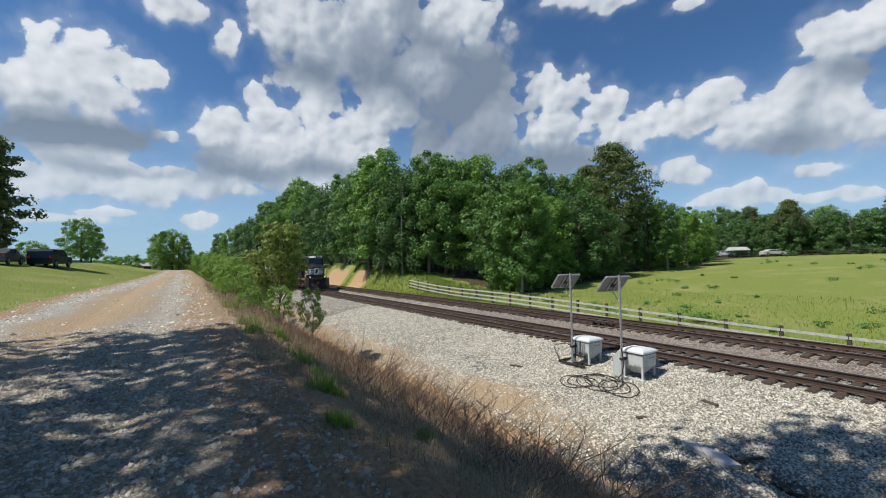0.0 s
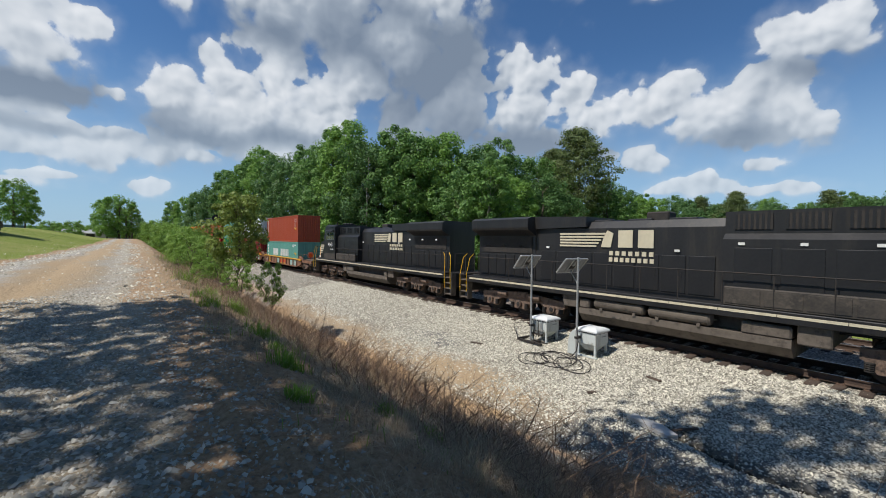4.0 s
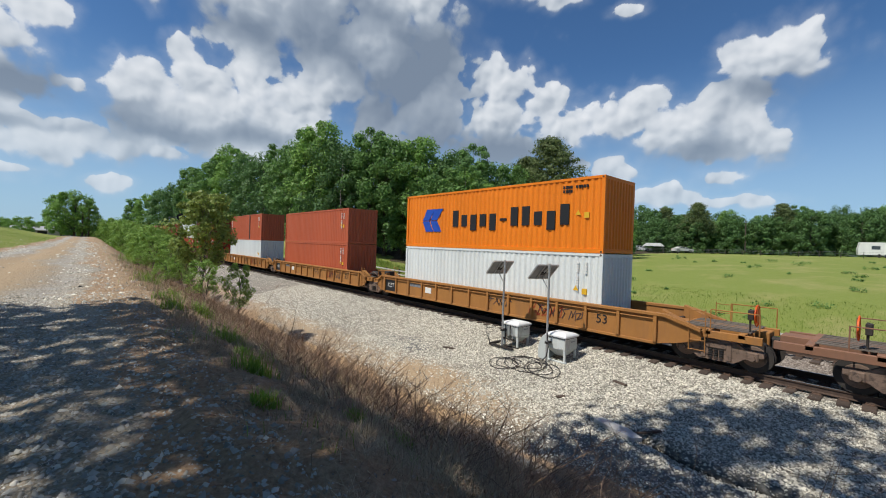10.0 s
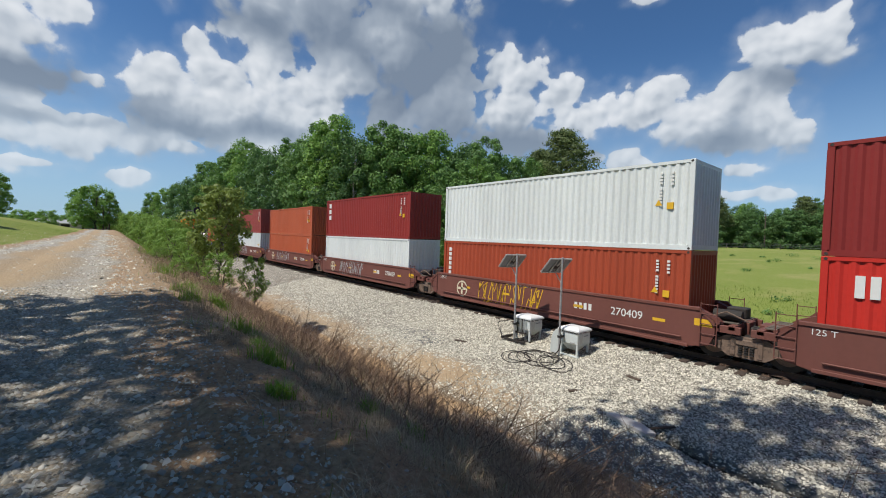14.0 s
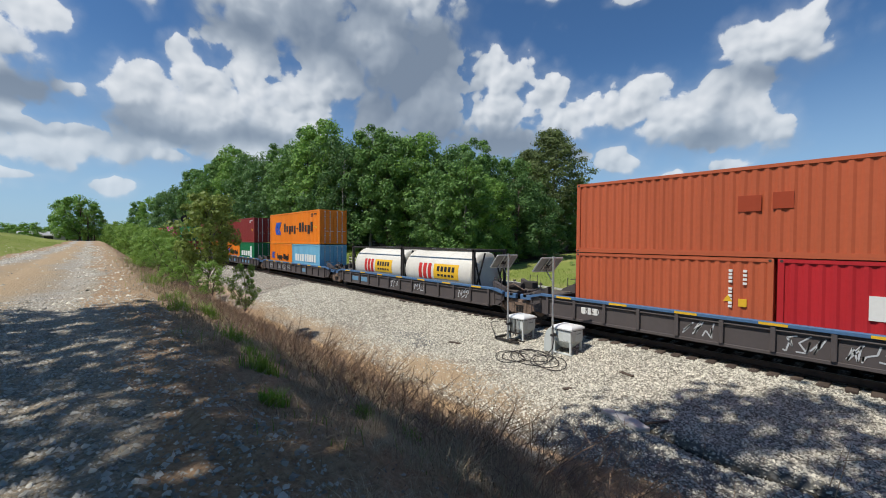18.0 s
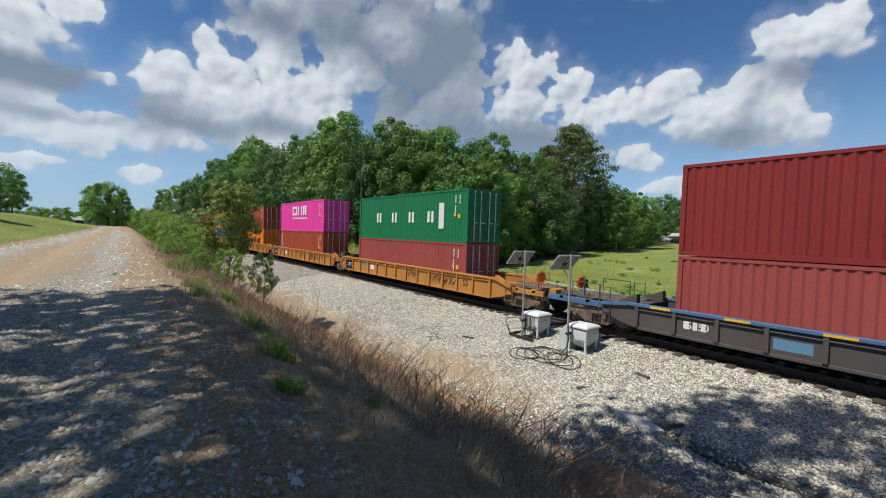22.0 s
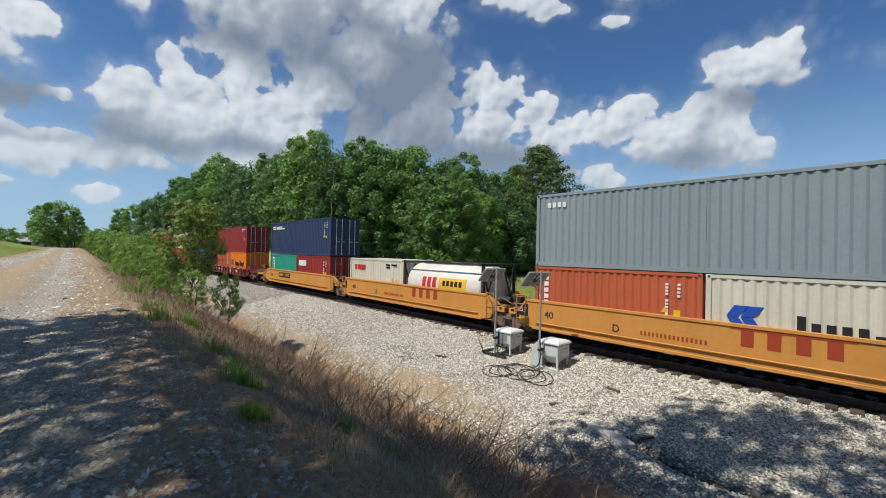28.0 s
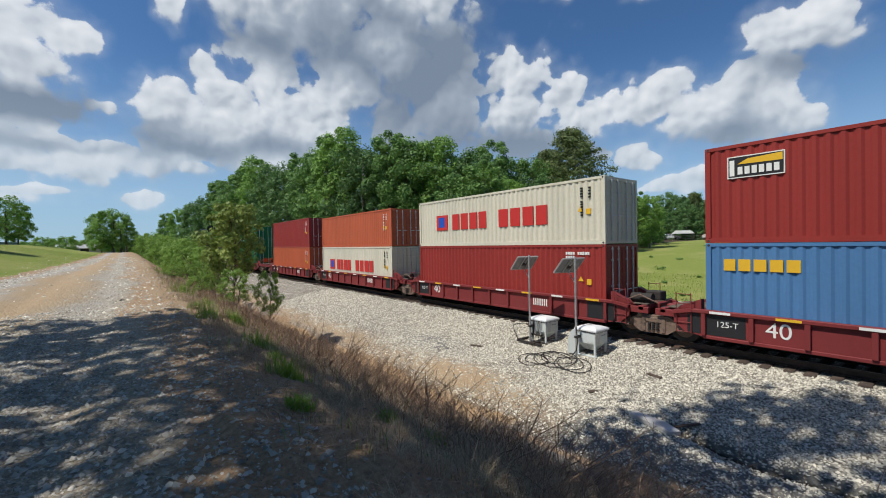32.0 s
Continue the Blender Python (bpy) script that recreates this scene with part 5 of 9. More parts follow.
def well_car(u0, u1, kind, well, label, front_end=False, rear_end=False, decor=None, wc=None):
    """One unit between the middles of its neighbours' gaps, u0 (leading) to u1. wc: middle of the well."""
    side, sill, zt, zb, ribs = CARS[kind]
    ps, pt = CAR_PAINT[side], CAR_PAINT[sill]
    mid = (u0 + u1) / 2
    c = tagged(thing("well_car", label, "rail car"), group="well cars of the train")
    a, b = u1 - mid, u0 - mid
    w0, w1 = (wc - mid if wc is not None else 0) - well / 2, (wc - mid if wc is not None else 0) + well / 2
    zd = 1.10        # platform deck
    for s in (-1, 1):
        yo = s * 1.30
        y0, y1 = min(yo, yo - s * 0.055), max(yo, yo - s * 0.055)
        mb = MB()
        e0, e1 = max(a + 0.75, w0 - 1.2), min(b - 0.75, w1 + 1.2)
        prof = [(w0 + 0.15, zb), (w1 - 0.15, zb), (w1 + 0.45, zb + 0.12), (e1, zd - 0.36), (e1, zd), (w1 + 0.2, zt), (w0 - 0.2, zt), (e0, zd), (e0, zd - 0.36), (w0 - 0.45, zb + 0.12)]
        mb.prism(prof, y0, y1, "y")
        sd = part("side", mb, ps, c)
        tr = MB()
        ya, yb = min(yo + s * 0.10, yo - s * 0.09), max(yo + s * 0.10, yo - s * 0.09)
        yc, ye = min(yo + s * 0.035, yo - s * 0.09), max(yo + s * 0.035, yo - s * 0.09)
        if not ribs:
            ya, yb = yc, ye
        tr.box(w0 - 0.2, w1 + 0.2, ya, yb, zt - 0.085, zt + 0.02, 0, 0.012)
        for (p, q) in ((e0, w0 - 0.2), (w1 + 0.2, e1)):
            za, zc = (zd, zt) if p == e0 else (zt, zd)
            tr.prism([(p, za - 0.085), (q, zc - 0.085), (q, zc + 0.02), (p, za + 0.02)], ya, yb, "y")
        part("top_sill", tr, pt, c, "steel top sill of the well side")
        lo = MB().box(w0 + 0.1, w1 - 0.1, yc, ye, zb - 0.03, zb + 0.07, 0, 0.012)
        part("bottom_chord", lo, ps, c)
        if ribs:
            n = round(well / 1.28)
            rib = shared(("rib", kind, s), lambda: MB().box(-0.06, 0.06, min(0, s * 0.09), max(0, s * 0.09), zb + 0.07, zt - 0.085, 0, 0.012).mesh("rib", ps))
            for k in range(n + 1):
                part("rib", rib, None, sd, at=pose(w0 + 0.12 + (well - 0.24) * k / n, yo, 0))
            RIBS[c.name] = [w0 + 0.12 + (well - 0.24) * (k + 0.5) / n for k in range(n)]
            if kind in ("deep", "ochre", "atw"):
                gp = MB().tube((w0 + 0.12, yo + s * 0.05, zt - 0.19), (w1 - 0.12, yo + s * 0.05, zt - 0.19), 0.022, n=6)
                part("grab_pipe", gp, ps, c, "long grab pipe under the sill")
        else:
            gp = MB().tube((w0 + 0.3, yo + s * 0.05, zb + 0.26), (w1 - 0.3, yo + s * 0.05, zb + 0.26), 0.028, n=6)
            part("grab_pipe", gp, ps, c, "long pipe along the smooth side")
    # well floor beams and bulkheads
    fl = MB()
    fl.box(w0, w1, -1.25, 1.25, zb - 0.02, zb + 0.04)
    for x in (w0, w1):
        fl.box(x - 0.05, x + 0.05, -1.24, 1.24, zb, zd + 0.02)
    part("well_floor", fl, M["dark_iron"], c)
    # end platforms above the trucks
    for q, xe, xw, free in ((1, b, w1, front_end), (-1, a, w0, rear_end)):
        lo, hi = min(xw, xe - q * 0.12), max(xw, xe - q * 0.12)
        pp = ps
        wd = hi - lo
        part("centre_sill", MB().box(lo, hi, -0.34, 0.34, 0.74, zd + 0.04, 0, 0.02), pp, c)
        for s in (-1, 1):
            part("side_beam", MB().box(lo, hi, s * 1.15 - 0.07, s * 1.15 + 0.07, 0.86, zd - 0.02, 0, 0.012), ps if kind == "ttx" else pt, c)
            part("bracket", MB().prism([(xw, zd - 0.1), (xw + q * 0.75, zd + 0.02), (xw + q * 0.6, zd + 0.16), (xw, zd + 0.42)], s * 1.03 - 0.13, s * 1.03 + 0.13, "y"), pp, c)
        for k in range(3):
            xx = lo + wd * (0.18 + 0.32 * k)
            part("cross_beam", MB().box(xx - 0.09, xx + 0.09, -1.22, 1.22, zd - 0.14, zd + 0.015, 0, 0.012), pp, c)
        gr = MB()
        for k in range(7):
            y = -0.9 + 0.28 * k
            gr.box(lo + 0.2 * wd, hi - 0.12 * wd, y, y + 0.16, zd + 0.02, zd + 0.05)
        tagged(part("walk_grating", gr, M["grimy"], c, "metal walkway grating"), kind="stuff")
        # grab irons and ladder on the camera's side and beyond
        for s in (-1, 1):
            la = MB()
            xl = xw + q * (0.45 if not free else 1.1)
            ys = s * 1.34
            for dx in (-0.22, 0.22):
                la.tube((xl + dx, ys, 0.42), (xl + dx, ys, zd + 0.62), 0.016, n=6)
            for k in range(5):
                z = 0.46 + k * 0.3
                la.tube((xl - 0.22, ys, z), (xl + 0.22, ys, z), 0.013, n=5)
            part("ladder", la, ps, c)
        if free:
            cp = MB()
            cp.box(min(xe, xe - q * 1.0), max(xe, xe - q * 1.0), -0.1, 0.1, 0.72, 0.94, 0, 0.02)
            cp.box(min(xe + q * 0.04, xe - q * 0.22), max(xe + q * 0.04, xe - q * 0.22), -0.17, 0.17, 0.64, 1.0, 0, 0.05)
            part("coupler", cp, M["dark_iron"], c)
            br = MB()
            xb = xw + q * 2.3
            br.tube((xb, -0.75, zd), (xb, -0.75, zd + 0.72), 0.03, n=6)
            br.box(xb - 0.05, xb + 0.09, -0.84, -0.66, zd + 0.40, zd + 0.70, 0, 0.02)
            br.tube((xb + q * 0.15, -0.75, zd + 0.55), (xb + q * 0.19, -0.75, zd + 0.55), 0.23, n=20, m=1)
            for k in range(18):
                w0_, w1_ = 2 * math.pi * k / 18, 2 * math.pi * (k + 1) / 18
                br.tube((xb + q * 0.16, -0.75 + 0.31 * math.cos(w0_), zd + 0.55 + 0.31 * math.sin(w0_)), (xb + q * 0.16, -0.75 + 0.31 * math.cos(w1_), zd + 0.55 + 0.31 * math.sin(w1_)), 0.018, n=5, m=1)
            for k in range(4):
                w = math.pi * k / 4
                br.tube((xb + q * 0.16, -0.75 - 0.31 * math.cos(w), zd + 0.55 - 0.31 * math.sin(w)), (xb + q * 0.16, -0.75 + 0.31 * math.cos(w), zd + 0.55 + 0.31 * math.sin(w)), 0.012, n=5, m=1)
            part("brake_wheel", br, [M["dark_iron"], M["orange_plastic"]], c, "orange hand brake wheel on a post")
            for y in (-1.15, 1.15):
                hr = MB().path([(xw + q * 1.4, y, zd), (xw + q * 1.4, y, zd + 0.62), (xw + q * 2.6, y, zd + 0.62), (xw + q * 2.6, y, zd)], 0.018)
                part("end_rail", hr, ps, c)
            truck(c, xw + q * 1.55)
        else:
            cn = MB()
            cn.box(min(xe, xe - q * 0.75), max(xe, xe - q * 0.75), -0.26, 0.26, 0.72, 1.0, 0, 0.04)
            part("drawbar", cn, M["dark_iron"], c)
            if q == 1:
                truck(c, xe)
                part("brake_cylinder", MB().tube((xe - 1.0, -0.55, zd + 0.22), (xe - 0.25, -0.55, zd + 0.22), 0.17, n=12), M["dark_iron"], c, "dark brake cylinder")
                part("valve_box", MB().box(xe - 0.9, xe - 0.35, 0.25, 0.75, zd + 0.05, zd + 0.38, 0, 0.03), M["dark_iron"], c)
                part("brake_pipe", MB().path([(xe - 1.2, -0.9, zd + 0.08), (xe - 0.6, -0.8, zd + 0.35), (xe, -0.75, zd + 0.1)], 0.025), M["truck_iron"], c)
                part("brake_hose", MB().path([(xe - 0.5, -1.0, zd - 0.1), (xe - 0.2, -1.05, zd - 0.45), (xe + 0.2, -1.0, zd - 0.45), (xe + 0.5, -0.9, zd - 0.05)], 0.03), M["rubber"], c, "black hanging brake hose")
    if decor:
        decor(c, w0, w1, zb, zt)
    return rides(c, mid)


YC = -1.30 - 0.001


def between_ribs(c, x):
    """The middle of the panel between two ribs nearest to x."""
    mids = RIBS.get(c.name)
    return min(mids, key=lambda q: abs(q - x)) if mids else x


def plate(c, x0, x1, z0, z1, mt, lab="painted panel"):
    part("marking", MB().box(x0, x1, YC - 0.006, YC + 0.02, z0, z1), M[mt], c, lab)


def cbars(c, x0, x1, z0, z1, n, mt, fill=0.6):
    if n > 7:
        tagged(part("marking", bars(MB(), x0, x1, z0, z1, n, YC, fill=fill), M[mt], c, "stencilled word as plain bars"), kind="stuff")
        return
    p = (x1 - x0) / n
    if x1 - x0 < 1.1:
        x0 = between_ribs(c, (x0 + x1) / 2) - n * p / 2
    me = shared(("cbar", round(p * fill, 3), round(z1 - z0, 3), mt), lambda: MB().box(-p * fill / 2, p * fill / 2, -0.006, 0.02, 0, z1 - z0).mesh("painted_bar", M[mt]))
    for k in range(n):
        part("painted_bar", me, None, c, at=pose(x0 + p * (k + 0.5), YC, z0))


def number(c, text, x, z, h, mt):
    lettering("stencilled_number", text, h, M[mt], c, pose(between_ribs(c, x), YC - 0.010, z, 90, 0, 0))


def graffiti(c, x0, x1, z0, z1, mt, seed):
    rng = random.Random(seed)
    mb = MB()
    n = max(3, int((x1 - x0) / 0.28))
    w = (x1 - x0) / n
    y = YC - 0.008
    for k in range(n):
        xa = x0 + k * w
        pts = [(xa + rng.uniform(0, w), y, z0 + (z1 - z0) * rng.random()) for _ in range(4)]
        pts = [(xa, y, z0 + 0.1 * rng.random())] + pts + [(xa + w * 1.1, y, z1 - 0.1 * rng.random())]
        for p, q in zip(pts, pts[1:]):
            d = Vector(q) - Vector(p)
            if d.length < 0.02:
                continue
            nrm = Vector((-d.z, 0, d.x)).normalized() * 0.02
            mb.face([Vector(p) - nrm, Vector(q) - nrm, Vector(q) + nrm, Vector(p) + nrm])
    tagged(part("marking", mb, M[mt], c, "unreadable spray paint scrawl"), kind="stuff")


def d_ttx(seed):
    def f(c, w0, w1, zb, zt):
        rng = random.Random(seed)
        m = between_ribs(c, w0 + 2.0)
        plate(c, m - 0.52, m + 0.5, zb + 0.09, zt - 0.14, "ochre_patch", "ochre painted panel")
        number(c, "40", m - 0.1, (zb + zt) / 2, 0.36, "black_mark")
        # ochre panel with a plain red device
        q = between_ribs(c, w0 + 7.4)
        for d in (0.0, 1.25):
            r = between_ribs(c, q + d)
            plate(c, r - 0.56, r + 0.56, zb + 0.09, zt - 0.14, "ochre_patch", "ochre painted panel")
            for k in (-0.3, 0.28):
                plate_bar = MB().box(r + k - 0.20, r + k + 0.16, YC - 0.022, YC - 0.012, zb + 0.22, zt - 0.27)
                part("marking", plate_bar, M["red_mark"], c, "plain red shape")
        # spray paint over the trailing and leading panels
        graffiti(c, w0 + 0.2, w0 + 1.3, zb + 0.15, zt - 0.15, "silver_mark", seed)
        for f in (6.0, 10.0, 11.3):
            r = between_ribs(c, w0 + f)
            plate(c, r - 0.5, r + 0.52, zb + 0.10, zt - 0.2, rng.choice(["mint_graf", "mint_graf", "pink_graf"]), "spray painted panel")
            graffiti(c, r - 0.45, r + 0.45, zb + 0.16, zt - 0.26, rng.choice(["silver_mark", "pink_graf"]), seed + int(f))
        cbars(c, w0 + 3.2, w0 + 4.6, zt - 0.07, zt - 0.02, 12, "black_mark", 0.5)
    return f


def d_53(seed):
    def f(c, w0, w1, zb, zt):
        number(c, "53", w1 - 1.7, zb + 0.5, 0.32, "black_mark")
        if seed != 23:
            q = between_ribs(c, w0 + 0.75)
            plate(c, q - 0.55, q + 0.55, zb + 0.1, zt - 0.25, "black_mark", "black stencil panel")
            number(c, "125T", q, zb + 0.45, 0.24, "white_mark")
        q = between_ribs(c, w0 + 3.0)
        plate(c, q - 0.55, q + 0.55, zt - 0.42, zt - 0.24, "grey_patch", "grey stencil panel")
        cbars(c, q - 0.5, q + 0.5, zt - 0.40, zt - 0.28, 7, "white_mark", 0.6)
        plate(c, w0 + 4.1, w0 + 4.6, zb + 0.35, zb + 0.65, "white_mark", "pale painted square")
        m = (w0 + w1) / 2
        graffiti(c, m + 0.6, m + 2.0, zb + 0.3, zt - 0.3, "dark_graf", seed + 3)
        graffiti(c, m + 3.4, m + 5.4, zb + 0.25, zt - 0.3, "dark_graf", seed + 4)
        cbars(c, m - 1.0, m + 1.6, zt - 0.07, zt - 0.01, 16, "black_mark", 0.5)
        plate(c, w0 + 0.1, w1 - 0.1, zb - 0.01, zb + 0.05, "rust_mark", "worn red reflective strip")
        graffiti(c, w1 - 5.2, w1 - 3.6, zb + 0.2, zt - 0.2, "rust_mark", seed)
    return f


def d_bn(seed, scrawl="pink_graf"):
    def f(c, w0, w1, zb, zt):
        disc = MB()
        for r, m in ((0.40, 0), (0.33, 1)):
            n = 28
            disc.face([(w0 + 1.8 + r * math.cos(2 * math.pi * k / n), YC - 0.006 - 0.003 * m, zb + 0.58 + r * math.sin(2 * math.pi * k / n)) for k in range(n)], m)
        for a in (0, 90):
            disc.box(*((w0 + 1.5, w0 + 2.1) if a == 0 else (w0 + 1.74, w0 + 1.86)), YC - 0.014, YC - 0.008, *((zb + 0.52, zb + 0.64) if a == 0 else (zb + 0.28, zb + 0.88)), 0)
        part("marking", disc, [M["cream_mark"], CAR_PAINT["bn"]], c, "round cream emblem")
        for x in (w0 + 2.0, w0 + 4.6, w1 - 4.2, w1 - 1.2):
            plate(c, x, x + 0.4, zb + 0.62, zb + 0.72, "yellow_mark", "yellow reflector")
        cbars(c, w1 - 4.2, w1 - 3.4, zb + 0.58, zb + 0.82, 4, "white_mark")
        number(c, "270409", w1 - 2.1, zb + 0.70, 0.27, "white_mark")
        number(c, "125 T", w0 + 0.3, zt - 0.22, 0.16, "white_mark")
        plate(c, w1 + 0.05, w1 + 0.55, zt - 0.55, zt - 0.33, "yellow_mark", "yellow reflector")
        cbars(c, w0 + 4.8, w0 + 6.2, zt - 0.12, zt - 0.06, 18, "white_mark", 0.5)
        if scrawl == "pink_graf":
            plate(c, w1 - 6.3, w1 - 4.6, zb + 0.2, zt - 0.12, "pink_graf", "faded spray painted panel")
            graffiti(c, w1 - 6.3, w1 - 4.6, zb + 0.2, zt - 0.12, "blue_graf", seed)
        else:
            graffiti(c, w0 + 3.0, w0 + 6.8, zb + 0.12, zt - 0.08, scrawl, seed)
    return f


def d_atw(seed, num=False):
    def f(c, w0, w1, zb, zt):
        rng = random.Random(seed)
        for k in range(7):
            x = w0 + 0.9 + (w1 - w0 - 1.8) * k / 6
            part("marking", MB().box(x - 0.32, x + 0.32, YC - 0.108, YC - 0.095, zt - 0.07, zt + 0.0), M["yellow_mark"], c, "yellow sill patch")
        if num:
            cbars(c, w0 + 1.0, w0 + 1.7, zb + 0.3, zb + 0.55, 3, "white_mark", 0.55)
            number(c, "15250", w0 + 2.4, zb + 0.42, 0.22, "white_mark")
        n = round((w1 - w0) / 1.28)
        p = (w1 - w0) / n
        for k in rng.sample(range(1, n - 1), 5):
            x = w0 + p * k
            if num and k < 3:
                continue
            if rng.random() < 0.35:
                plate(c, x + 0.2, x + p - 0.2, zb + 0.2, zb + 0.5, "blue_graf", "rubbed blue paint panel")
            else:
                graffiti(c, x + 0.2, x + p - 0.2, zb + 0.14, zt - 0.2, "silver_mark", seed * 10 + k)
    return f


def d_tan(letter, seed, logo=True):
    def f(c, w0, w1, zb, zt):
        number(c, "40", w0 + 0.9, zb + 0.62, 0.28, "black_mark")
        number(c, letter, w0 + 3.6, zb + 0.5, 0.26, "black_mark")
        m = (w0 + w1) / 2
        if logo:
            cbars(c, m + 0.8, m + 3.2, zb + 0.55, zt - 0.06, 4, "rust_mark", 0.5)
            part("marking", MB().box(m + 0.7, m + 3.3, YC - 0.012, YC, zt - 0.14, zt - 0.05), M["rust_mark"], c, "red bar")
        cbars(c, w0 + 4.4, w0 + 6.4, zb + 0.42, zb + 0.56, 16, "rust_mark", 0.5)
        for k in range(6):
            x = w0 + 0.9 + k * (w1 - w0 - 1.8) / 5
            plate(c, x, x + 0.3, zb - 0.05, zb + 0.0, "white_mark", "pale reflective strip")
        plate(c, w0 - 0.75, w0 - 0.1, zb + 0.45, zt - 0.2, "black_mark", "black stencil panel")
        number(c, "125 T", w0 - 0.42, zt - 0.45, 0.15, "white_mark")
    return f


def d_dttx(c, w0, w1, zb, zt):
    number(c, "40", w0 + 0.9, zb + 0.62, 0.28, "black_mark")
    plate(c, w0 + 2.6, w0 + 5.2, zb + 0.5, zb + 0.92, "black_mark", "black stencil panel")
    part("marking", bars(MB(), w0 + 2.75, w0 + 3.7, zb + 0.6, zb + 0.82, 4, YC - 0.006), M["yellow_mark"], c, "stencilled bars")
    lettering("stencilled_number", "760142", 0.22, M["yellow_mark"], c, pose(w0 + 4.45, YC - 0.014, zb + 0.71, 90, 0, 0))


def d_aok(seed, number_40=False, num=False):
    def f(c, w0, w1, zb, zt):
        n = 8
        for k in range(n):
            x = w0 + 0.3 + (w1 - w0 - 1.2) * k / (n - 1)
            part("marking", MB().box(x, x + 0.55, YC - 0.108, YC - 0.095, zt - 0.07, zt), M["yellow_mark" if k % 2 else "white_mark"], c, "reflective sill strip")
        plate(c, w0 - 0.35, w0 + 1.2, zb + 0.1, zt - 0.12, "black_mark", "black stencil panel")
        number(c, "125-T", w0 + 0.55, zb + 0.45, 0.17, "white_mark")
        plate(c, w1 - 0.9, w1 + 0.3, zb + 0.1, zt - 0.12, "black_mark", "black stencil panel")
        if num:
            cbars(c, w0 + 1.9, w0 + 2.5, zb + 0.38, zb + 0.56, 3, "white_mark")
            number(c, "5101", w0 + 3.2, zb + 0.46, 0.2, "white_mark")
        number(c, "40", w0 + (2.3 if not num else 6.4), zb + 0.45, 0.42, "white_mark")
        cbars(c, w1 - 3.4, w1 - 2.6, zb + 0.3, zb + 0.6, 7, "white_mark", 0.5)
    return f


C40, C20, HC, STD = 12.192, 6.058, 2.896, 2.591
SEAM_HC, SEAM_STD = FLOOR_Z + HC + 0.03, FLOOR_Z + STD + 0.03


def stack(u_lead, lower, upper=None):
    """lower: one forty-foot box or two twenty-foot boxes, trailing one first; upper: one box. Each: colour, height, doors, marks, label."""
    mid = u_lead - C40 / 2
    if len(lower) == 1:
        col, h, dr, mk_, lab = lower[0]
        container(mid, FLOOR_Z, C40, h, col, lab, dr, mk_)
        top = FLOOR_Z + h + 0.008
    else:
        for (k, spec) in zip((-1, 1), lower):
            um = mid + k * (C20 / 2 + 0.038)
            if spec[0] == "tankcar":
                tank_container(um, FLOOR_Z, spec[4])
            else:
                col, h, dr, mk_, lab = spec
                container(um, FLOOR_Z, C20, h, col, lab, dr, mk_)
        top = SEAM_STD
    if upper:
        col, h, dr, mk_, lab = upper
        container(mid, top, C40, h, col, lab, dr, mk_)


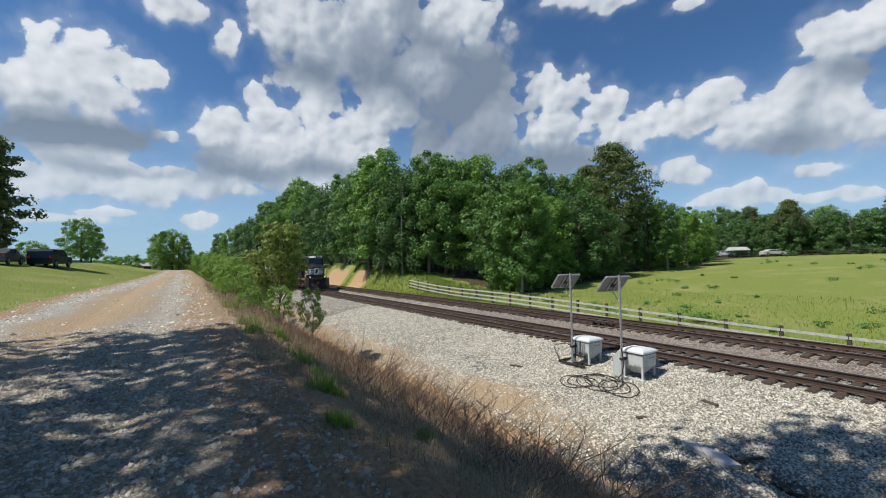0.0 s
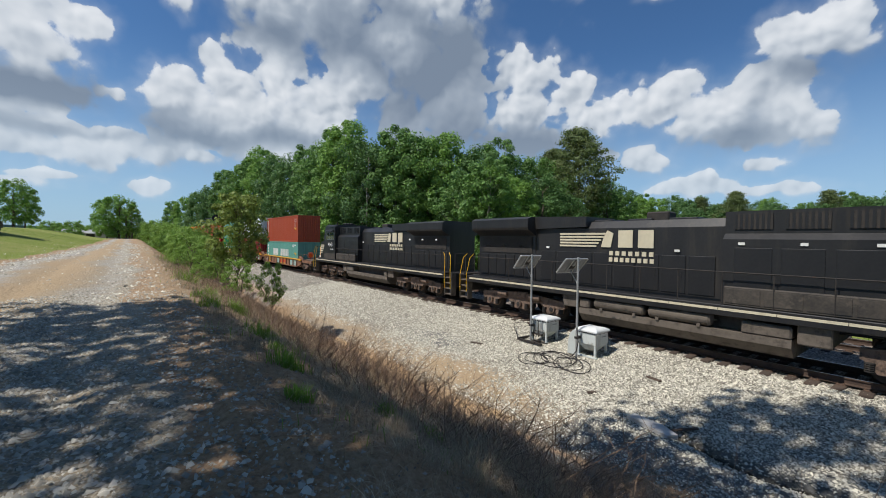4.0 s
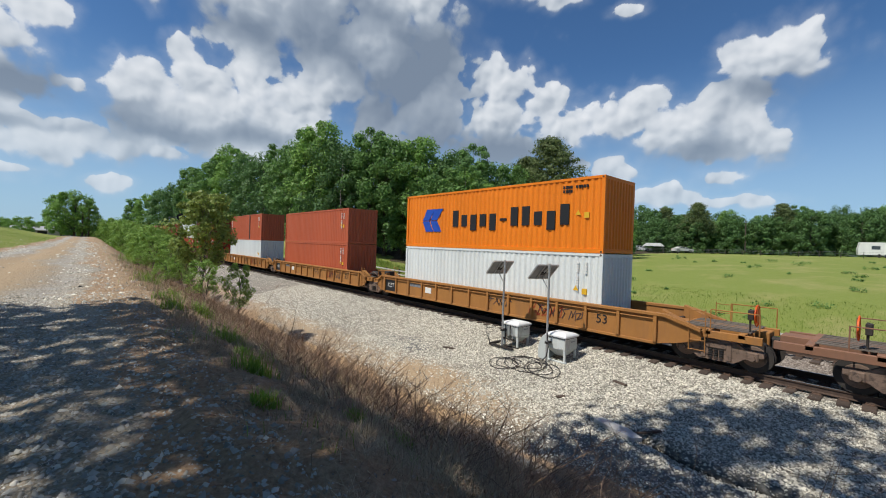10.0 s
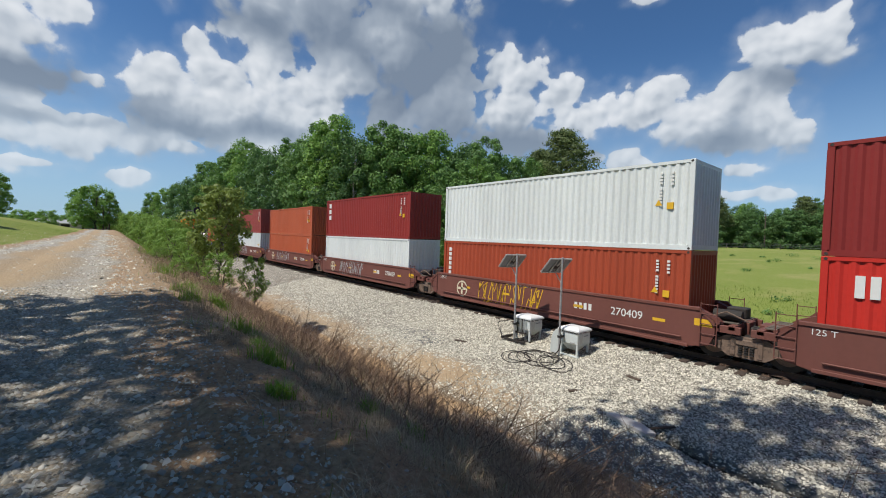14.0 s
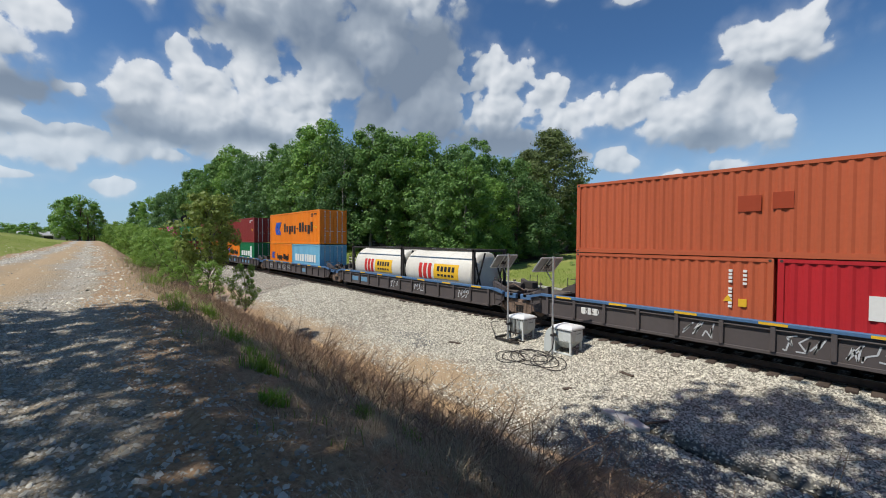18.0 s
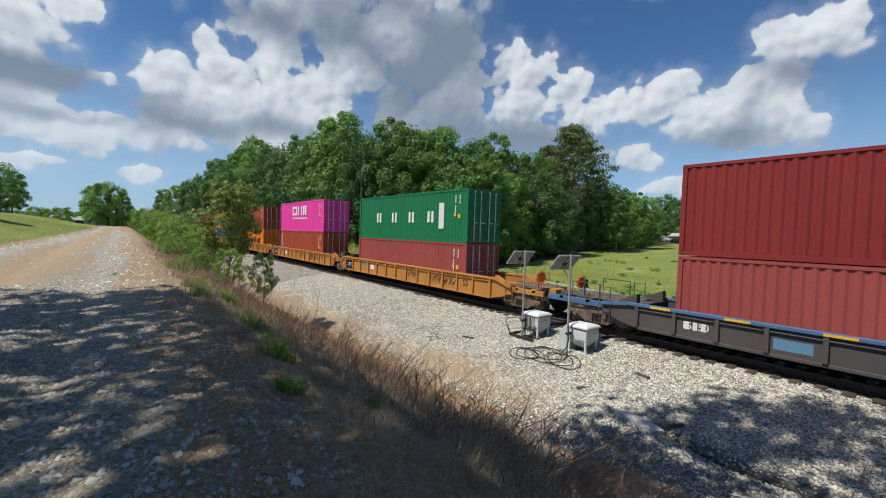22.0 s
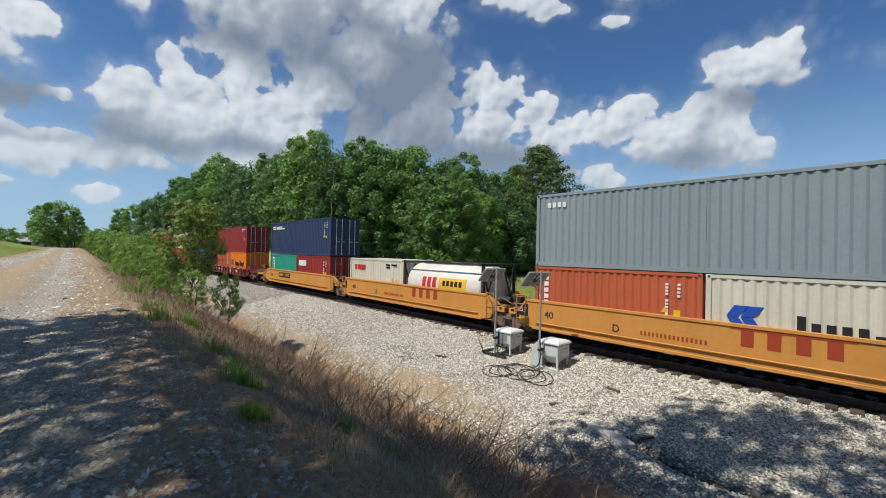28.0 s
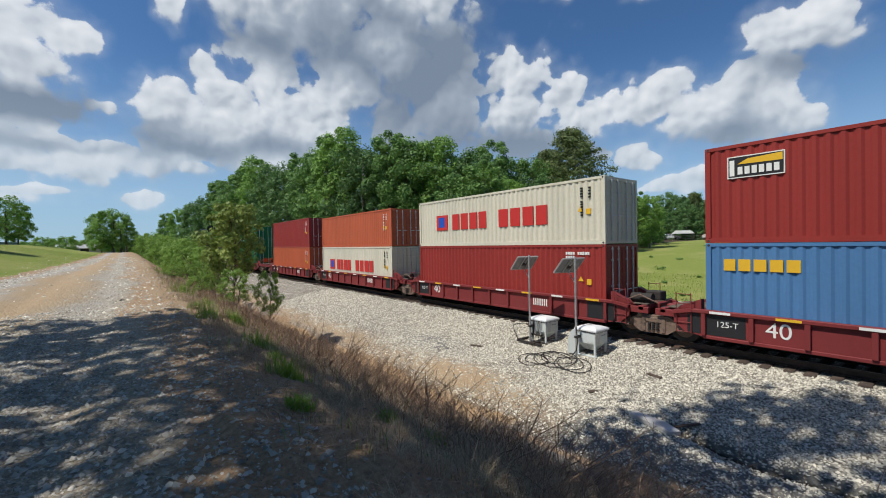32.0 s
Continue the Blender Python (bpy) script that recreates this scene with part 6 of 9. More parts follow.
def consist():
    st = stack
    # first car: five short wells
    st(-125.80, [("teal", STD, False, m_china, "faded teal green corrugated steel container with white painted bars")], ("brown", HC, False, m_triton, "oxide brown corrugated high container stacked on a teal one"))
    st(-141.20, [("darkred", HC, False, m_codes, "dark red corrugated container in the well")], ("white", HC, False, None, "plain white corrugated container stacked on a red one"))
    st(-156.75, [("deepgreen", HC, False, m_gulf, "deep green container with spaced white blocks")], ("teal", HC, False, m_china, "sea green container with large white painted bars"))
    st(-172.18, [("red", HC, False, m_kline, "bright red container with white painted bars")], ("brown", HC, False, m_triton, "oxide brown container stacked on a bright red one"))
    st(-187.57, [("brown", HC, False, m_triton, "oxide brown container with an upright row of blocks")], ("oldred", HC, False, m_flat, "weathered red brown container on another brown one"))
    # second car: three long wells
    st(-208.96, [("white", HC, False, m_codes, "white container in a long rusty ochre well")], ("orange", HC, False, m_hapag, "bright orange container with a blue emblem and dark bars"))
    st(-228.28, [("rust", HC, False, m_codes, "rust orange container in the well")], ("rust", STD, False, m_codes, "rust orange standard container on a matching one"))
    st(-247.60, [("white", HC, False, m_codes, "white container below a brown one")], ("rust", HC, False, m_stripe, "rust brown container with a dark vertical stripe"))
    # third car: five smooth red wells
    st(-268.94, [("scarlet", HC, False, m_cai40, "scarlet container with three white blocks")], ("maroon", HC, False, m_flat, "dark maroon container stacked on a scarlet one"))
    st(-284.16, [("brown", HC, False, m_triton, "oxide brown container in a smooth red well car")], ("white", HC, False, m_codes, "white high container with yellow decals"))
    st(-299.70, [("white", HC, False, None, "white container below a dark red one")], ("darkred", HC, False, m_iss, "dark red container with three white blocks"))
    st(-315.04, [("rust", HC, False, m_codes, "rust orange container in a red well car")], ("rust", STD, False, m_codes, "rust orange standard container on another"))
    st(-330.78, [("white", HC, False, m_codes, "white container in the last smooth red well")], ("oldred", HC, False, m_beacon, "faded red container with a white sign"))
    # fourth car: five charcoal wells
    st(-351.57, [("rust", STD, False, m_codes, "short rust orange container"), ("red", STD, True, m_cai20, "short bright red container with white blocks")], ("rust", STD, True, m_patch, "faded rust orange container with rubbed patches"))
    st(-369.40, [("tankcar", 0, 0, None, "white tank container in a dark lifting frame"), ("tankcar", 0, 0, None, "white tank container in a dark lifting frame")])
    st(-387.20, [("orange", STD, False, m_hapag20, "short orange container with a blue emblem"), ("lightblue", STD, True, m_nile, "short light blue container with white bars")], ("orange", HC, True, m_hapag, "bright orange container with a blue emblem and dark bars"))
    st(-405.00, [("orange", STD, False, m_hapag20, "short orange container with a blue emblem"), ("green", STD, True, m_gulf20, "short green container with white bars")], ("maroon", HC, True, m_flat, "maroon container with barred doors"))
    st(-422.85, [("oldred", STD, False, m_codes, "short faded red container"), ("orange", STD, True, m_hapag20, "short orange container with a blue emblem")], ("maroon", HC, True, m_flat, "maroon container on two short ones"))
    # fifth car: three long ochre wells
    st(-445.34, [("oldred", STD, True, m_codes, "faded red container with barred doors")], ("green", HC, True, m_gulf, "green container with spaced white blocks"))
    st(-464.50, [("brown", HC, True, m_triton, "oxide brown container below a magenta one")], ("pink", HC, True, m_one, "bright magenta container with large white shapes"))
    st(-483.72, [("orange", HC, True, m_hapag, "orange container with a blue emblem in a long well")], ("brown", HC, True, m_triton, "oxide brown container with silver lock rods"))
    # sixth car: five smooth tan wells
    st(-505.10, [("blue", HC, True, m_seaco, "royal blue container with yellow bars")], ("orange", HC, True, m_hapag, "orange container with a blue emblem on a blue one"))
    st(-520.23, [("orange", HC, True, m_hapag, "orange container in a tan well car")], ("maroon", HC, True, m_flat, "maroon container on an orange one"))
    st(-535.47, [("rust", STD, False, m_triton, "short rust brown container"), ("cream", STD, True, m_hapag_white, "short white container with a blue emblem")], ("grey", HC, True, m_joint, "blue grey container with a joint down its side"))
    st(-550.60, [("cream", STD, True, m_oocl, "short cream container with red blocks"), ("tankcar", 0, 0, None, "white tank container with a yellow sign")])
    st(-565.77, [("jade", STD, False, m_dong, "short jade green container with a white panel"), ("darkred", STD, True, m_capital, "short dark red container with a white sign")], ("navy", HC, True, m_nyk, "navy blue container with a small white and red mark"))
    # seventh car: five dark red wells
    st(-585.38, [("rust", STD, False, m_patch, "short rust orange container with dark patches"), ("orange", STD, True, m_hapag20, "short orange container with a blue emblem")], ("darkred", HC, True, m_flat, "dark red container with barred doors"))
    st(-600.76, [("skyblue", HC, True, m_seaco, "weathered blue container with yellow bars")], ("darkred", HC, True, m_beacon2, "dark red container with a black and yellow sign"))
    st(-616.29, [("darkred", HC, True, m_flat, "dark red container below a cream one")], ("cream", STD, True, m_yang, "cream container with red painted bars"))
    st(-631.80, [("cream", HC, True, m_yang, "cream container with red bars in the well")], ("rust", STD, True, m_codes, "rust orange container on a cream one"))
    st(-647.30, [("rust", HC, True, m_codes, "rust orange container near the end")], ("darkred", HC, True, m_codes, "dark red container on a rust orange one"))
    st(-667.50, [("green", HC, True, m_codes, "green container in a far well")], ("green", HC, True, m_gulf, "green container with spaced white blocks"))

    def car(kind, leads, well, ends, label, decors):
        n = len(leads)
        for k, u in enumerate(leads):
            u0 = ends[0] if k == 0 else (leads[k - 1] - C40 + u) / 2
            u1 = ends[1] if k == n - 1 else (u - C40 + leads[k + 1]) / 2
            well_car(u0, u1, kind, well, label, k == 0, k == n - 1, decors[k] if decors else None, wc=u - C40 / 2)
    car("ttx", (-125.80, -141.20, -156.75, -172.18, -187.57), 12.5, (-121.6, -204.1), "rusty brown well car with a yellow top sill", [d_ttx(k) for k in range(11, 16)])
    car("deep", (-208.96, -228.28, -247.60), 16.3, (-204.1, -264.5), "grimy ochre long well car with ribbed sides", [d_53(k) for k in range(21, 24)])
    car("bn", (-268.94, -284.16, -299.70, -315.04, -330.78), 12.5, (-264.5, -347.4), "smooth oxide red well car with a round emblem", [d_bn(31), d_bn(32, "yellow_mark"), d_bn(33, "silver_mark"), d_bn(34, "silver_mark"), d_bn(35, "silver_mark")])
    car("atw", (-351.57, -369.40, -387.20, -405.00, -422.85), 14.8, (-347.4, -440.2), "charcoal well car with a blue top sill", [d_atw(41, True), d_atw(42), d_atw(43), d_atw(44), d_atw(45, True)])
    car("ochre", (-445.34, -464.50, -483.72), 16.3, (-440.2, -500.7), "ochre long well car with ribbed sides", [d_53(k) for k in range(51, 54)])
    car("tan", (-505.10, -520.23, -535.47, -550.60, -565.77), 12.5, (-500.7, -581.6), "smooth tan yellow well car", [d_tan("B", 61), d_tan("C", 62), d_tan("D", 63), d_tan("E", 64), d_dttx])
    car("aok", (-585.38, -600.76, -616.29, -631.80, -647.30), 12.5, (-581.6, -663.4), "dark red ribbed well car", [d_aok(71, num=True), d_aok(72), d_aok(73), d_aok(74), d_aok(75)])
    car("aok", (-667.50,), 12.5, (-663.4, -683.5), "dark red ribbed well car", [d_aok(76)])


consist()


# ---- locomotives ----
def loco_frame_mesh():
    """Side frame of a three-axle truck, faces -y."""
    mb = MB()
    prof = [(-2.45, 0.62), (-2.2, 0.50), (-1.55, 0.50), (-1.2, 0.66), (-0.75, 0.66), (-0.45, 0.48), (0.45, 0.48), (0.75, 0.66), (1.2, 0.66), (1.55, 0.50), (2.2, 0.50), (2.45, 0.62), (2.45, 0.88), (1.0, 1.02), (-1.0, 1.02), (-2.45, 0.88)]
    mb.prism(prof, -0.10, 0.10, "y")
    for x in (-1.85, 0.0, 1.85):
        mb.prism([(x - 0.42, 0.50), (x - 0.28, 0.30), (x + 0.28, 0.30), (x + 0.42, 0.50)], -0.12, 0.08, "y")
        mb.tube((x, -0.22, 0.53), (x, -0.08, 0.53), 0.145, n=14)
        mb.tube((x, -0.24, 0.53), (x, -0.215, 0.53), 0.09, n=12, m=1)
        for k in range(5):
            for s in (-0.42, 0.42):
                mb.tube((x + s, -0.13, 0.34 + 0.05 * k), (x + s, -0.13, 0.37 + 0.05 * k), 0.10, n=9, m=1)
    for x in (-1.0, 0.95):
        mb.tube((x - 0.28, -0.17, 0.90), (x + 0.28, -0.17, 0.90), 0.12, n=10)
    mb.box(-0.35, 0.35, -0.16, 0.1, 0.78, 1.08, 0, 0.03)
    return mb.mesh("side_frame", [M["truck_iron"], M["dark_iron"]])


LOCO_FRAME = loco_frame_mesh()


def loco_truck(c, x):
    mb = MB()
    mb.box(-2.2, 2.2, -0.72, 0.72, 0.55, 0.95, 0, 0.04)
    for q in (-1.85, 0, 1.85):
        mb.tube((q, -0.95, 0.53), (q, 0.95, 0.53), 0.1, n=10)
    mb.tube((0, 0, 0.9), (0, 0, 1.2), 0.45, n=16)
    t = part("truck", mb, M["dark_iron"], c, "three-axle cast steel truck", at=pose(x, 0, 0))
    for s in (-1, 1):
        part("side_frame", LOCO_FRAME, None, t, at=pose(0, s * 1.05, 0, 0, 0, 0 if s < 0 else 180))
        for q in (-1.85, 0, 1.85):
            part("wheel", WHEEL_LOCO, None, t, at=pose(q, s * 0.7535, 0.53, 0, 0, 0 if s < 0 else 180))


def locomotive(u, road_no, label, turn=0, bell_cab=False):
    """Six-axle road diesel; its cab end looks to +x. Origin at its middle on the rail."""
    c = tagged(thing("locomotive", label, "locomotive"), group="locomotives of the train")
    BP, GR, DK = M["black_paint"], M["grimy"], M["dark_iron"]
    # underframe and walkway
    fr = MB()
    fr.box(-10.2, 9.6, -1.53, 1.53, 1.50, 1.60, 0, 0.02)
    fr.box(-10.0, 9.5, -0.55, 0.55, 1.05, 1.50, 0, 0.03)
    for s in (-1, 1):
        fr.box(-10.2, 9.6, s * 1.50 - 0.03, s * 1.50 + 0.03, 1.28, 1.52, 0, 0.015)
    part("underframe", fr, BP, c)
    for s in (-1, 1):
        st = shared("sill_stripe", lambda: MB().box(0, 1.385, -0.006, 0.006, 1.44, 1.515).mesh("sill_stripe", M["cream_mark"]))
        for k in range(14):
            part("sill_stripe", st, None, c, at=pose(-10.0 + k * 1.4, s * 1.533, 0))
    # engine hood
    hd = MB()
    hd.prism([(-0.92, 1.6), (0.92, 1.6), (0.92, 3.95), (0.72, 4.22), (-0.72, 4.22), (-0.92, 3.95)], -6.2, 1.2, "x")
    hood = part("engine_hood", hd, BP, c)
    door = shared("hood_door", lambda: MB().box(0, 0.78, -0.015, 0.015, 1.75, 3.0, 0, 0.012).box(0.62, 0.68, -0.03, 0.03, 2.3, 2.42).mesh("hood_door", BP))
    for k in range(8):
        for s in (-1, 1):
            part("hood_door", door, None, hood, at=pose(-5.9 + k * 0.86, s * 0.93, 0))
    hatch = shared("roof_hatch", lambda: MB().box(0, 0.9, -0.5, 0.5, 4.2, 4.3, 0, 0.03).mesh("roof_hatch", BP))
    for k in range(4):
        part("roof_hatch", hatch, None, hood, at=pose(-5.2 + k * 1.5, 0, 0))
    ax = MB()
    ax.prism([(-1.30, 1.6), (1.30, 1.6), (1.30, 3.55), (1.12, 3.72), (1.12, 4.38), (-1.12, 4.38), (-1.12, 3.72), (-1.30, 3.55)], 1.2, 5.1, "x")
    eh = part("equipment_hood", ax, BP, c, "black hood with intake louvres")
    door = shared("tall_door", lambda: MB().box(0, 0.9, -0.012, 0.012, 1.8, 3.3, 0, 0.012).mesh("hood_door", BP))
    slat = shared("louvre", lambda: MB().box(0, 0.07, -0.02, 0.02, 3.85, 4.28).mesh("louvre", BP))
    for s in (-1, 1):
        for xa in (1.5, 2.6, 3.7):
            part("hood_door", door, None, eh, at=pose(xa, s * 1.305, 0))
        for xa in (1.45, 2.65, 3.9):
            for k in range(7):
                part("louvre", slat, None, eh, at=pose(xa + k * 0.13, s * 1.135, 0))
    for xa in (1.5, 2.7, 3.95):
        g = MB()
        g.box(xa - 0.06, xa + 0.86, -1.15, -1.128, 3.84, 4.29)
        part("intake_grille", g, DK, c, "dark intake grille")
    # radiator cab with wings
    rd = MB()
    rd.prism([(-0.95, 1.6), (0.95, 1.6), (0.95, 3.65), (1.48, 3.92), (1.52, 4.02), (1.52, 4.40), (1.30, 4.50), (-1.30, 4.50), (-1.52, 4.40), (-1.52, 4.02), (-1.48, 3.92), (-0.95, 3.65)], -9.9, -6.2, "x")
    rd.prism([(-6.25, 3.95), (-3.6, 4.02), (-3.6, 4.42), (-6.25, 4.5)], -1.05, 1.05, "y")
    rh = part("radiator_housing", rd, BP, c, "black winged radiator housing")
    door = shared("low_door", lambda: MB().box(0, 0.5, -0.02, 0.02, 1.75, 2.75, 0, 0.012).mesh("hood_door", BP))
    for k in range(6):
        for s in (-1, 1):
            part("hood_door", door, None, rh, at=pose(-9.7 + k * 0.58, s * 0.96, 0))
    sc = MB()
    for s in (-1, 1):
        sc.box(-9.6, -6.4, s * 0.965 - 0.01, s * 0.965 + 0.01, 2.85, 3.6)
    part("radiator_screen", sc, DK, c, "dark radiator screen")
    ex = MB().box(-1.6, -0.8, -0.3, 0.3, 4.2, 4.55, 0, 0.05)
    part("exhaust_stack", ex, DK, c)
    # cab
    cb = MB()
    cb.prism([(5.1, 1.6), (7.55, 1.6), (7.55, 3.55), (7.25, 4.38), (6.95, 4.52), (5.1, 4.52)], -1.52, 1.52, "y")
    cb.prism([(-1.56, 4.40), (1.56, 4.40), (1.35, 4.60), (-1.35, 4.60)], 5.0, 7.2, "x")
    part("cab", cb, BP, c, "black wide cab")
    vis = MB()
    for s in (-1, 1):
        vis.prism([(s * 1.52, 4.12), (s * 1.78, 4.00), (s * 1.78, 4.03), (s * 1.52, 4.17)], 5.35, 6.85, "x")
    part("window_visor", vis, BP, c)
    for s in (-1, 1):
        for xa, xb in ((5.35, 5.8), (5.86, 6.3), (6.36, 6.78)):
            wf = MB()
            y = s * 1.524
            wf.box(xa - 0.03, xb + 0.03, y - 0.012, y + 0.012, 3.30, 3.98, 0)
            w = part("window", wf, M["steel"], c, "metal framed side window")
            part("pane", MB().box(xa, xb, y - 0.018, y + 0.018, 3.34, 3.94), M["glass"], w, "dark window glass")
        wf = MB()
        wf.box(6.92, 7.12, s * 1.524 - 0.012, s * 1.524 + 0.012, 3.30, 4.05)
        part("pane", wf, M["glass"], c, "dark window glass")
    for y0, y1 in ((-1.25, -0.08), (0.08, 1.25)):
        ws = MB()
        ws.face([(7.56, y0, 3.58), (7.56, y1, 3.58), (7.31, y1, 4.28), (7.31, y0, 4.28)])
        ws.face([(7.545, y0, 3.58), (7.295, y0, 4.28), (7.295, y1, 4.28), (7.545, y1, 3.58)])
        part("windshield", ws, M["glass"], c, "sloped front window glass")
    fcl = MB()
    fcl.prism([(7.34, 4.30), (7.42, 4.34), (7.30, 4.62), (6.98, 4.62), (6.98, 4.5)], -1.3, 1.3, "y")
    part("front_brow", fcl, M["white_mark"], c, "white panel above the front windows")
    nb = MB()
    for y in (-0.85, 0.85):
        nb.box(7.36, 7.46, y - 0.33, y + 0.33, 4.36, 4.57, 0, 0.01)
    part("number_board", nb, M["black_mark"], c)
    for y in (-0.85, 0.85):
        lettering("road_number", road_no, 0.16, M["white_mark"], c, pose(7.465, y, 4.46, 90, 0, 90))
    hl = MB()
    for y in (-0.14, 0.14):
        hl.tube((7.34, y, 4.46), (7.47, y, 4.46), 0.10, n=12)
    part("headlight", hl, M["lamp_glow"], c, "paired lit headlight")
    for s in (-1, 1):
        lettering("road_number", road_no, 0.34, M["white_mark"], c, pose(6.15, s * 1.526, 2.88, 90, 0, 0 if s < 0 else 180))
        sm = bars(MB(), 5.5, 6.1, 2.45, 2.52, 5, -1.526)
        part("marking", sm, M["white_mark"], c, "small stencilled bars", at=pose(0, 0, 0) if s < 0 else pose(11.6, 0, 0, 0, 0, 180))
    # nose
    ns = MB()
    ns.v += [(7.55, -1.22, 1.6), (9.15, -1.22, 1.6), (9.55, -0.75, 1.6), (9.55, 0.75, 1.6), (9.15, 1.22, 1.6), (7.55, 1.22, 1.6),
             (7.55, -1.22, 3.42), (9.10, -1.22, 3.02), (9.45, -0.75, 2.98), (9.45, 0.75, 2.98), (9.10, 1.22, 3.02), (7.55, 1.22, 3.42), (7.55, 0, 3.60), (9.45, 0, 3.12)]
    ns.f += [(0, 1, 7, 6), (1, 2, 8, 7), (2, 3, 9, 13, 8), (3, 4, 10, 9), (4, 5, 11, 10), (6, 7, 8, 13, 12), (13, 9, 10, 11, 12), (5, 4, 3, 2, 1, 0)]
    ns.m += [0] * 8
    part("nose", ns, BP, c, "short black nose hood")
    for k in range(5):
        z = 2.08 + k * 0.165
        sp = MB()
        for s in (-1, 1):
            back = 8.75 - k * 0.13
            e = 0.008

            def xz(zz):
                return (zz - 1.6) / 1.4
            for za, zb in ((z, z + 0.095),):
                fa = 9.15 - 0.05 * xz(za)
                fb = 9.15 - 0.05 * xz(zb)
                q = [(back, s * (1.22 + e), za), (fa, s * (1.22 + e), za), (fb, s * (1.22 + e), zb), (back - 0.07, s * (1.22 + e), zb)]
                sp.face(q if s < 0 else q[::-1])
                q = [(fa, s * (1.22 + e), za), (9.55 - 0.1 * xz(za) + e, s * 0.75, za), (9.55 - 0.1 * xz(zb) + e, s * 0.75, zb), (fb, s * (1.22 + e), zb)]
                sp.face(q if s < 0 else q[::-1])
                q = [(9.56 - 0.1 * xz(za) + e, s * 0.75, za), (9.56 - 0.1 * xz(za) + e, s * 0.28, za), (9.56 - 0.1 * xz(zb) + e, s * 0.28, zb), (9.56 - 0.1 * xz(zb) + e, s * 0.75, zb)]
                sp.face(q if s < 0 else q[::-1])
        part("nose_stripe", sp, M["cream_mark" if road_no != "4380" else "white_mark"], c, "pale horizontal nose stripe")
    if road_no == "4380":
        part("marking", MB().box(9.50, 9.53, -0.28, 0.28, 2.06, 2.95), M["white_mark"], c, "white nose panel")
        part("marking", MB().prism([(-0.2, 2.2), (0.1, 2.2), (0.2, 2.75), (0.05, 2.85), (-0.1, 2.6)], 9.53, 9.545, "x"), M["black_mark"], c, "black emblem shape")
    part("marking", MB().box(8.25, 8.6, -1.235, -1.222, 1.78, 2.05), M["white_mark"], c, "pale square decal")
    # long hood markings: plain bars
    for s in (-1, 1):
        y = -0.955
        side = pose(0, 0, 0) if s < 0 else pose(-5.8, 0, 0, 0, 0, 180)
        for k in range(5):
            part("hood_stripe", MB().box(-4.9, -3.2 + 0.1 * k, y - 0.006, y + 0.02, 3.22 + k * 0.12, 3.29 + k * 0.12), M["cream_mark"], c, "cream stripe", at=side)
        blocks = [(-2.4 + 0.75 * k + 0.1, -2.4 + 0.75 * k + 0.65, 3.22, 3.86) for k in range(2)]
        blocks += [(-2.7 + 0.25 * k + 0.05, -2.7 + 0.25 * k + 0.20, 2.92, 3.08) for k in range(7)]
        blocks += [(-2.7 + 0.22 * k + 0.04, -2.7 + 0.22 * k + 0.18, 2.68, 2.84) for k in range(8)]
        for x0, x1, z0, z1 in blocks:
            part("painted_bar", MB().box(x0, x1, y - 0.006, y + 0.02, z0, z1), M["cream_mark"], c, at=side)
        part("emblem", MB().prism([(-3.0, 3.22), (-2.6, 3.22), (-2.5, 3.75), (-2.75, 3.86), (-2.9, 3.6)], y - 0.006, y + 0.02, "y"), M["cream_mark"], c, "cream emblem shape", at=side)
        for xa in (-9.3, -8.2, -7.1, -5.6, -0.3, 1.6, 3.0, 4.4):
            part("reflector", MB().box(xa, xa + 0.16, -1.33 if xa > 1 else -0.975, -1.31 if xa > 1 else -0.955, 3.38 if xa > 1 else 3.12, 3.46 if xa > 1 else 3.2), M["white_mark"], c, "small white reflector", at=pose(0, 0, 0) if s < 0 else pose(-4.6, 0, 0, 0, 0, 180))
    # fuel tank, air reservoirs
    ft = MB()
    ft.prism([(-1.42, 0.62), (-1.15, 0.32), (1.15, 0.32), (1.42, 0.62), (1.42, 0.84), (-1.42, 0.84)], -3.6, 2.9, "x")
    ft.box(-3.6, 2.9, -0.95, 0.95, 0.84, 1.24, 0, 0.02)
    ft.box(1.75, 2.9, -1.42, 1.42, 0.84, 1.20, 0, 0.05).box(-3.6, -3.15, -1.42, 1.42, 0.84, 1.20, 0, 0.05)
    part("fuel_tank", ft, GR, c, "grimy fuel tank")
    for s in (-1, 1):
        bb = MB().box(1.3, 5.05, min(s * 1.30, s * 1.47), max(s * 1.30, s * 1.47), 1.6, 2.16, 0, 0.03)
        for k in range(4):
            bb.box(1.36 + k * 0.92, 2.20 + k * 0.92, min(s * 1.47, s * 1.485), max(s * 1.47, s * 1.485), 1.68, 2.10, 0, 0.006)
        part("battery_box", bb, M["dusty_black"], c, "dusty battery boxes along the walkway")
        part("cab_sill", MB().box(5.1, 7.5, min(s * 1.52, s * 1.532), max(s * 1.52, s * 1.532), 1.6, 2.12), M["dusty_black"], c, "dusty lower edge of the cab")
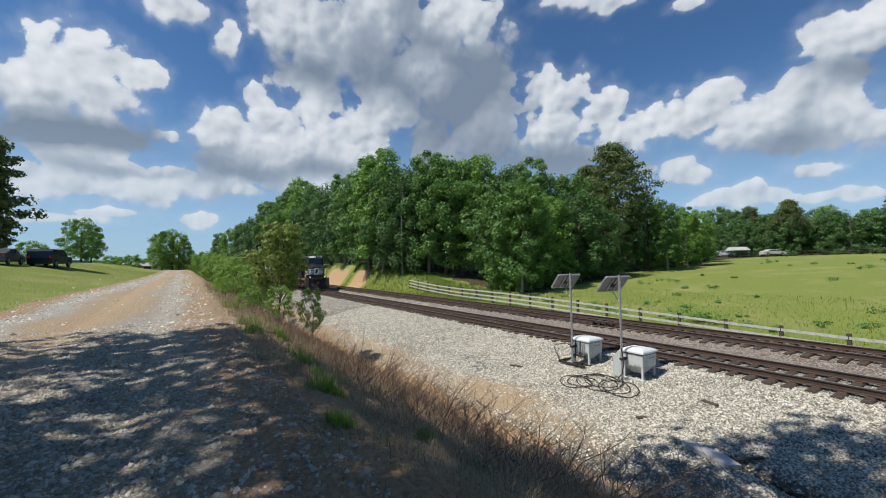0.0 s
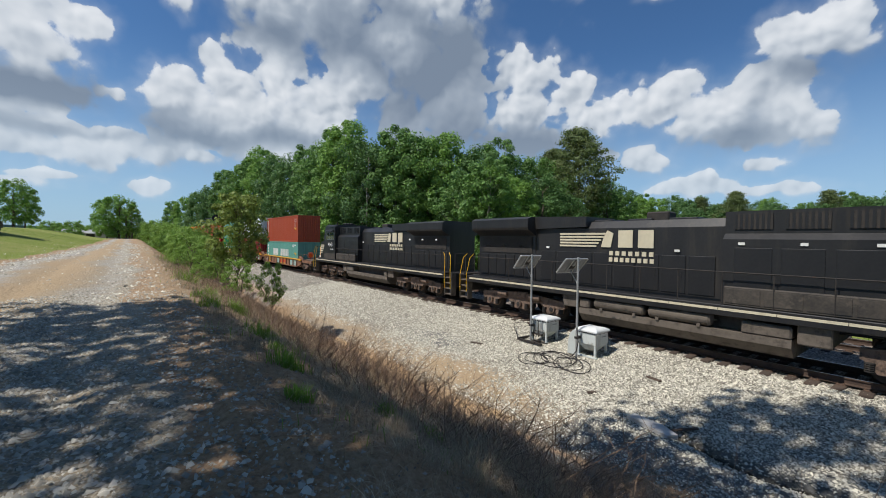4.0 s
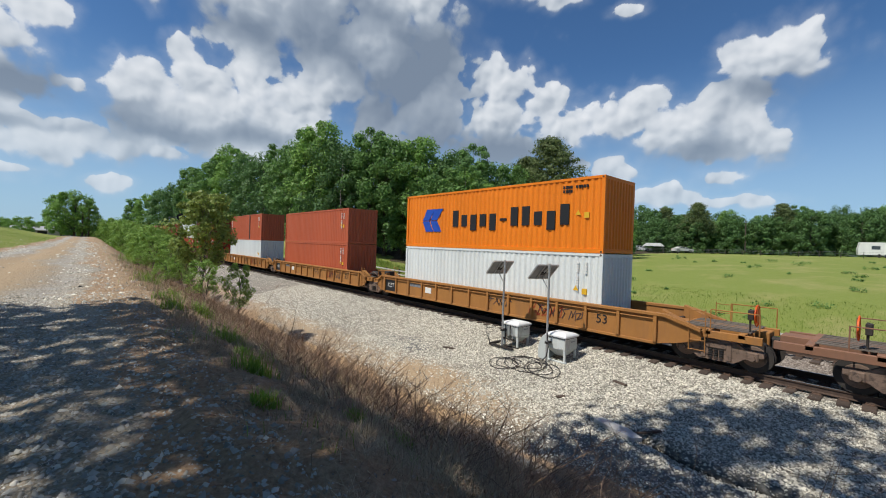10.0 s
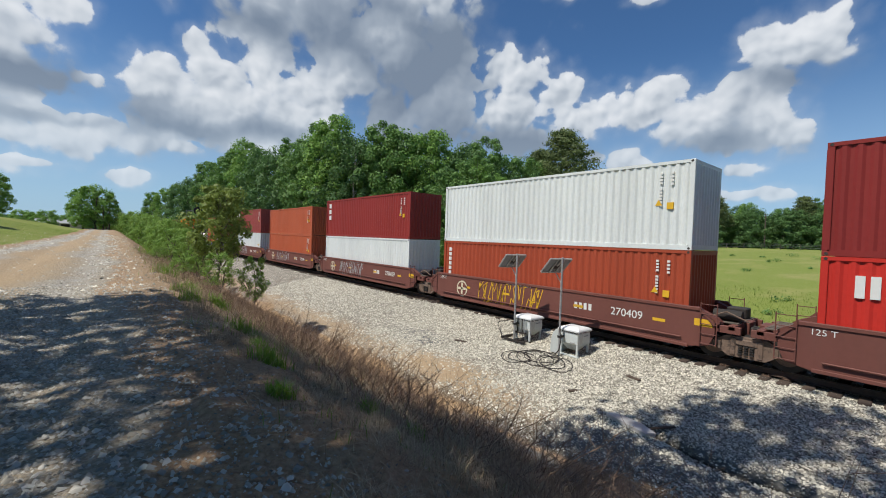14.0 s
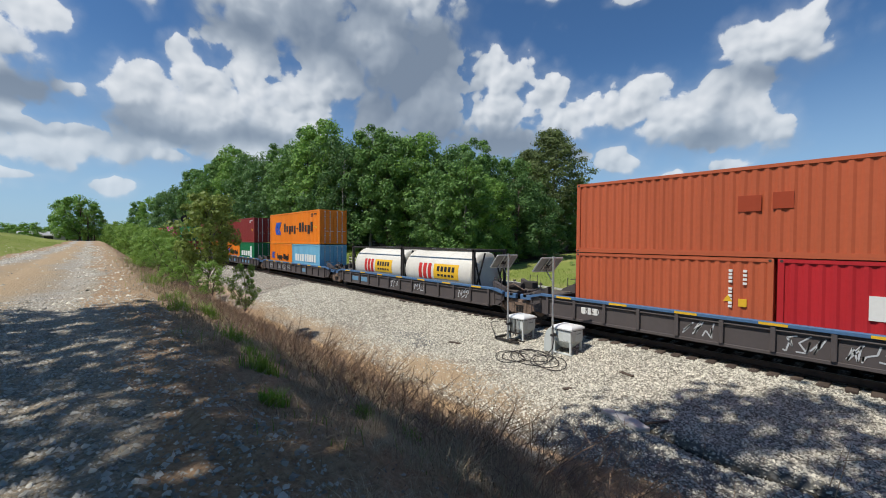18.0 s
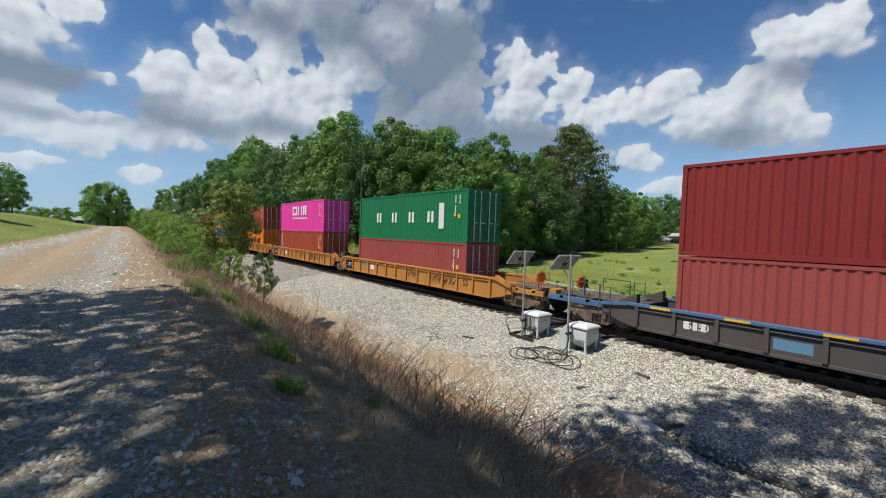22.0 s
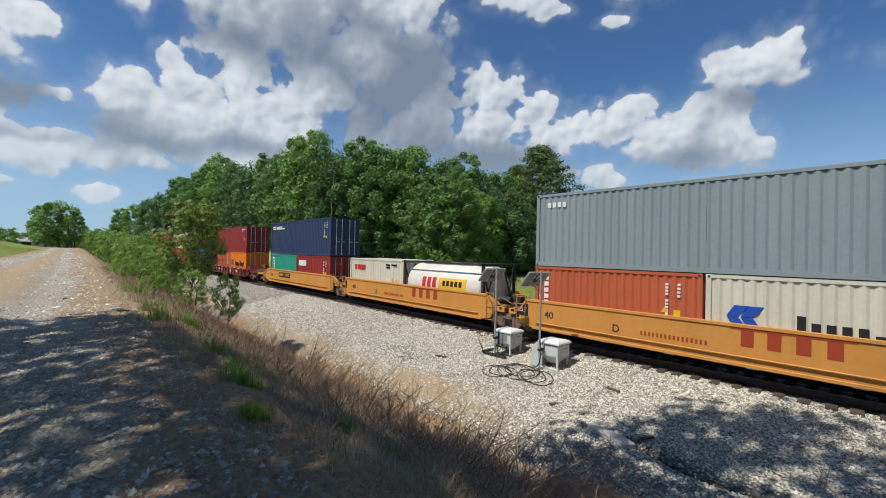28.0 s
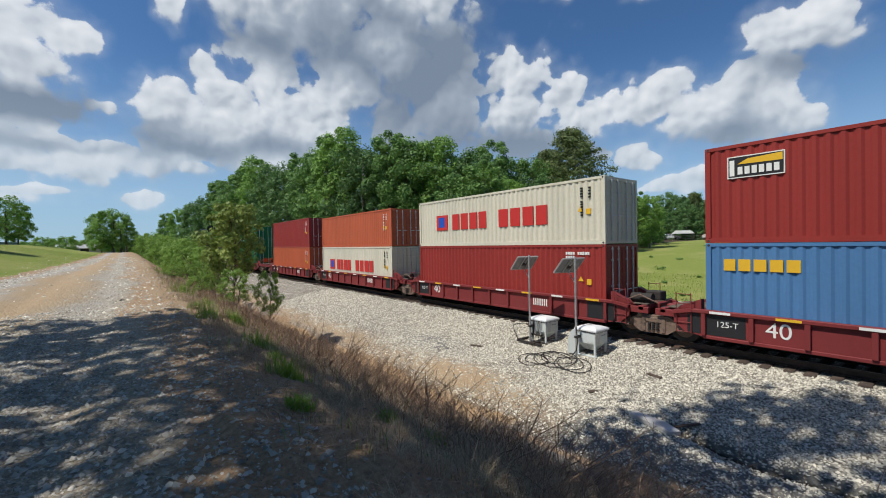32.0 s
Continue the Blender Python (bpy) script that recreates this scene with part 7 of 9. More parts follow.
    for x0, x1 in ((-2.9, -1.15), (-0.85, 0.9)):
        at = MB()
        at.tube((x0, -1.26, 1.08), (x1, -1.26, 1.08), 0.215, n=18, caps=False)
        for xa, q in ((x0, -1), (x1, 1)):
            at.tube((xa, -1.26, 1.08), (xa + q * 0.06, -1.26, 1.08), 0.215, 0.17, n=18, caps=False)
            at.tube((xa + q * 0.06, -1.26, 1.08), (xa + q * 0.10, -1.26, 1.08), 0.17, 0.06, n=18)
            at.tube((xa + q * 0.10, -1.26, 1.08), (xa + q * 0.20, -1.26, 1.08), 0.03, n=8)
            at.box(xa - q * 0.25 - 0.05, xa - q * 0.25 + 0.05, -1.46, -1.2, 0.83, 0.93)
        part("air_reservoir", at, GR, c, "grimy cylindrical air tank", smooth=False)
    bx = MB().box(3.0, 3.7, -1.4, 1.4, 0.75, 1.3, 0, 0.04).box(-4.4, -3.7, -1.4, 1.4, 0.8, 1.3, 0, 0.04)
    part("equipment_box", bx, GR, c)
    loco_truck(c, 6.6)
    loco_truck(c, -6.9)
    # ends: steps, pilot, coupler, rails
    for q in (1, -1):
        xe = 9.6 if q == 1 else -10.2
        for s in (-1, 1):
            sp = MB()
            lo, hi = min(xe, xe + q * 0.55), max(xe, xe + q * 0.55)
            for k in range(4):
                z = 0.42 + k * 0.30
                sp.box(lo, hi, s * 1.50 - 0.28 * (s > 0), s * 1.50 + 0.28 * (s < 0), z, z + 0.05)
            sp.box(lo - 0.03, lo, s * 1.52 - 0.34 * (s > 0), s * 1.52 + 0.34 * (s < 0), 0.35, 1.6)
            sp.box(hi, hi + 0.03, s * 1.52 - 0.34 * (s > 0), s * 1.52 + 0.34 * (s < 0), 0.35, 1.6)
            part("steps", sp, GR, c, "grimy boarding steps")
            hr = MB()
            for dx in (0.02, 0.53):
                x = xe + q * dx
                hr.path([(x, s * 1.55, 0.75), (x, s * 1.57, 1.6), (x - q * 0.12, s * 1.45, 2.50), (x - q * 0.34, s * 1.38, 2.72)], 0.017)
            part("handrail", hr, M["handrail_yellow"], c, "yellow step handrail")
        # headstock, and a ploughshare blade swept back from the coupler
        pl = MB().box(min(xe, xe + q * 0.22), max(xe, xe + q * 0.22), -1.18, 1.18, 0.80, 1.58, 0, 0.04)
        pl.box(min(xe, xe + q * 0.62), max(xe, xe + q * 0.62), -0.62, 0.62, 1.40, 1.58, 0, 0.04)
        if q == 1:
            for s in (-1, 1):
                i = len(pl.v)
                pl.v += [(xe + 0.30, s * 1.48, 0.98), (xe + 0.45, s * 0.12, 0.86), (xe + 1.02, s * 0.05, 0.14), (xe + 0.62, s * 1.50, 0.14),
                         (xe + 0.22, s * 1.48, 0.98), (xe + 0.37, s * 0.12, 0.86), (xe + 0.90, s * 0.05, 0.14), (xe + 0.50, s * 1.50, 0.14)]
                for f in ((0, 1, 2, 3), (7, 6, 5, 4), (0, 4, 5, 1), (1, 5, 6, 2), (2, 6, 7, 3), (3, 7, 4, 0)):
                    pl.f.append(tuple(i + k for k in (f if s > 0 else f[::-1])))
                    pl.m.append(0)
        part("pilot", pl, DK, c, "dark pilot plate")
        cp = MB()
        cp.box(min(xe, xe + q * 1.0), max(xe, xe + q * 1.0), -0.12, 0.12, 0.74, 0.98, 0, 0.02)
        cp.box(min(xe + q * 0.8, xe + q * 1.08), max(xe + q * 0.8, xe + q * 1.08), -0.18, 0.18, 0.66, 1.04, 0, 0.05)
        for y in (-0.8, -0.6, 0.6, 0.8):
            cp.path([(xe + q * 0.5, y, 1.15), (xe + q * 0.78, y, 0.75), (xe + q * 0.8, y * 0.8, 0.5)], 0.03)
        part("coupler", cp, DK, c, "dark coupler and hoses")
        for y0, y1 in ((-1.2, -0.55), (0.55, 1.2)):
            xr = xe + q * 0.5
            er = MB().path([(xr, y0, 1.55), (xr, y0, 2.65), (xr, y1, 2.65), (xr, y1, 1.55)], 0.022)
            er.tube((xr, y0, 2.12), (xr, y1, 2.12), 0.016, n=5)
            part("end_railing", er, DK, c)
        if q == 1:
            dl = MB()
            for y in (-0.95, 0.95):
                dl.tube((xe + 0.30, y, 1.72), (xe + 0.42, y, 1.72), 0.075, n=12)
            part("ditch_light", dl, M["lamp_glow"], c, "lit ditch light")
    for s in (-1, 1):
        hr = MB()
        for k in range(13):
            x = -9.8 + k * 1.23
            hr.tube((x, s * 1.48, 1.58), (x, s * 1.48, 2.58), 0.016, n=5)
        hr.tube((-9.8, s * 1.48, 2.58), (4.96, s * 1.48, 2.58), 0.018, n=5)
        part("side_railing", hr, DK, c, "dark walkway railing")
    rf = MB()
    for y in (-0.3, 0, 0.3):
        rf.tube((5.6, y, 4.72), (6.1 + 0.1 * abs(y), y, 4.72), 0.035, 0.075, n=8)
    rf.box(5.5, 5.7, -0.4, 0.4, 4.58, 4.70)
    rf.tube((6.6, 0.7, 4.6), (6.6, 0.7, 4.85), 0.05, n=8)
    rf.box(6.2, 6.6, -0.9, -0.6, 4.6, 4.72, 0, 0.04)
    part("horn", rf, DK, c, "roof horn and antennas")
    return rides(c, u, 0, turn)


locomotive(-65.45, "4380", "black diesel locomotive with white nose stripes leading the train")
locomotive(-87.75, "9657", "black diesel locomotive with faded cream nose stripes")
locomotive(-110.05, "4143", "dusty black diesel locomotive running cab end last", turn=180)


# ---- vegetation ----
BARK = mat("bark", (0.075, 0.058, 0.043), (0.155, 0.125, 0.095), scale=4, rough=0.95, bump=0.6, fine=25)
PALE_BARK = mat("pale_bark", (0.20, 0.18, 0.155), (0.34, 0.31, 0.27), scale=4, rough=0.95, bump=0.5, fine=25)
LEAF = {
    "oak": leaf("oak_leaf", (0.062, 0.134, 0.038), (0.22, 0.385, 0.095)),
    "light": leaf("light_leaf", (0.10, 0.20, 0.040), (0.30, 0.49, 0.105)),
    "dark": leaf("dark_leaf", (0.046, 0.104, 0.038), (0.165, 0.295, 0.085)),
    "pine": leaf("pine_needles", (0.070, 0.104, 0.037), (0.200, 0.248, 0.084)),
    "bush": leaf("bush_leaf", (0.12, 0.22, 0.038), (0.33, 0.50, 0.10)),
    "sapling": leaf("sapling_leaf", (0.10, 0.145, 0.030), (0.36, 0.44, 0.095)),
}


def leaf_mesh(name, centres, radii, per, size, mt, seed, flat=1.0, droop=0.0, fine=False):
    """Leaf sprays: bent pairs of small quads filling clumps; centres and radii are arrays."""
    rng = np.random.default_rng(seed)
    n = len(centres) * per
    c = np.repeat(centres, per, axis=0)
    r = np.repeat(radii, per)
    d = rng.normal(size=(n, 3))
    d /= np.linalg.norm(d, axis=1)[:, None]
    rad = r * rng.random(n) ** 0.30
    p = c + d * rad[:, None] * np.array([1, 1, flat])
    p[:, 2] -= droop * rad
    # leaf frame: faces mostly outward and up
    nrm = d * 1.0 + rng.normal(size=(n, 3)) * 0.38 + np.array([0, 0, 0.30])
    nrm /= np.linalg.norm(nrm, axis=1)[:, None]
    t = np.cross(nrm, rng.normal(size=(n, 3)))
    t /= np.linalg.norm(t, axis=1)[:, None]
    b = np.cross(nrm, t)
    s = size * rng.uniform(0.6, 1.35, n)[:, None]
    w = s * rng.uniform(0.45, 0.8, n)[:, None]
    if fine:
        v = np.stack([p - t * s - b * w * 0.8, p + t * s * 0.9 - b * w * 0.3 + nrm * s * 0.15, p + b * w * 1.3], 1).reshape(-1, 3)
        return bulk(name, v, np.arange(n * 3).reshape(-1, 3), mt)
    v = np.stack([p - t * s, p - b * w + nrm * s * 0.12, p + t * s, p + b * w + nrm * s * 0.12], 1).reshape(-1, 3)
    f = np.arange(n * 4).reshape(-1, 4)
    return bulk(name, v, f, mt)


def limb(mb, p0, p1, r0, r1, rng, n=6, bend=0.12, segs=3):
    p0, p1 = Vector(p0), Vector(p1)
    ln = (p1 - p0).length
    last, rl = p0, r0
    for k in range(1, segs + 1):
        q = p0.lerp(p1, k / segs)
        if k < segs:
            q += Vector((rng.uniform(-1, 1), rng.uniform(-1, 1), rng.uniform(-0.4, 0.6))) * bend * ln / segs
        r = r0 + (r1 - r0) * k / segs
        mb.tube(last, q, rl, r, n=n, caps=False)
        last, rl = q, r


def broadleaf(seed, h, spread, trunk, kind="oak", base=0.25, clumps=70, per=60, size=0.24, bark=BARK, name="tree", label="", category="tree"):
    """A tree: tapered trunk with limbs, and a crown of leaf clumps with gaps."""
    rng = random.Random(seed)
    t = thing(name, label, category)
    mb = MB()
    top = Vector((rng.uniform(-0.5, 0.5), rng.uniform(-0.5, 0.5), h * 0.86))
    limb(mb, (0, 0, -0.4), (top.x * 0.4, top.y * 0.4, h * 0.45), trunk, trunk * 0.62, rng, n=9, bend=0.08, segs=4)
    limb(mb, (top.x * 0.4, top.y * 0.4, h * 0.45), top, trunk * 0.62, trunk * 0.12, rng, n=7, bend=0.12, segs=4)
    cs, rs = [], []
    for k in range(clumps):
        f = base + (1 - base) * (k + rng.random()) / clumps
        g = (f - base) / (1 - base)
        prof = math.sqrt(max(0.05, 1 - ((g - 0.42) / 0.66) ** 2))
        a = k * 2.399 + rng.uniform(-0.5, 0.5)
        rr = spread * prof * math.sqrt(rng.uniform(0.25, 1.0)) * rng.uniform(0.75, 1.15)
        p = Vector((rr * math.cos(a), rr * math.sin(a), h * f * rng.uniform(0.95, 1.02)))
        cs.append(p)
        rs.append(spread * rng.uniform(0.15, 0.34))
        if k % 3 == 0:
            z0 = max(h * 0.18, p.z - rr * 0.8 - 0.5)
            stem = Vector((top.x * 0.4 * min(1, z0 / (h * 0.45)), top.y * 0.4 * min(1, z0 / (h * 0.45)), min(z0, h * 0.8)))
            limb(mb, stem, p, trunk * 0.28 * (1 - 0.6 * g), 0.02, rng, n=5)
    part("trunk", mb, bark, t, "tapered trunk with limbs", smooth=True)
    part("crown", leaf_mesh("crown", np.array([tuple(p) for p in cs]), np.array(rs), per, size, LEAF[kind], seed, flat=0.8, fine=per >= 90), None, t, "uneven leafy crown")
    return t


def pine(seed, h, spread, trunk, label, name="pine_tree", bare=0.3, per=80, round_top=False):
    rng = random.Random(seed)
    t = thing(name, label, "tree")
    mb = MB()
    limb(mb, (0, 0, -0.4), (0.3, 0.2, h * 0.97), trunk, 0.05, rng, n=9, bend=0.03, segs=6)
    cs, rs = [], []
    n = 92 if round_top else 60
    for k in range(n):
        f = bare + (0.98 - bare) * k / (n - 1)
        g = (f - bare) / (1 - bare)
        a = k * 2.399
        taper = (0.55 + 0.45 * math.sin(math.pi * min(1, g * 1.25))) * math.sqrt(max(0.10, 1 - g ** 4)) if round_top else 1.0 - 0.75 * g ** 1.6
        rr = spread * taper * rng.uniform(0.55, 1.1) * (0.6 + 0.4 * min(1, g * 4))
        p = Vector((rr * math.cos(a), rr * math.sin(a), h * f + rr * 0.10))
        limb(mb, (0.2 * f, 0.1 * f, h * f - 0.15 * rr), p, trunk * 0.22 * (1 - 0.6 * g), 0.015, rng, n=5)
        for j in range(3):
            q = Vector((0.2 * f, 0.1 * f, h * f)).lerp(p, 0.5 + 0.25 * j) + Vector((rng.uniform(-0.4, 0.4), rng.uniform(-0.4, 0.4), 0.15))
            cs.append(q)
            rs.append(rng.uniform(0.8, 1.5) if round_top else rng.uniform(0.6, 1.15))
    part("trunk", mb, BARK, t, "straight trunk with bare lower limbs", smooth=True)
    part("crown", leaf_mesh("crown", np.array([tuple(p) for p in cs]), np.array(rs), per, 0.16, LEAF["pine"], seed, flat=0.55), None, t, "layered needle boughs")
    return t


def at_ground(ob, x, y, turn=0.0, s=1.0, sink=0.0, sz=None):
    ob.matrix_basis = pose(x, y, float(height(x, y)) - sink, 0, 0, turn)
    ob.scale = (s, s, sz or s)
    return ob


def again(ob, x, y, turn, s, sz=None, label=None):
    ob2 = copy_thing(ob, pose(x, y, float(height(x, y)), 0, 0, turn))
    ob2.scale = (s, s, sz or s)
    if label:
        ob2["label"] = label
    return ob2


def polar(az, r):
    return -r * math.sin(radians(az)), r * math.cos(radians(az))


def woods():
    rng = random.Random(5)
    lab = "tall broadleaf tree in full summer leaf at the wood's edge"
    protos = [
        broadleaf(101, 17.0, 4.6, 0.30, "oak", 0.10, 84, 140, 0.20, label=lab),
        broadleaf(102, 18.0, 4.2, 0.28, "light", 0.12, 84, 140, 0.20, PALE_BARK, label="tall light green tree with a pale trunk"),
        broadleaf(103, 16.0, 5.0, 0.32, "dark", 0.08, 84, 140, 0.20, label="dense dark green tree in the wood"),
        broadleaf(104, 18.5, 3.8, 0.26, "oak", 0.14, 84, 140, 0.20, PALE_BARK, label=lab),
    ]
    under = broadleaf(105, 6.5, 3.2, 0.10, "light", 0.04, 64, 110, 0.15, label="young leafy tree below the wood's edge")
    used = set()

    def put(k, x, y, s, sz=None):
        turn = rng.uniform(0, 360)
        if k not in used:
            used.add(k)
            at_ground(protos[k], x, y, turn, s, sz=sz)
        else:
            again(protos[k], x, y, turn, s, sz)

    # crest of the tree tops by bearing: (bearing, elevation, distance of the row)
    crest = [(24.6, 4.6, 84), (26.5, 6.0, 80), (28.5, 7.6, 76), (31, 9.0, 72), (36.5, 10.6, 64), (39.5, 12.0, 60), (42.5, 12.4, 58), (45.0, 13.4, 55), (47.2, 13.8, 53), (49.8, 13.4, 54), (52.2, 14.4, 55),
             (54.6, 15.0, 56), (57.0, 15.5, 57), (59.3, 14.8, 58), (61.6, 14.0, 60), (63.6, 14.9, 62), (65.6, 15.4, 64), (67.4, 14.0, 68), (69.0, 12.6, 74), (70.8, 11.8, 82), (72.6, 11.6, 92), (74.4, 11.4, 104), (76.2, 11.2, 118),
             (77.8, 10.2, 132), (79.2, 9.2, 146), (80.6, 8.0, 160), (82.0, 6.8, 175), (83.4, 5.6, 190), (84.8, 4.6, 210), (86.0, 3.6, 235)]
    for k, (az, el, r) in enumerate(crest):
        x, y = polar(az, r)
        ztop = EYE_Z + r * math.tan(radians(el))
        s = (ztop - float(height(x, y))) / 18.2
        p = (k * 7 + k // 3) % 4
        put(p, x, y, min(max(s, 0.55), 1.5) if s < 1.5 else 1.35, s)
        # a lower tree in front and another behind
        if az < 80:
            fx, fy = polar(az + rng.uniform(-0.9, 0.9), r * rng.uniform(0.80, 0.88))
            if fy > 28.5:
                zt = EYE_Z + math.hypot(fx, fy) * math.tan(radians(el * rng.uniform(0.62, 0.80)))
                sf = max(0.45, (zt - float(height(fx, fy))) / 17.2)
                put((p + 1 + k % 2) % 4, fx, fy, sf * 1.15, sf)
        if k % 2 == 0:
            bx, by = polar(az + 1.2, r * 1.12)
            put((p + 2) % 4, bx, by, max(0.6, s * 0.95), s * 0.98)
    # understorey along the edge
    first = True
    for az, r, s in ((34, 62, 0.7), (41, 50, 0.8), (43.6, 47, 0.6), (50, 44, 0.75), (52.5, 45, 0.55), (55, 46, 1.05), (57.5, 47, 0.7), (60, 49, 0.65), (63, 52, 0.6), (66, 55, 0.75), (69.5, 62, 0.8), (72.5, 74, 0.8), (28.5, 70, 0.7),
                      (39, 54, 0.6), (45.5, 46, 0.7), (47.5, 45, 0.55), (48.8, 47, 0.8), (53.8, 48, 0.7), (56.2, 45, 0.55), (58.8, 48, 0.85), (61.5, 50, 0.7), (64.5, 53, 0.8), (67.8, 58, 0.7), (31, 66, 0.6), (26, 74, 0.6), (71, 68, 0.9)):
        x, y = polar(az, r)
        if y < 28.5:
            continue
        if first:
            at_ground(under, x, y, 20, s * 0.8)
            first = False
        else:
            again(under, x, y, rng.uniform(0, 360), s * 0.8)
    big = pine(201, 18.0, 6.0, 0.36, "tall spreading pine at the edge of the pasture", bare=0.20, round_top=True)
    x, y = polar(34.3, 62)
    at_ground(big, x, y, 30, 0.98)
    x, y = polar(37.6, 68)
    again(big, x, y, 170, 0.86)
    # bare grey snag
    dead = thing("dead_tree", "bare grey dead tree among the green crowns", "tree")
    mb = MB()
    r2 = random.Random(9)
    limb(mb, (0, 0, 0), (0.4, 0, 16.5), 0.15, 0.03, r2, n=7, bend=0.10, segs=6)
    for k in range(12):
        z = 9 + k * 0.6
        a = k * 2.4
        limb(mb, (0.2, 0, z), (0.2 + 1.2 * math.cos(a), 1.2 * math.sin(a), z + 1.2), 0.05, 0.015, r2, n=5)
    part("trunk", mb, PALE_BARK, dead)
    x, y = polar(63.0, 58)
    at_ground(dead, x, y, 0, 0.80)
    # far line of trees across the pasture
    full = broadleaf(106, 11.5, 4.4, 0.2, "dark", 0.03, 90, 110, 0.24, label="full leafy tree in the far line beyond the pasture")
    fd = broadleaf(107, 11.0, 4.8, 0.2, "dark", 0.03, 90, 110, 0.24, label="dense dark tree in the far line beyond the pasture")
    for q, az in enumerate(np.arange(-16, 31.0, 0.95)):
        r = 146 + 14 * math.sin(az * 1.7) - 0.4 * az if az < 24.5 else 92
        x, y = polar(az, r)
        src = (full, fd)[(q * 5 // 3) % 2]
        s = rng.uniform(0.76, 1.0) * (1.0 if az < 24.5 else 0.62)
        if q < 2:
            at_ground((full, fd)[q], x, y, 0, s)
        else:
            again(src, x, y, rng.uniform(0, 360), s, s * rng.uniform(0.9, 1.12))
    k = 0
    for az in np.arange(-14, 25.5, 3.1):
        r = 160 + 12 * math.sin(az * 1.3) - 0.5 * az
        x, y = polar(az, r)
        put(k % 4, x, y, 0.80 * rng.uniform(0.85, 1.1), 0.80 * rng.uniform(0.85, 1.08))
        if k % 2:
            x, y = polar(az + 0.8, r * 1.1)
            put((k + 1) % 4, x, y, 0.9, 0.8)
        k += 1
    for az, r, s in ((20.3, 138, 0.72), (16.8, 128, 0.74), (9.0, 135, 0.72)):
        x, y = polar(az, r)
        again(big, x, y, az * 40, s)


woods()


def roadside():
    rng = random.Random(8)
    # leafy saplings and shrubs on the bank
    sap = broadleaf(301, 4.9, 1.35, 0.05, "sapling", 0.38, 74, 100, 0.075, name="sapling", label="leafy roadside sapling on the dry bank")
    at_ground(sap, -20.9, 3.95, 10, 1.0)
    sm = broadleaf(302, 2.6, 0.80, 0.03, "bush", 0.30, 34, 120, 0.042, name="shrub", label="small bright green shrub on the bank", category="shrub")
    at_ground(sm, -20.4, 5.4, 0, 0.78, sz=1.05)
    for x, y, s, z in ((-18.7, 3.6, 0.85, 0.72), (-20.8, 2.6, 0.6, 0.34), (-25.5, 3.9, 0.9, 0.8), (-27.0, 2.2, 0.5, 0.3), (-30.0, 4.0, 1.1, 1.0), (-34.0, 3.4, 1.2, 1.0)):
        again(sm, x, y, rng.uniform(0, 360), s, z)
    hedge = broadleaf(303, 6.0, 2.6, 0.09, "bush", 0.05, 64, 120, 0.11, name="hedge_tree", label="dense bushy tree in the roadside thicket")
    first = True
    for x, y, s in ((-37, 4.8, 0.58), (-41, 4.2, 0.64), (-46, 5.0, 0.68), (-51, 4.6, 0.70), (-56, 5.6, 0.62), (-62, 5.0, 0.66), (-66, 4.6, 0.78), (-73, 4.2, 0.80), (-82, 4.6, 0.88), (-92, 3.6, 0.85), (-104, 4.8, 0.95), (-118, 3.8, 0.95), (-135, 5, 1.05), (-155, 4.5, 1.1),
                    (-50, 7.4, 0.42), (-60, 7.6, 0.6), (-76, 7.5, 0.72), (-95, 8, 0.9), (-120, 8.5, 1.1)):
        if first:
            at_ground(hedge, x, y, 0, s)
            first = False
        else:
            again(hedge, x, y, rng.uniform(0, 360), s * rng.uniform(0.9, 1.1), s)
    # trees round the far end of the road and on the lawn
    lone = broadleaf(304, 9.0, 3.2, 0.2, "light", 0.14, 64, 120, 0.16, label="round leafy tree standing on the lawn")
    x, y = polar(98.9, 100)
    at_ground(lone, x, y, 0, 0.98, sz=0.86)
    for az, r, s, z in ((90.9, 118, 1.2, 1.08), (91.9, 121, 1.0, 1.05), (90.0, 126, 0.9, 0.92), (98.1, 106, 0.7, 0.7), (94.6, 190, 1.2, 0.85), (96.2, 210, 1.5, 0.95), (93.6, 240, 1.7, 1.1), (95.4, 230, 1.5, 1.0), (97.3, 220, 1.5, 0.85), (102.6, 150, 1.2, 0.85), (92.6, 215, 1.3, 0.9)):
        x, y = polar(az, r)
        again(lone, x, y, rng.uniform(0, 360), s, z)
    con = pine(305, 11.5, 3.4, 0.22, "dark conifer by the parked cars", bare=0.06)
    x, y = polar(105.9, 62)
    at_ground(con, x, y, 0, 1.15)
    # shade trees behind the camera
    shade_tree = broadleaf(306, 21.0, 5.0, 0.34, "oak", 0.46, 76, 72, 0.215, label="spreading roadside tree that shades the road")
    spots = SHADE_SPOTS
    for k, (x, y, s) in enumerate(spots):
        if k == 0:
            at_ground(shade_tree, x, y, 0, s)
        else:
            again(shade_tree, x, y, rng.uniform(0, 360), s)


# trunks of the trees beside the road that shade the foreground
SHADE_SPOTS = [(-10.6, -9.6, 0.80), (-4.6, -9.0, 0.85), (-3.6, -3.6, 1.08), (2.6, -4.6, 1.1), (8.5, -5.5, 1.05), (1.0, -10.0, 0.9)]
roadside()


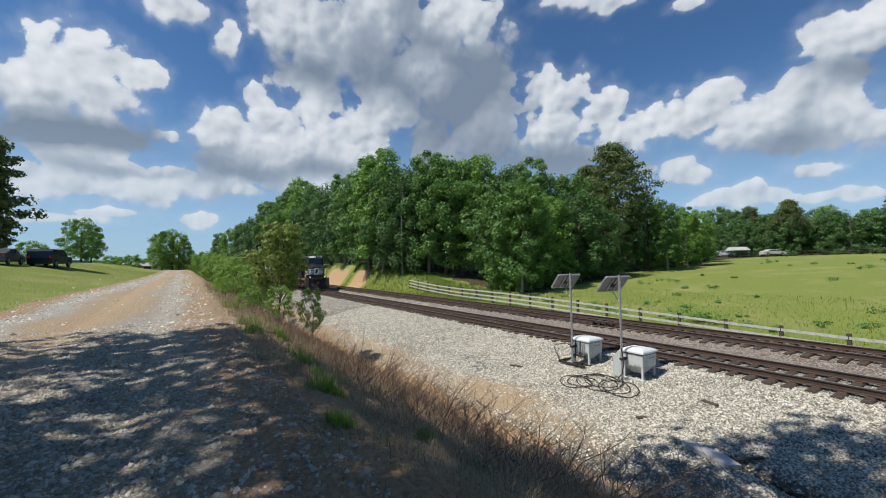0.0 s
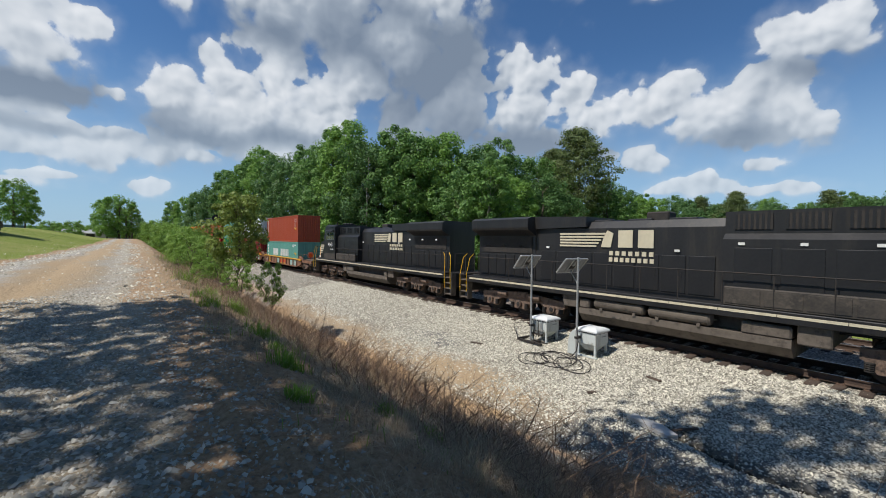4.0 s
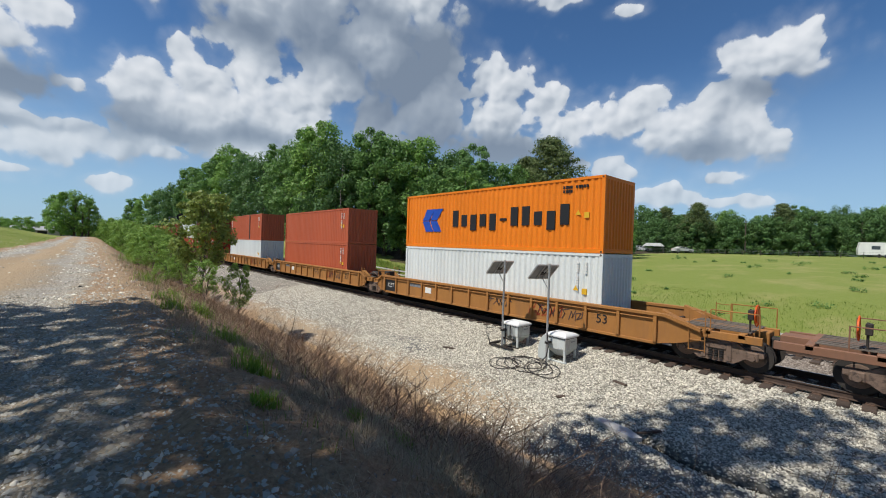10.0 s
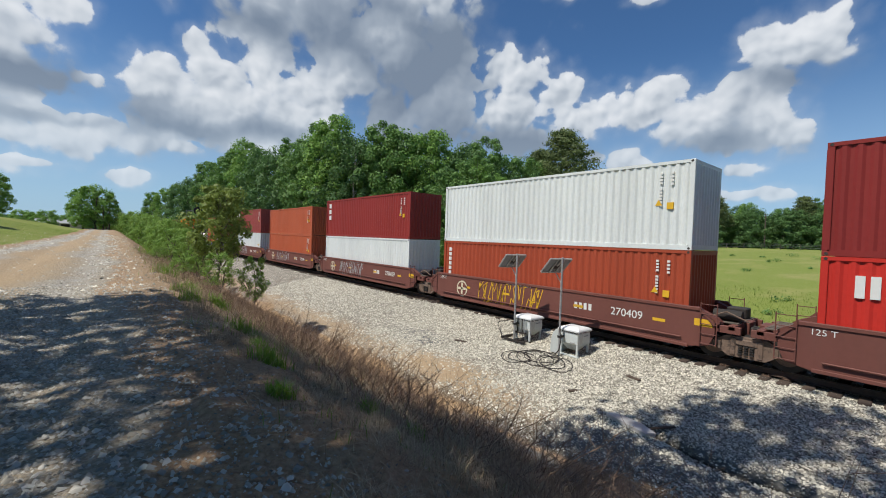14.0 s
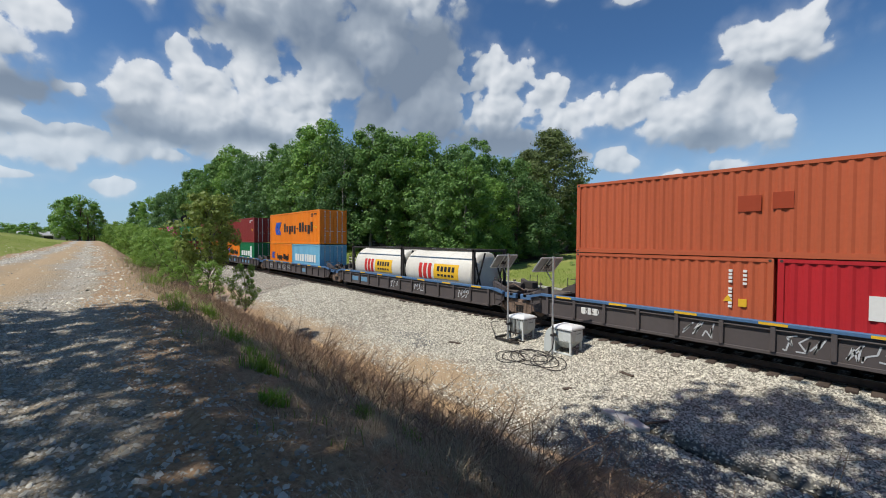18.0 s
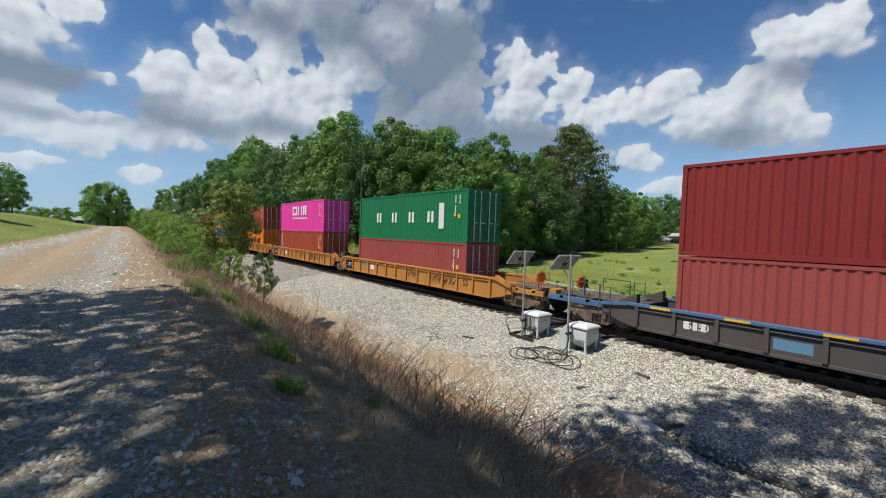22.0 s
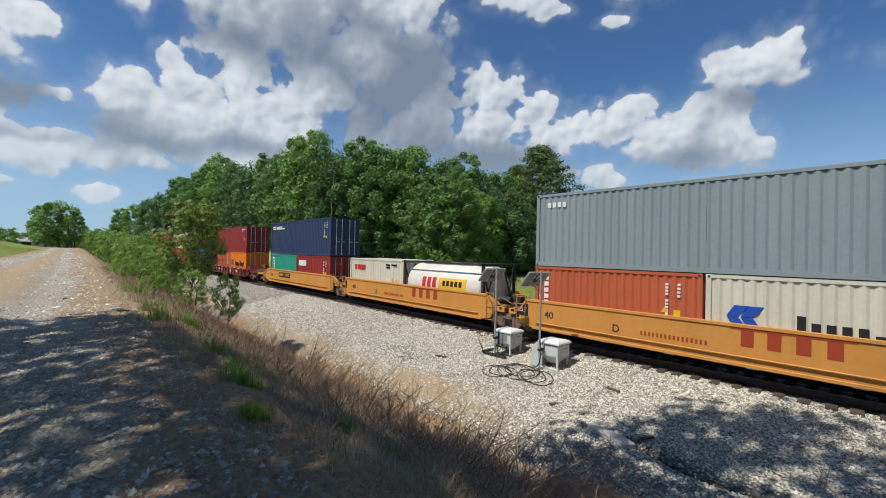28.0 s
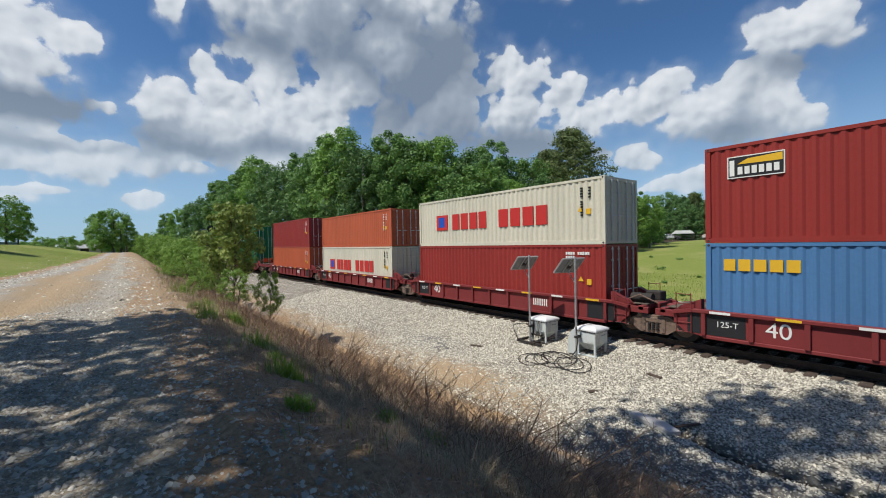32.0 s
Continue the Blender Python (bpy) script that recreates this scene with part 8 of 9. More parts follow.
# ---- grass and weeds ----
GRASS_DRY = mat("dry_grass", (0.17, 0.112, 0.068), (0.60, 0.45, 0.28), scale=1.2, rough=0.9, bump=0, island=0.75)
GRASS_GREEN = leaf("green_grass", (0.115, 0.185, 0.024), (0.265, 0.35, 0.066))
STRAW = mat("straw", (0.20, 0.15, 0.085), (0.48, 0.39, 0.25), scale=1.2, rough=0.9, bump=0, island=0.75)
GRASS_MAT = mat("dead_mat_grass", (0.13, 0.086, 0.054), (0.68, 0.54, 0.36), scale=1.2, rough=0.95, bump=0, island=0.85)
RUSSET = mat("russet_weed", (0.155, 0.09, 0.056), (0.58, 0.41, 0.275), scale=1.2, rough=0.95, bump=0, island=0.8)
STALK = mat("dead_stalk", (0.12, 0.076, 0.052), (0.38, 0.26, 0.175), scale=2, rough=0.95, bump=0, island=0.7)


def blades(name, label, x, y, hgt, width, mt, seed, lean=0.45, cat="grass"):
    """Bent grass blades of two segments at the points given; joined."""
    rng = np.random.default_rng(seed)
    n = len(x)
    h = hgt[0] + (hgt[1] - hgt[0]) * rng.random(n) ** 1.6
    a = rng.uniform(0, 2 * np.pi, n)
    w = rng.uniform(*width, n)
    ln = rng.uniform(0.1, lean, n) * h
    base = np.stack([x, y, height(x, y) - 0.02], 1)
    side = np.stack([-np.sin(a), np.cos(a), 0 * a], 1) * w[:, None]
    dirv = np.stack([np.cos(a), np.sin(a), 0 * a], 1)
    mid = base + dirv * (ln * 0.3)[:, None] + np.array([0, 0, 1]) * (h * 0.6)[:, None]
    tip = base + dirv * ln[:, None] + np.array([0, 0, 1]) * h[:, None]
    v = np.stack([base - side, base + side, mid + side * 0.7, mid - side * 0.7, tip], 1).reshape(-1, 3)
    i = np.arange(n)[:, None] * 5
    f = np.concatenate([i + np.array([0, 1, 2]), i + np.array([0, 2, 3]), i + np.array([3, 2, 4])])
    return tagged(new(name, bulk(name, v, f, mt)), label, cat, kind="stuff")


def bank_cover():
    rng = np.random.default_rng(21)
    n = 140000
    x, y = -34 + 37 * rng.random(n) ** 0.75, rng.uniform(0.9, 7.2, n)
    patch = wob(x, y, 0.8) + 0.7 * wob(x + 9, y, 2.2)
    k = (patch > -0.25) & (rng.random(n) < sst(0.7, 2.2, y) + 0.12) & (rng.random(n) < 1 - 0.6 * sst(6.2, 7.2, y))
    x, y = x[k], y[k]
    blades("dry_grass", "tan dead grass on the dry bank", x, y, (0.02, 0.17), (0.0022, 0.005), GRASS_DRY, 22, 3.2)
    n = 9000
    x, y = rng.uniform(-34, 2, n), rng.uniform(0.8, 6.8, n)
    k = (wob(x + 3, y + 8, 1.1) > 0.42)
    blades("green_grass", "sparse green grass among dead stalks", x[k], y[k], (0.05, 0.26), (0.003, 0.008), GRASS_GREEN, 23, 0.8)
    n = 26000
    x, y = rng.uniform(-9, -1.0, n), rng.uniform(2.0, 6.6, n)
    k = wob(x + 1, y + 5, 0.9) + 0.6 * wob(x, y, 2.6) > 0.15
    blades("straw_grass", "pale straw clumps of dead grass on the bank", x[k], y[k], (0.08, 0.34), (0.002, 0.0045), STRAW, 26, 2.2)
    # flattened dead grass, and weeds knee-high along the foot of the bank
    n = 130000
    x, y = -13 + 13.5 * rng.random(n) ** 0.7, rng.uniform(1.0, 7.3, n)
    k = (wob(x + 4, y + 2, 0.7) + 0.8 * wob(x, y + 6, 2.4) > -0.45 + 0.9 * (1 - sst(0.9, 2.4, y)))
    blades("dead_mat", "flattened brown and tan dead grass on the bank", x[k], y[k], (0.015, 0.09), (0.0015, 0.0034), GRASS_MAT, 27, 5.0)
    n = 42000
    x, y = rng.uniform(-34, -1.5, n), rng.uniform(2.4, 7.2, n)
    k = wob(x + 6, y + 1, 0.6) + 0.5 * wob(x, y, 1.9) > 0.25 - 0.35 * sst(3.5, 6.0, y)
    blades("tall_weeds", "knee-high russet dead weeds on the lower bank", x[k], y[k], (0.12, 0.62), (0.0018, 0.004), RUSSET, 28, 1.1)
    n = 30000
    x, y = -36 + 27 * rng.random(n) ** 0.8, rng.uniform(1.3, 5.5, n)
    k = wob(x + 2, y + 3, 0.8) + 0.6 * wob(x, y, 2.1) > 0.1
    blades("tan_weeds", "tan seeded grass on the sunlit bank", x[k], y[k], (0.10, 0.45), (0.002, 0.005), STRAW, 30, 0.9)
    n = 14000
    x, y = rng.uniform(-72, -32, n), rng.uniform(23.4, 29.0, n)
    k = np.exp(-((x + 77) / 6.5) ** 4) + np.exp(-((x + 64.5) / 3.6) ** 4) < 0.3
    blades("cutting_grass", "rough green grass on the railway cutting", x[k], y[k], (0.15, 0.55), (0.012, 0.03), GRASS_GREEN, 29, 0.8)
    # pasture and lawn near enough to show blades
    n = 40000
    x, y = rng.uniform(-44, 3, n), 23.4 + 14 * rng.random(n) ** 1.7
    blades("pasture_grass", "green pasture grass along the fence", x, y, (0.05, 0.22), (0.008, 0.018), GRASS_GREEN, 24, 0.7)
    n = 26000
    x, y = rng.uniform(-80, -12, n), -2.4 - 16 * rng.random(n) ** 1.5
    k = y < lawn_edge(x) - 0.1
    x, y = x[k], y[k]
    blades("lawn_grass", "short green grass beside the road", x, y, (0.04, 0.14), (0.005, 0.012), GRASS_GREEN, 25, 0.7)
    # tall dead stalks with side twigs
    r = random.Random(31)
    mb = MB()
    for k in range(3600):
        if k < 2900:
            x, y = r.uniform(-17, -0.5), r.uniform(2.6, 7.1)
        else:
            x, y = r.uniform(-30, -12), r.uniform(2.0, 6.6)
        hh = r.uniform(0.25, 0.8) if r.random() < 0.93 else r.uniform(0.8, 1.6)
        z = float(height(x, y)) - 0.03
        top = Vector((x + r.uniform(-0.9, 0.9) * hh, y + r.uniform(-0.9, 0.9) * hh, z + hh * r.uniform(0.5, 1.0)))
        base = Vector((x, y, z))
        limb(mb, base, top, 0.0055, 0.002, r, n=3, bend=0.15, segs=3)
        for j in range(r.randrange(3, 7)):
            f = r.uniform(0.3, 0.95)
            p = base.lerp(top, f)
            q = p + Vector((r.uniform(-1, 1), r.uniform(-1, 1), r.uniform(0.3, 1.0))) * hh * 0.28
            mb.tube(p, q, 0.003, 0.0012, n=3, caps=False)
    # long dark branches arching out of the bank
    for k in range(110):
        x, y = r.uniform(-14.5, -2.0), r.uniform(4.4, 7.2)
        base = Vector((x, y, float(height(x, y)) - 0.05))
        hh = r.uniform(0.8, 1.7)
        top = base + Vector((r.uniform(-0.2, 1.1), r.uniform(-0.3, 0.5), 0.75)) * hh
        limb(mb, base, top, 0.014, 0.004, r, n=4, bend=0.30, segs=5)
        for j in range(5):
            p = base.lerp(top, r.uniform(0.3, 0.95))
            mb.tube(p, p + Vector((r.uniform(-1, 1), r.uniform(-1, 1), r.uniform(0.1, 1.0))) * 0.4, 0.006, 0.002, n=3, caps=False)
    tagged(new("dead_weeds", mb.mesh("dead_weeds", STALK)), "tangle of bare brown weed stalks on the bank", "weeds", kind="stuff")


bank_cover()


TUFT_GREEN = leaf("tuft_green", (0.125, 0.235, 0.024), (0.285, 0.430, 0.060))


def tufts():
    rng = np.random.default_rng(41)
    spots = [(-7.8, 1.95, 0.40), (-5.9, 1.8, 0.36), (-11.2, 1.55, 0.36), (-11.5, 2.25, 0.36), (-4.4, 1.45, 0.22), (-30.0, 2.0, 0.8), (-4.5, 2.6, 0.22), (-12.6, 1.5, 0.28), (-3.9, 2.9, 0.2), (-17.5, 1.7, 0.55), (-14.8, 2.1, 0.4), (-6.9, 1.9, 0.16)]
    for k, (x, y, s) in enumerate(spots):
        n = 260
        px, py = x + rng.normal(0, s * 0.32, n), y + rng.normal(0, s * 0.32, n)
        ob = blades("grass_tuft", "bright green grass tuft on the bank", px, py, (s * 0.4, s), (0.004, 0.009), TUFT_GREEN, 50 + k, 0.9)
        del ob["kind"]


tufts()


# ---- trackside equipment ----
GALV = mat("galvanised_pipe", (0.36, 0.36, 0.35), (0.52, 0.52, 0.51), scale=5, rough=0.45, metal=0.55, bump=0.05)
HOPPER = mat("pale_grey_enamel", (0.46, 0.49, 0.47), (0.60, 0.63, 0.61), scale=1.8, rough=0.5, bump=0.05, dirt=(0.33, 0.31, 0.27), dirt_at=0.6, streak=True)
LID = mat("white_lid", (0.62, 0.63, 0.62), (0.75, 0.76, 0.75), scale=2, rough=0.5, bump=0.05, dirt=(0.4, 0.37, 0.32), dirt_at=0.66)
CELL = mat("solar_cells", (0.012, 0.014, 0.024), (0.022, 0.026, 0.042), scale=6, rough=0.2, bump=0)
BACKSHEET = mat("panel_backsheet", (0.20, 0.20, 0.20), (0.29, 0.29, 0.285), scale=4, rough=0.7, bump=0.05)
CABLE = mat("black_cable", (0.018, 0.016, 0.016), (0.045, 0.038, 0.035), scale=8, rough=0.7, bump=0.1)


def lubricator(x, y, turn, label, cabinet):
    """Hopper on legs with a curved lid, a pipe mast and a tilted solar panel."""
    z0 = float(height(x, y)) - 0.02
    c = thing("track_lubricator", label, "track equipment", "lubricator boxes beside the track", at=pose(x, y, z0, 0, 0, turn))
    w, d = 0.37, 0.37
    hp = MB()
    top, mid, low = 0.90, 0.46, 0.20
    hp.v += [(-w, -d, mid), (w, -d, mid), (w, d, mid), (-w, d, mid), (-w, -d, top), (w, -d, top), (w, d, top), (-w, d, top), (-0.16, -0.14, low), (0.16, -0.14, low), (0.16, 0.14, low), (-0.16, 0.14, low)]
    hp.f += [(0, 1, 5, 4), (1, 2, 6, 5), (2, 3, 7, 6), (3, 0, 4, 7), (8, 9, 1, 0), (9, 10, 2, 1), (10, 11, 3, 2), (11, 8, 0, 3), (4, 5, 6, 7), (11, 10, 9, 8)]
    hp.m += [0] * 10
    part("hopper", hp, HOPPER, c, "pale grey sheet metal hopper")
    st = MB()
    for k in range(9):
        a = -w + 2 * w * k / 9
        st.prism([(a, top - 0.085), (a + 0.045, top - 0.085), (a + 0.08, top - 0.02), (a + 0.035, top - 0.02)], -d - 0.004, -d + 0.002, "y")
        st.prism([(a, top - 0.085), (a + 0.045, top - 0.085), (a + 0.08, top - 0.02), (a + 0.035, top - 0.02)], w - 0.002, w + 0.004, "x")
    bd = MB().box(-w, w, -d - 0.002, -d + 0.002, top - 0.095, top - 0.01).box(w - 0.002, w + 0.002, -d, d, top - 0.095, top - 0.01)
    part("stripe_band", bd, M["white_mark"], c, "pale band under the stripes")
    part("warning_stripe", st, M["black_mark"], c, "dark hazard stripes below the lid")
    ld = MB()
    rings = [(0.05, 0.05, -0.02), (0.05, 0.05, 0.025), (0.02, 0.0, 0.065), (-0.06, -0.10, 0.105), (-0.16, -0.22, 0.13)]
    for k, (ex, ey, ez) in enumerate(rings):
        ld.v += [(-w - ex, -d - ey, top + ez), (w + ex, -d - ey, top + ez), (w + ex, d + ey, top + ez), (-w - ex, d + ey, top + ez)]
        if k:
            b0 = 4 * k - 4
            ld.f += [(b0 + q, b0 + (q + 1) % 4, b0 + 4 + (q + 1) % 4, b0 + 4 + q) for q in range(4)]
    e0 = 4 * len(rings) - 4
    ld.f += [(e0, e0 + 1, e0 + 2, e0 + 3), (3, 2, 1, 0)]
    ld.m += [0] * len(ld.f)
    part("lid", ld, LID, c, "white curved lid")
    for sx in (-1, 1):
        for sy in (-1, 1):
            lg = MB().box(sx * (w - 0.05) - 0.035, sx * (w - 0.05) + 0.035, sy * (d - 0.05) - 0.035, sy * (d - 0.05) + 0.035, 0.03, mid + 0.12, 0, 0.008)
            part("leg", lg, HOPPER, c)
    for sy in (-1, 1):
        sk = MB().box(-w - 0.02, w + 0.02, sy * (d - 0.05) - 0.05, sy * (d - 0.05) + 0.05, 0.0, 0.05, 0, 0.01)
        part("skid", sk, HOPPER if cabinet else M["dark_iron"], c)
    hd = MB().path([(0.10, -d, 0.52), (0.10, -d - 0.06, 0.50), (0.24, -d - 0.06, 0.50), (0.24, -d, 0.52)], 0.012)
    part("pull_handle", hd, M["steel"], c)
    sg = MB()
    for k in range(4):
        sg.box(w - 0.002, w + 0.003, -0.02 + 0.07 * k, 0.03 + 0.07 * k, 0.70, 0.74)
    part("marking", sg.mesh("marking", M["grey_patch"]), None, c, "small grey stencil bars")
    mx, my = -0.24, -d - 0.20
    ms = MB().tube((mx, my, -0.1), (mx, my, 3.43), 0.038, n=10)
    part("mast", ms, GALV, c, "galvanised pipe mast")
    part("mast_clamp", MB().box(mx - 0.06, mx + 0.06, my - 0.06, my + 0.2, 0.62, 0.70, 0, 0.01), M["dark_iron"], c)
    if cabinet:
        cb = MB().prism([(-w - 0.36, 0.0), (-w - 0.04, 0.0), (-w - 0.04, 0.86), (-w - 0.14, 0.86), (-w - 0.26, 0.72), (-w - 0.34, 0.45)], -d - 0.02, d * 0.5, "y")
        part("battery_cabinet", cb, HOPPER, c, "rounded grey battery cabinet")
        pi = MB().path([(mx + 0.03, my - 0.05, 1.0), (mx + 0.12, my - 0.08, 0.55), (mx + 0.06, my - 0.1, 0.2), (mx - 0.1, my - 0.1, 0.02)], 0.018)
        part("conduit", pi, CABLE, c)
    else:
        for k in range(5):
            xx = -w + 0.05 + k * 0.12
            part("pump_pipe", MB().tube((xx, -d - 0.06, 0.22), (xx, -d - 0.06, 0.86), 0.02, n=6), M["dark_iron"] if k % 2 else GALV, c)
        pi = MB()
        pi.box(-w - 0.03, 0.2, -d - 0.10, -d - 0.0, 0.3, 0.36)
        part("pump_manifold", pi, M["dark_iron"], c, "dark pump manifold")
        bs = MB().box(-w - 0.42, 0.35, -d - 0.32, -d - 0.22, 0.0, 0.06).box(-w - 0.42, -w - 0.34, -d - 0.36, d, 0.0, 0.09).box(0.0, 0.08, -d - 0.36, -d, 0.0, 0.09)
        part("base_frame", bs, M["dark_iron"], c, "dark steel base frame")
    # panel: turned up and away along the line, carried behind the mast
    pm = pose(mx - 0.30, my + 0.08, 3.12, 0, 0, 75 - turn) @ pose(0, 0, 0, -45, 0, 0)
    fr = MB()
    pw, ph = 0.47, 0.35
    for sy in (-1, 1):
        fr.box(-pw, pw, sy * ph - 0.02, sy * ph + 0.02, -0.02, 0.025)
    for sx in (-1, 1):
        fr.box(sx * pw - 0.02, sx * pw + 0.02, -ph, ph, -0.02, 0.025)
    pf = part("solar_panel", fr, GALV, c, "tilted solar panel on the mast", at=pm)
    cl = MB().box(-pw + 0.02, pw - 0.02, -ph + 0.02, ph - 0.02, 0.008, 0.018)
    part("cells", cl, CELL, pf, "dark solar cells")
    bk = MB().box(-pw + 0.02, pw - 0.02, -ph + 0.02, ph - 0.02, -0.004, 0.006)
    part("backsheet", bk, BACKSHEET, pf, "grey back of the panel")
    jb = MB().box(-0.09, 0.09, -0.02, 0.12, -0.045, -0.004, 0, 0.01)
    part("junction_box", jb, CABLE, pf, "black junction box")
    rl = MB().box(-0.16, -0.12, -ph, ph, -0.045, -0.018).box(0.12, 0.16, -ph, ph, -0.045, -0.018)
    part("panel_rail", rl, GALV, pf)
    ar = MB().path([(mx, my, 2.50), (mx - 0.40, my + 0.10, 2.96)], 0.018).path([(mx, my, 3.32), (mx - 0.26, my + 0.07, 3.12)], 0.03)
    part("panel_arm", ar, GALV, c)
    return c


lubricator(-10.22, 13.02, 0, "grey hopper box with mast and solar panel beside the track", False)
lubricator(-8.02, 12.82, 0, "pale grey hopper box with rounded cabinet and solar panel mast", True)


def cables():
    rng = random.Random(61)
    for k, (cx, cy, r0, turns) in enumerate(((-8.75, 11.75, 0.62, 2.6), (-9.35, 11.35, 0.5, 2.3), (-8.1, 11.65, 0.55, 2.2))):
        pts = []
        n = int(turns * 18)
        for i in range(n):
            a = 2 * math.pi * i / 18 + k
            r = r0 * (1 + 0.22 * math.sin(a * 0.37 + k) + 0.1 * math.sin(a * 1.7))
            x, y = cx + r * 1.15 * math.cos(a) + 0.02 * i / 18, cy + r * 0.75 * math.sin(a)
            pts.append((x, y, float(height(x, y)) + 0.05 + 0.02 * math.sin(a * 2.3 + k)))
        mb = MB().path(pts, 0.014, n=6)
        tagged(new("cable_coil", mb.mesh("cable_coil", CABLE)), "loose black cable coiled on the gravel", "cable")
    pts = []
    for i in range(16):
        f = i / 15
        x, y = -11.0 - 1.2 * math.sin(f * 2.4), 12.4 + 1.9 * f
        pts.append((x, y, float(height(x, y)) + 0.04 + 0.35 * math.sin(math.pi * f) * (1 - f)))
    tagged(new("feed_hose", MB().path(pts, 0.014, n=6).mesh("feed_hose", CABLE)), "thin black hose running to the rail", "hose")
    # applicator bar clamped to the rail
    ap = MB()
    ap.box(-0.75, 0.75, -0.04, 0.04, -0.10, -0.03, 0, 0.01)
    for x in (-0.6, -0.2, 0.2, 0.6):
        ap.box(x - 0.05, x + 0.05, -0.09, 0.03, -0.16, -0.02)
    ob = tagged(new("rail_applicator", ap.mesh("rail_applicator", M["dark_iron"])), "dark applicator bar clamped beside the near rail", "track equipment")
    ob.matrix_basis = pose(-11.6, TRACK_Y - 0.7535 - 0.13, 0)
    ob = tagged(new("rail_applicator", ap.mesh("rail_applicator", M["dark_iron"])), "dark applicator bar clamped beside the far track's rail", "track equipment")
    ob.matrix_basis = pose(-14.2, TRACK2_Y - 0.7535 - 0.13, 0)


cables()


def drain():
    """Half-buried pipe edge and stone slab by the drain."""
    sl = MB()
    sl.prism([(-0.55, -0.12), (0.5, -0.2), (0.62, 0.05), (0.2, 0.2), (-0.5, 0.16)], 0, 0.09, "z")
    ob = tagged(new("stone_slab", sl.mesh("stone_slab", mat("pale_stone", (0.42, 0.40, 0.37), (0.58, 0.56, 0.53), scale=4, bump=0.4))), "pale flat stone slab at the drain's mouth", "stone")
    ob.matrix_basis = pose(-4.62, 9.95, float(height(-4.62, 9.95)) - 0.01, 0, 4, -4)
    pl = MB().box(-0.3, 0.3, -0.04, 0.04, 0, 0.04, 0, 0.01)
    w = tagged(new("scrap_plank", pl.mesh("scrap_plank", TIE_WOOD)), "short weathered plank lying on the gravel", "plank")
    w.matrix_basis = pose(-3.98, 10.30, float(height(-3.98, 10.30)) + 0.05, 0, -6, 50)
    for x, y, a, l in ((-12.3, 11.3, 20, 0.55), (-5.6, 12.2, -15, 0.45), (-6.6, 10.6, 60, 0.3)):
        p = MB().box(-l / 2, l / 2, -0.06, 0.06, 0, 0.05, 0, 0.012)
        o = tagged(new("wood_scrap", p.mesh("wood_scrap", TIE_WOOD)), "small broken piece of tie wood on the gravel", "wood scrap")
        o.matrix_basis = pose(x, y, float(height(x, y)), 0, 0, a)


drain()

# ---- board fence along the pasture ----
FENCE_WOOD = mat("weathered_board", (0.40, 0.39, 0.35), (0.60, 0.585, 0.53), scale=3, rough=0.9, bump=0.35, fine=30, dirt=(0.25, 0.25, 0.21), dirt_at=0.58)


FENCE_POST = mat("dark_post", (0.045, 0.038, 0.032), (0.10, 0.085, 0.07), scale=4, rough=0.95, bump=0.4, fine=30)


def fence():
    f = thing("board_fence", "weathered pale three-board fence along the pasture", "fence")
    pts = []
    x = 9.0
    while x > -47.5:
        y = 25.0 + 0.012 * (x + 10) + (0.04 * (-x - 36) if x < -36 else 0)
        pts.append((x, y, float(height(x, y))))
        x -= 2.44
    post = MB().box(-0.085, 0.085, -0.06, 0.06, -0.3, 1.24, 0, 0.012).mesh("post", FENCE_POST)
    for p in pts:
        part("post", post, None, f, at=pose(p[0], p[1], p[2]))
    for a, b in zip(pts, pts[1:]):
        for z in (0.30, 0.66, 1.04):
            dx, dy = b[0] - a[0], b[1] - a[1]
            ang = math.degrees(math.atan2(dy, dx))
            ln = math.hypot(dx, dy)
            slope = math.degrees(math.atan2(b[2] - a[2], ln))
            bd = shared(("board", round(ln, 2)), lambda: MB().box(0.02, ln - 0.02, -0.014, 0.014, -0.065, 0.065).mesh("board", FENCE_WOOD))
            part("board", bd, None, f, at=pose(a[0], a[1] - 0.075, a[2] + z, 0, 0, ang) @ pose(0, 0, 0, 0, -slope, 0))


fence()


def far_fence():
    f = thing("wire_fence", "distant wire fence on the pasture crest", "fence")
    post = MB().box(-0.045, 0.045, -0.045, 0.045, -0.2, 1.2).mesh("post", FENCE_POST)
    pts = []
    for k in range(22):
        x, y = polar(22 - k * 1.6, 112 - 0.4 * k)
        pts.append((x, y, float(height(x, y))))
        part("post", post, None, f, at=pose(*pts[-1]))
    for z in (0.5, 0.85, 1.15):
        part("wire", MB().path([(p[0], p[1], p[2] + z) for p in pts], 0.02, n=4), M["steel"], f)


far_fence()


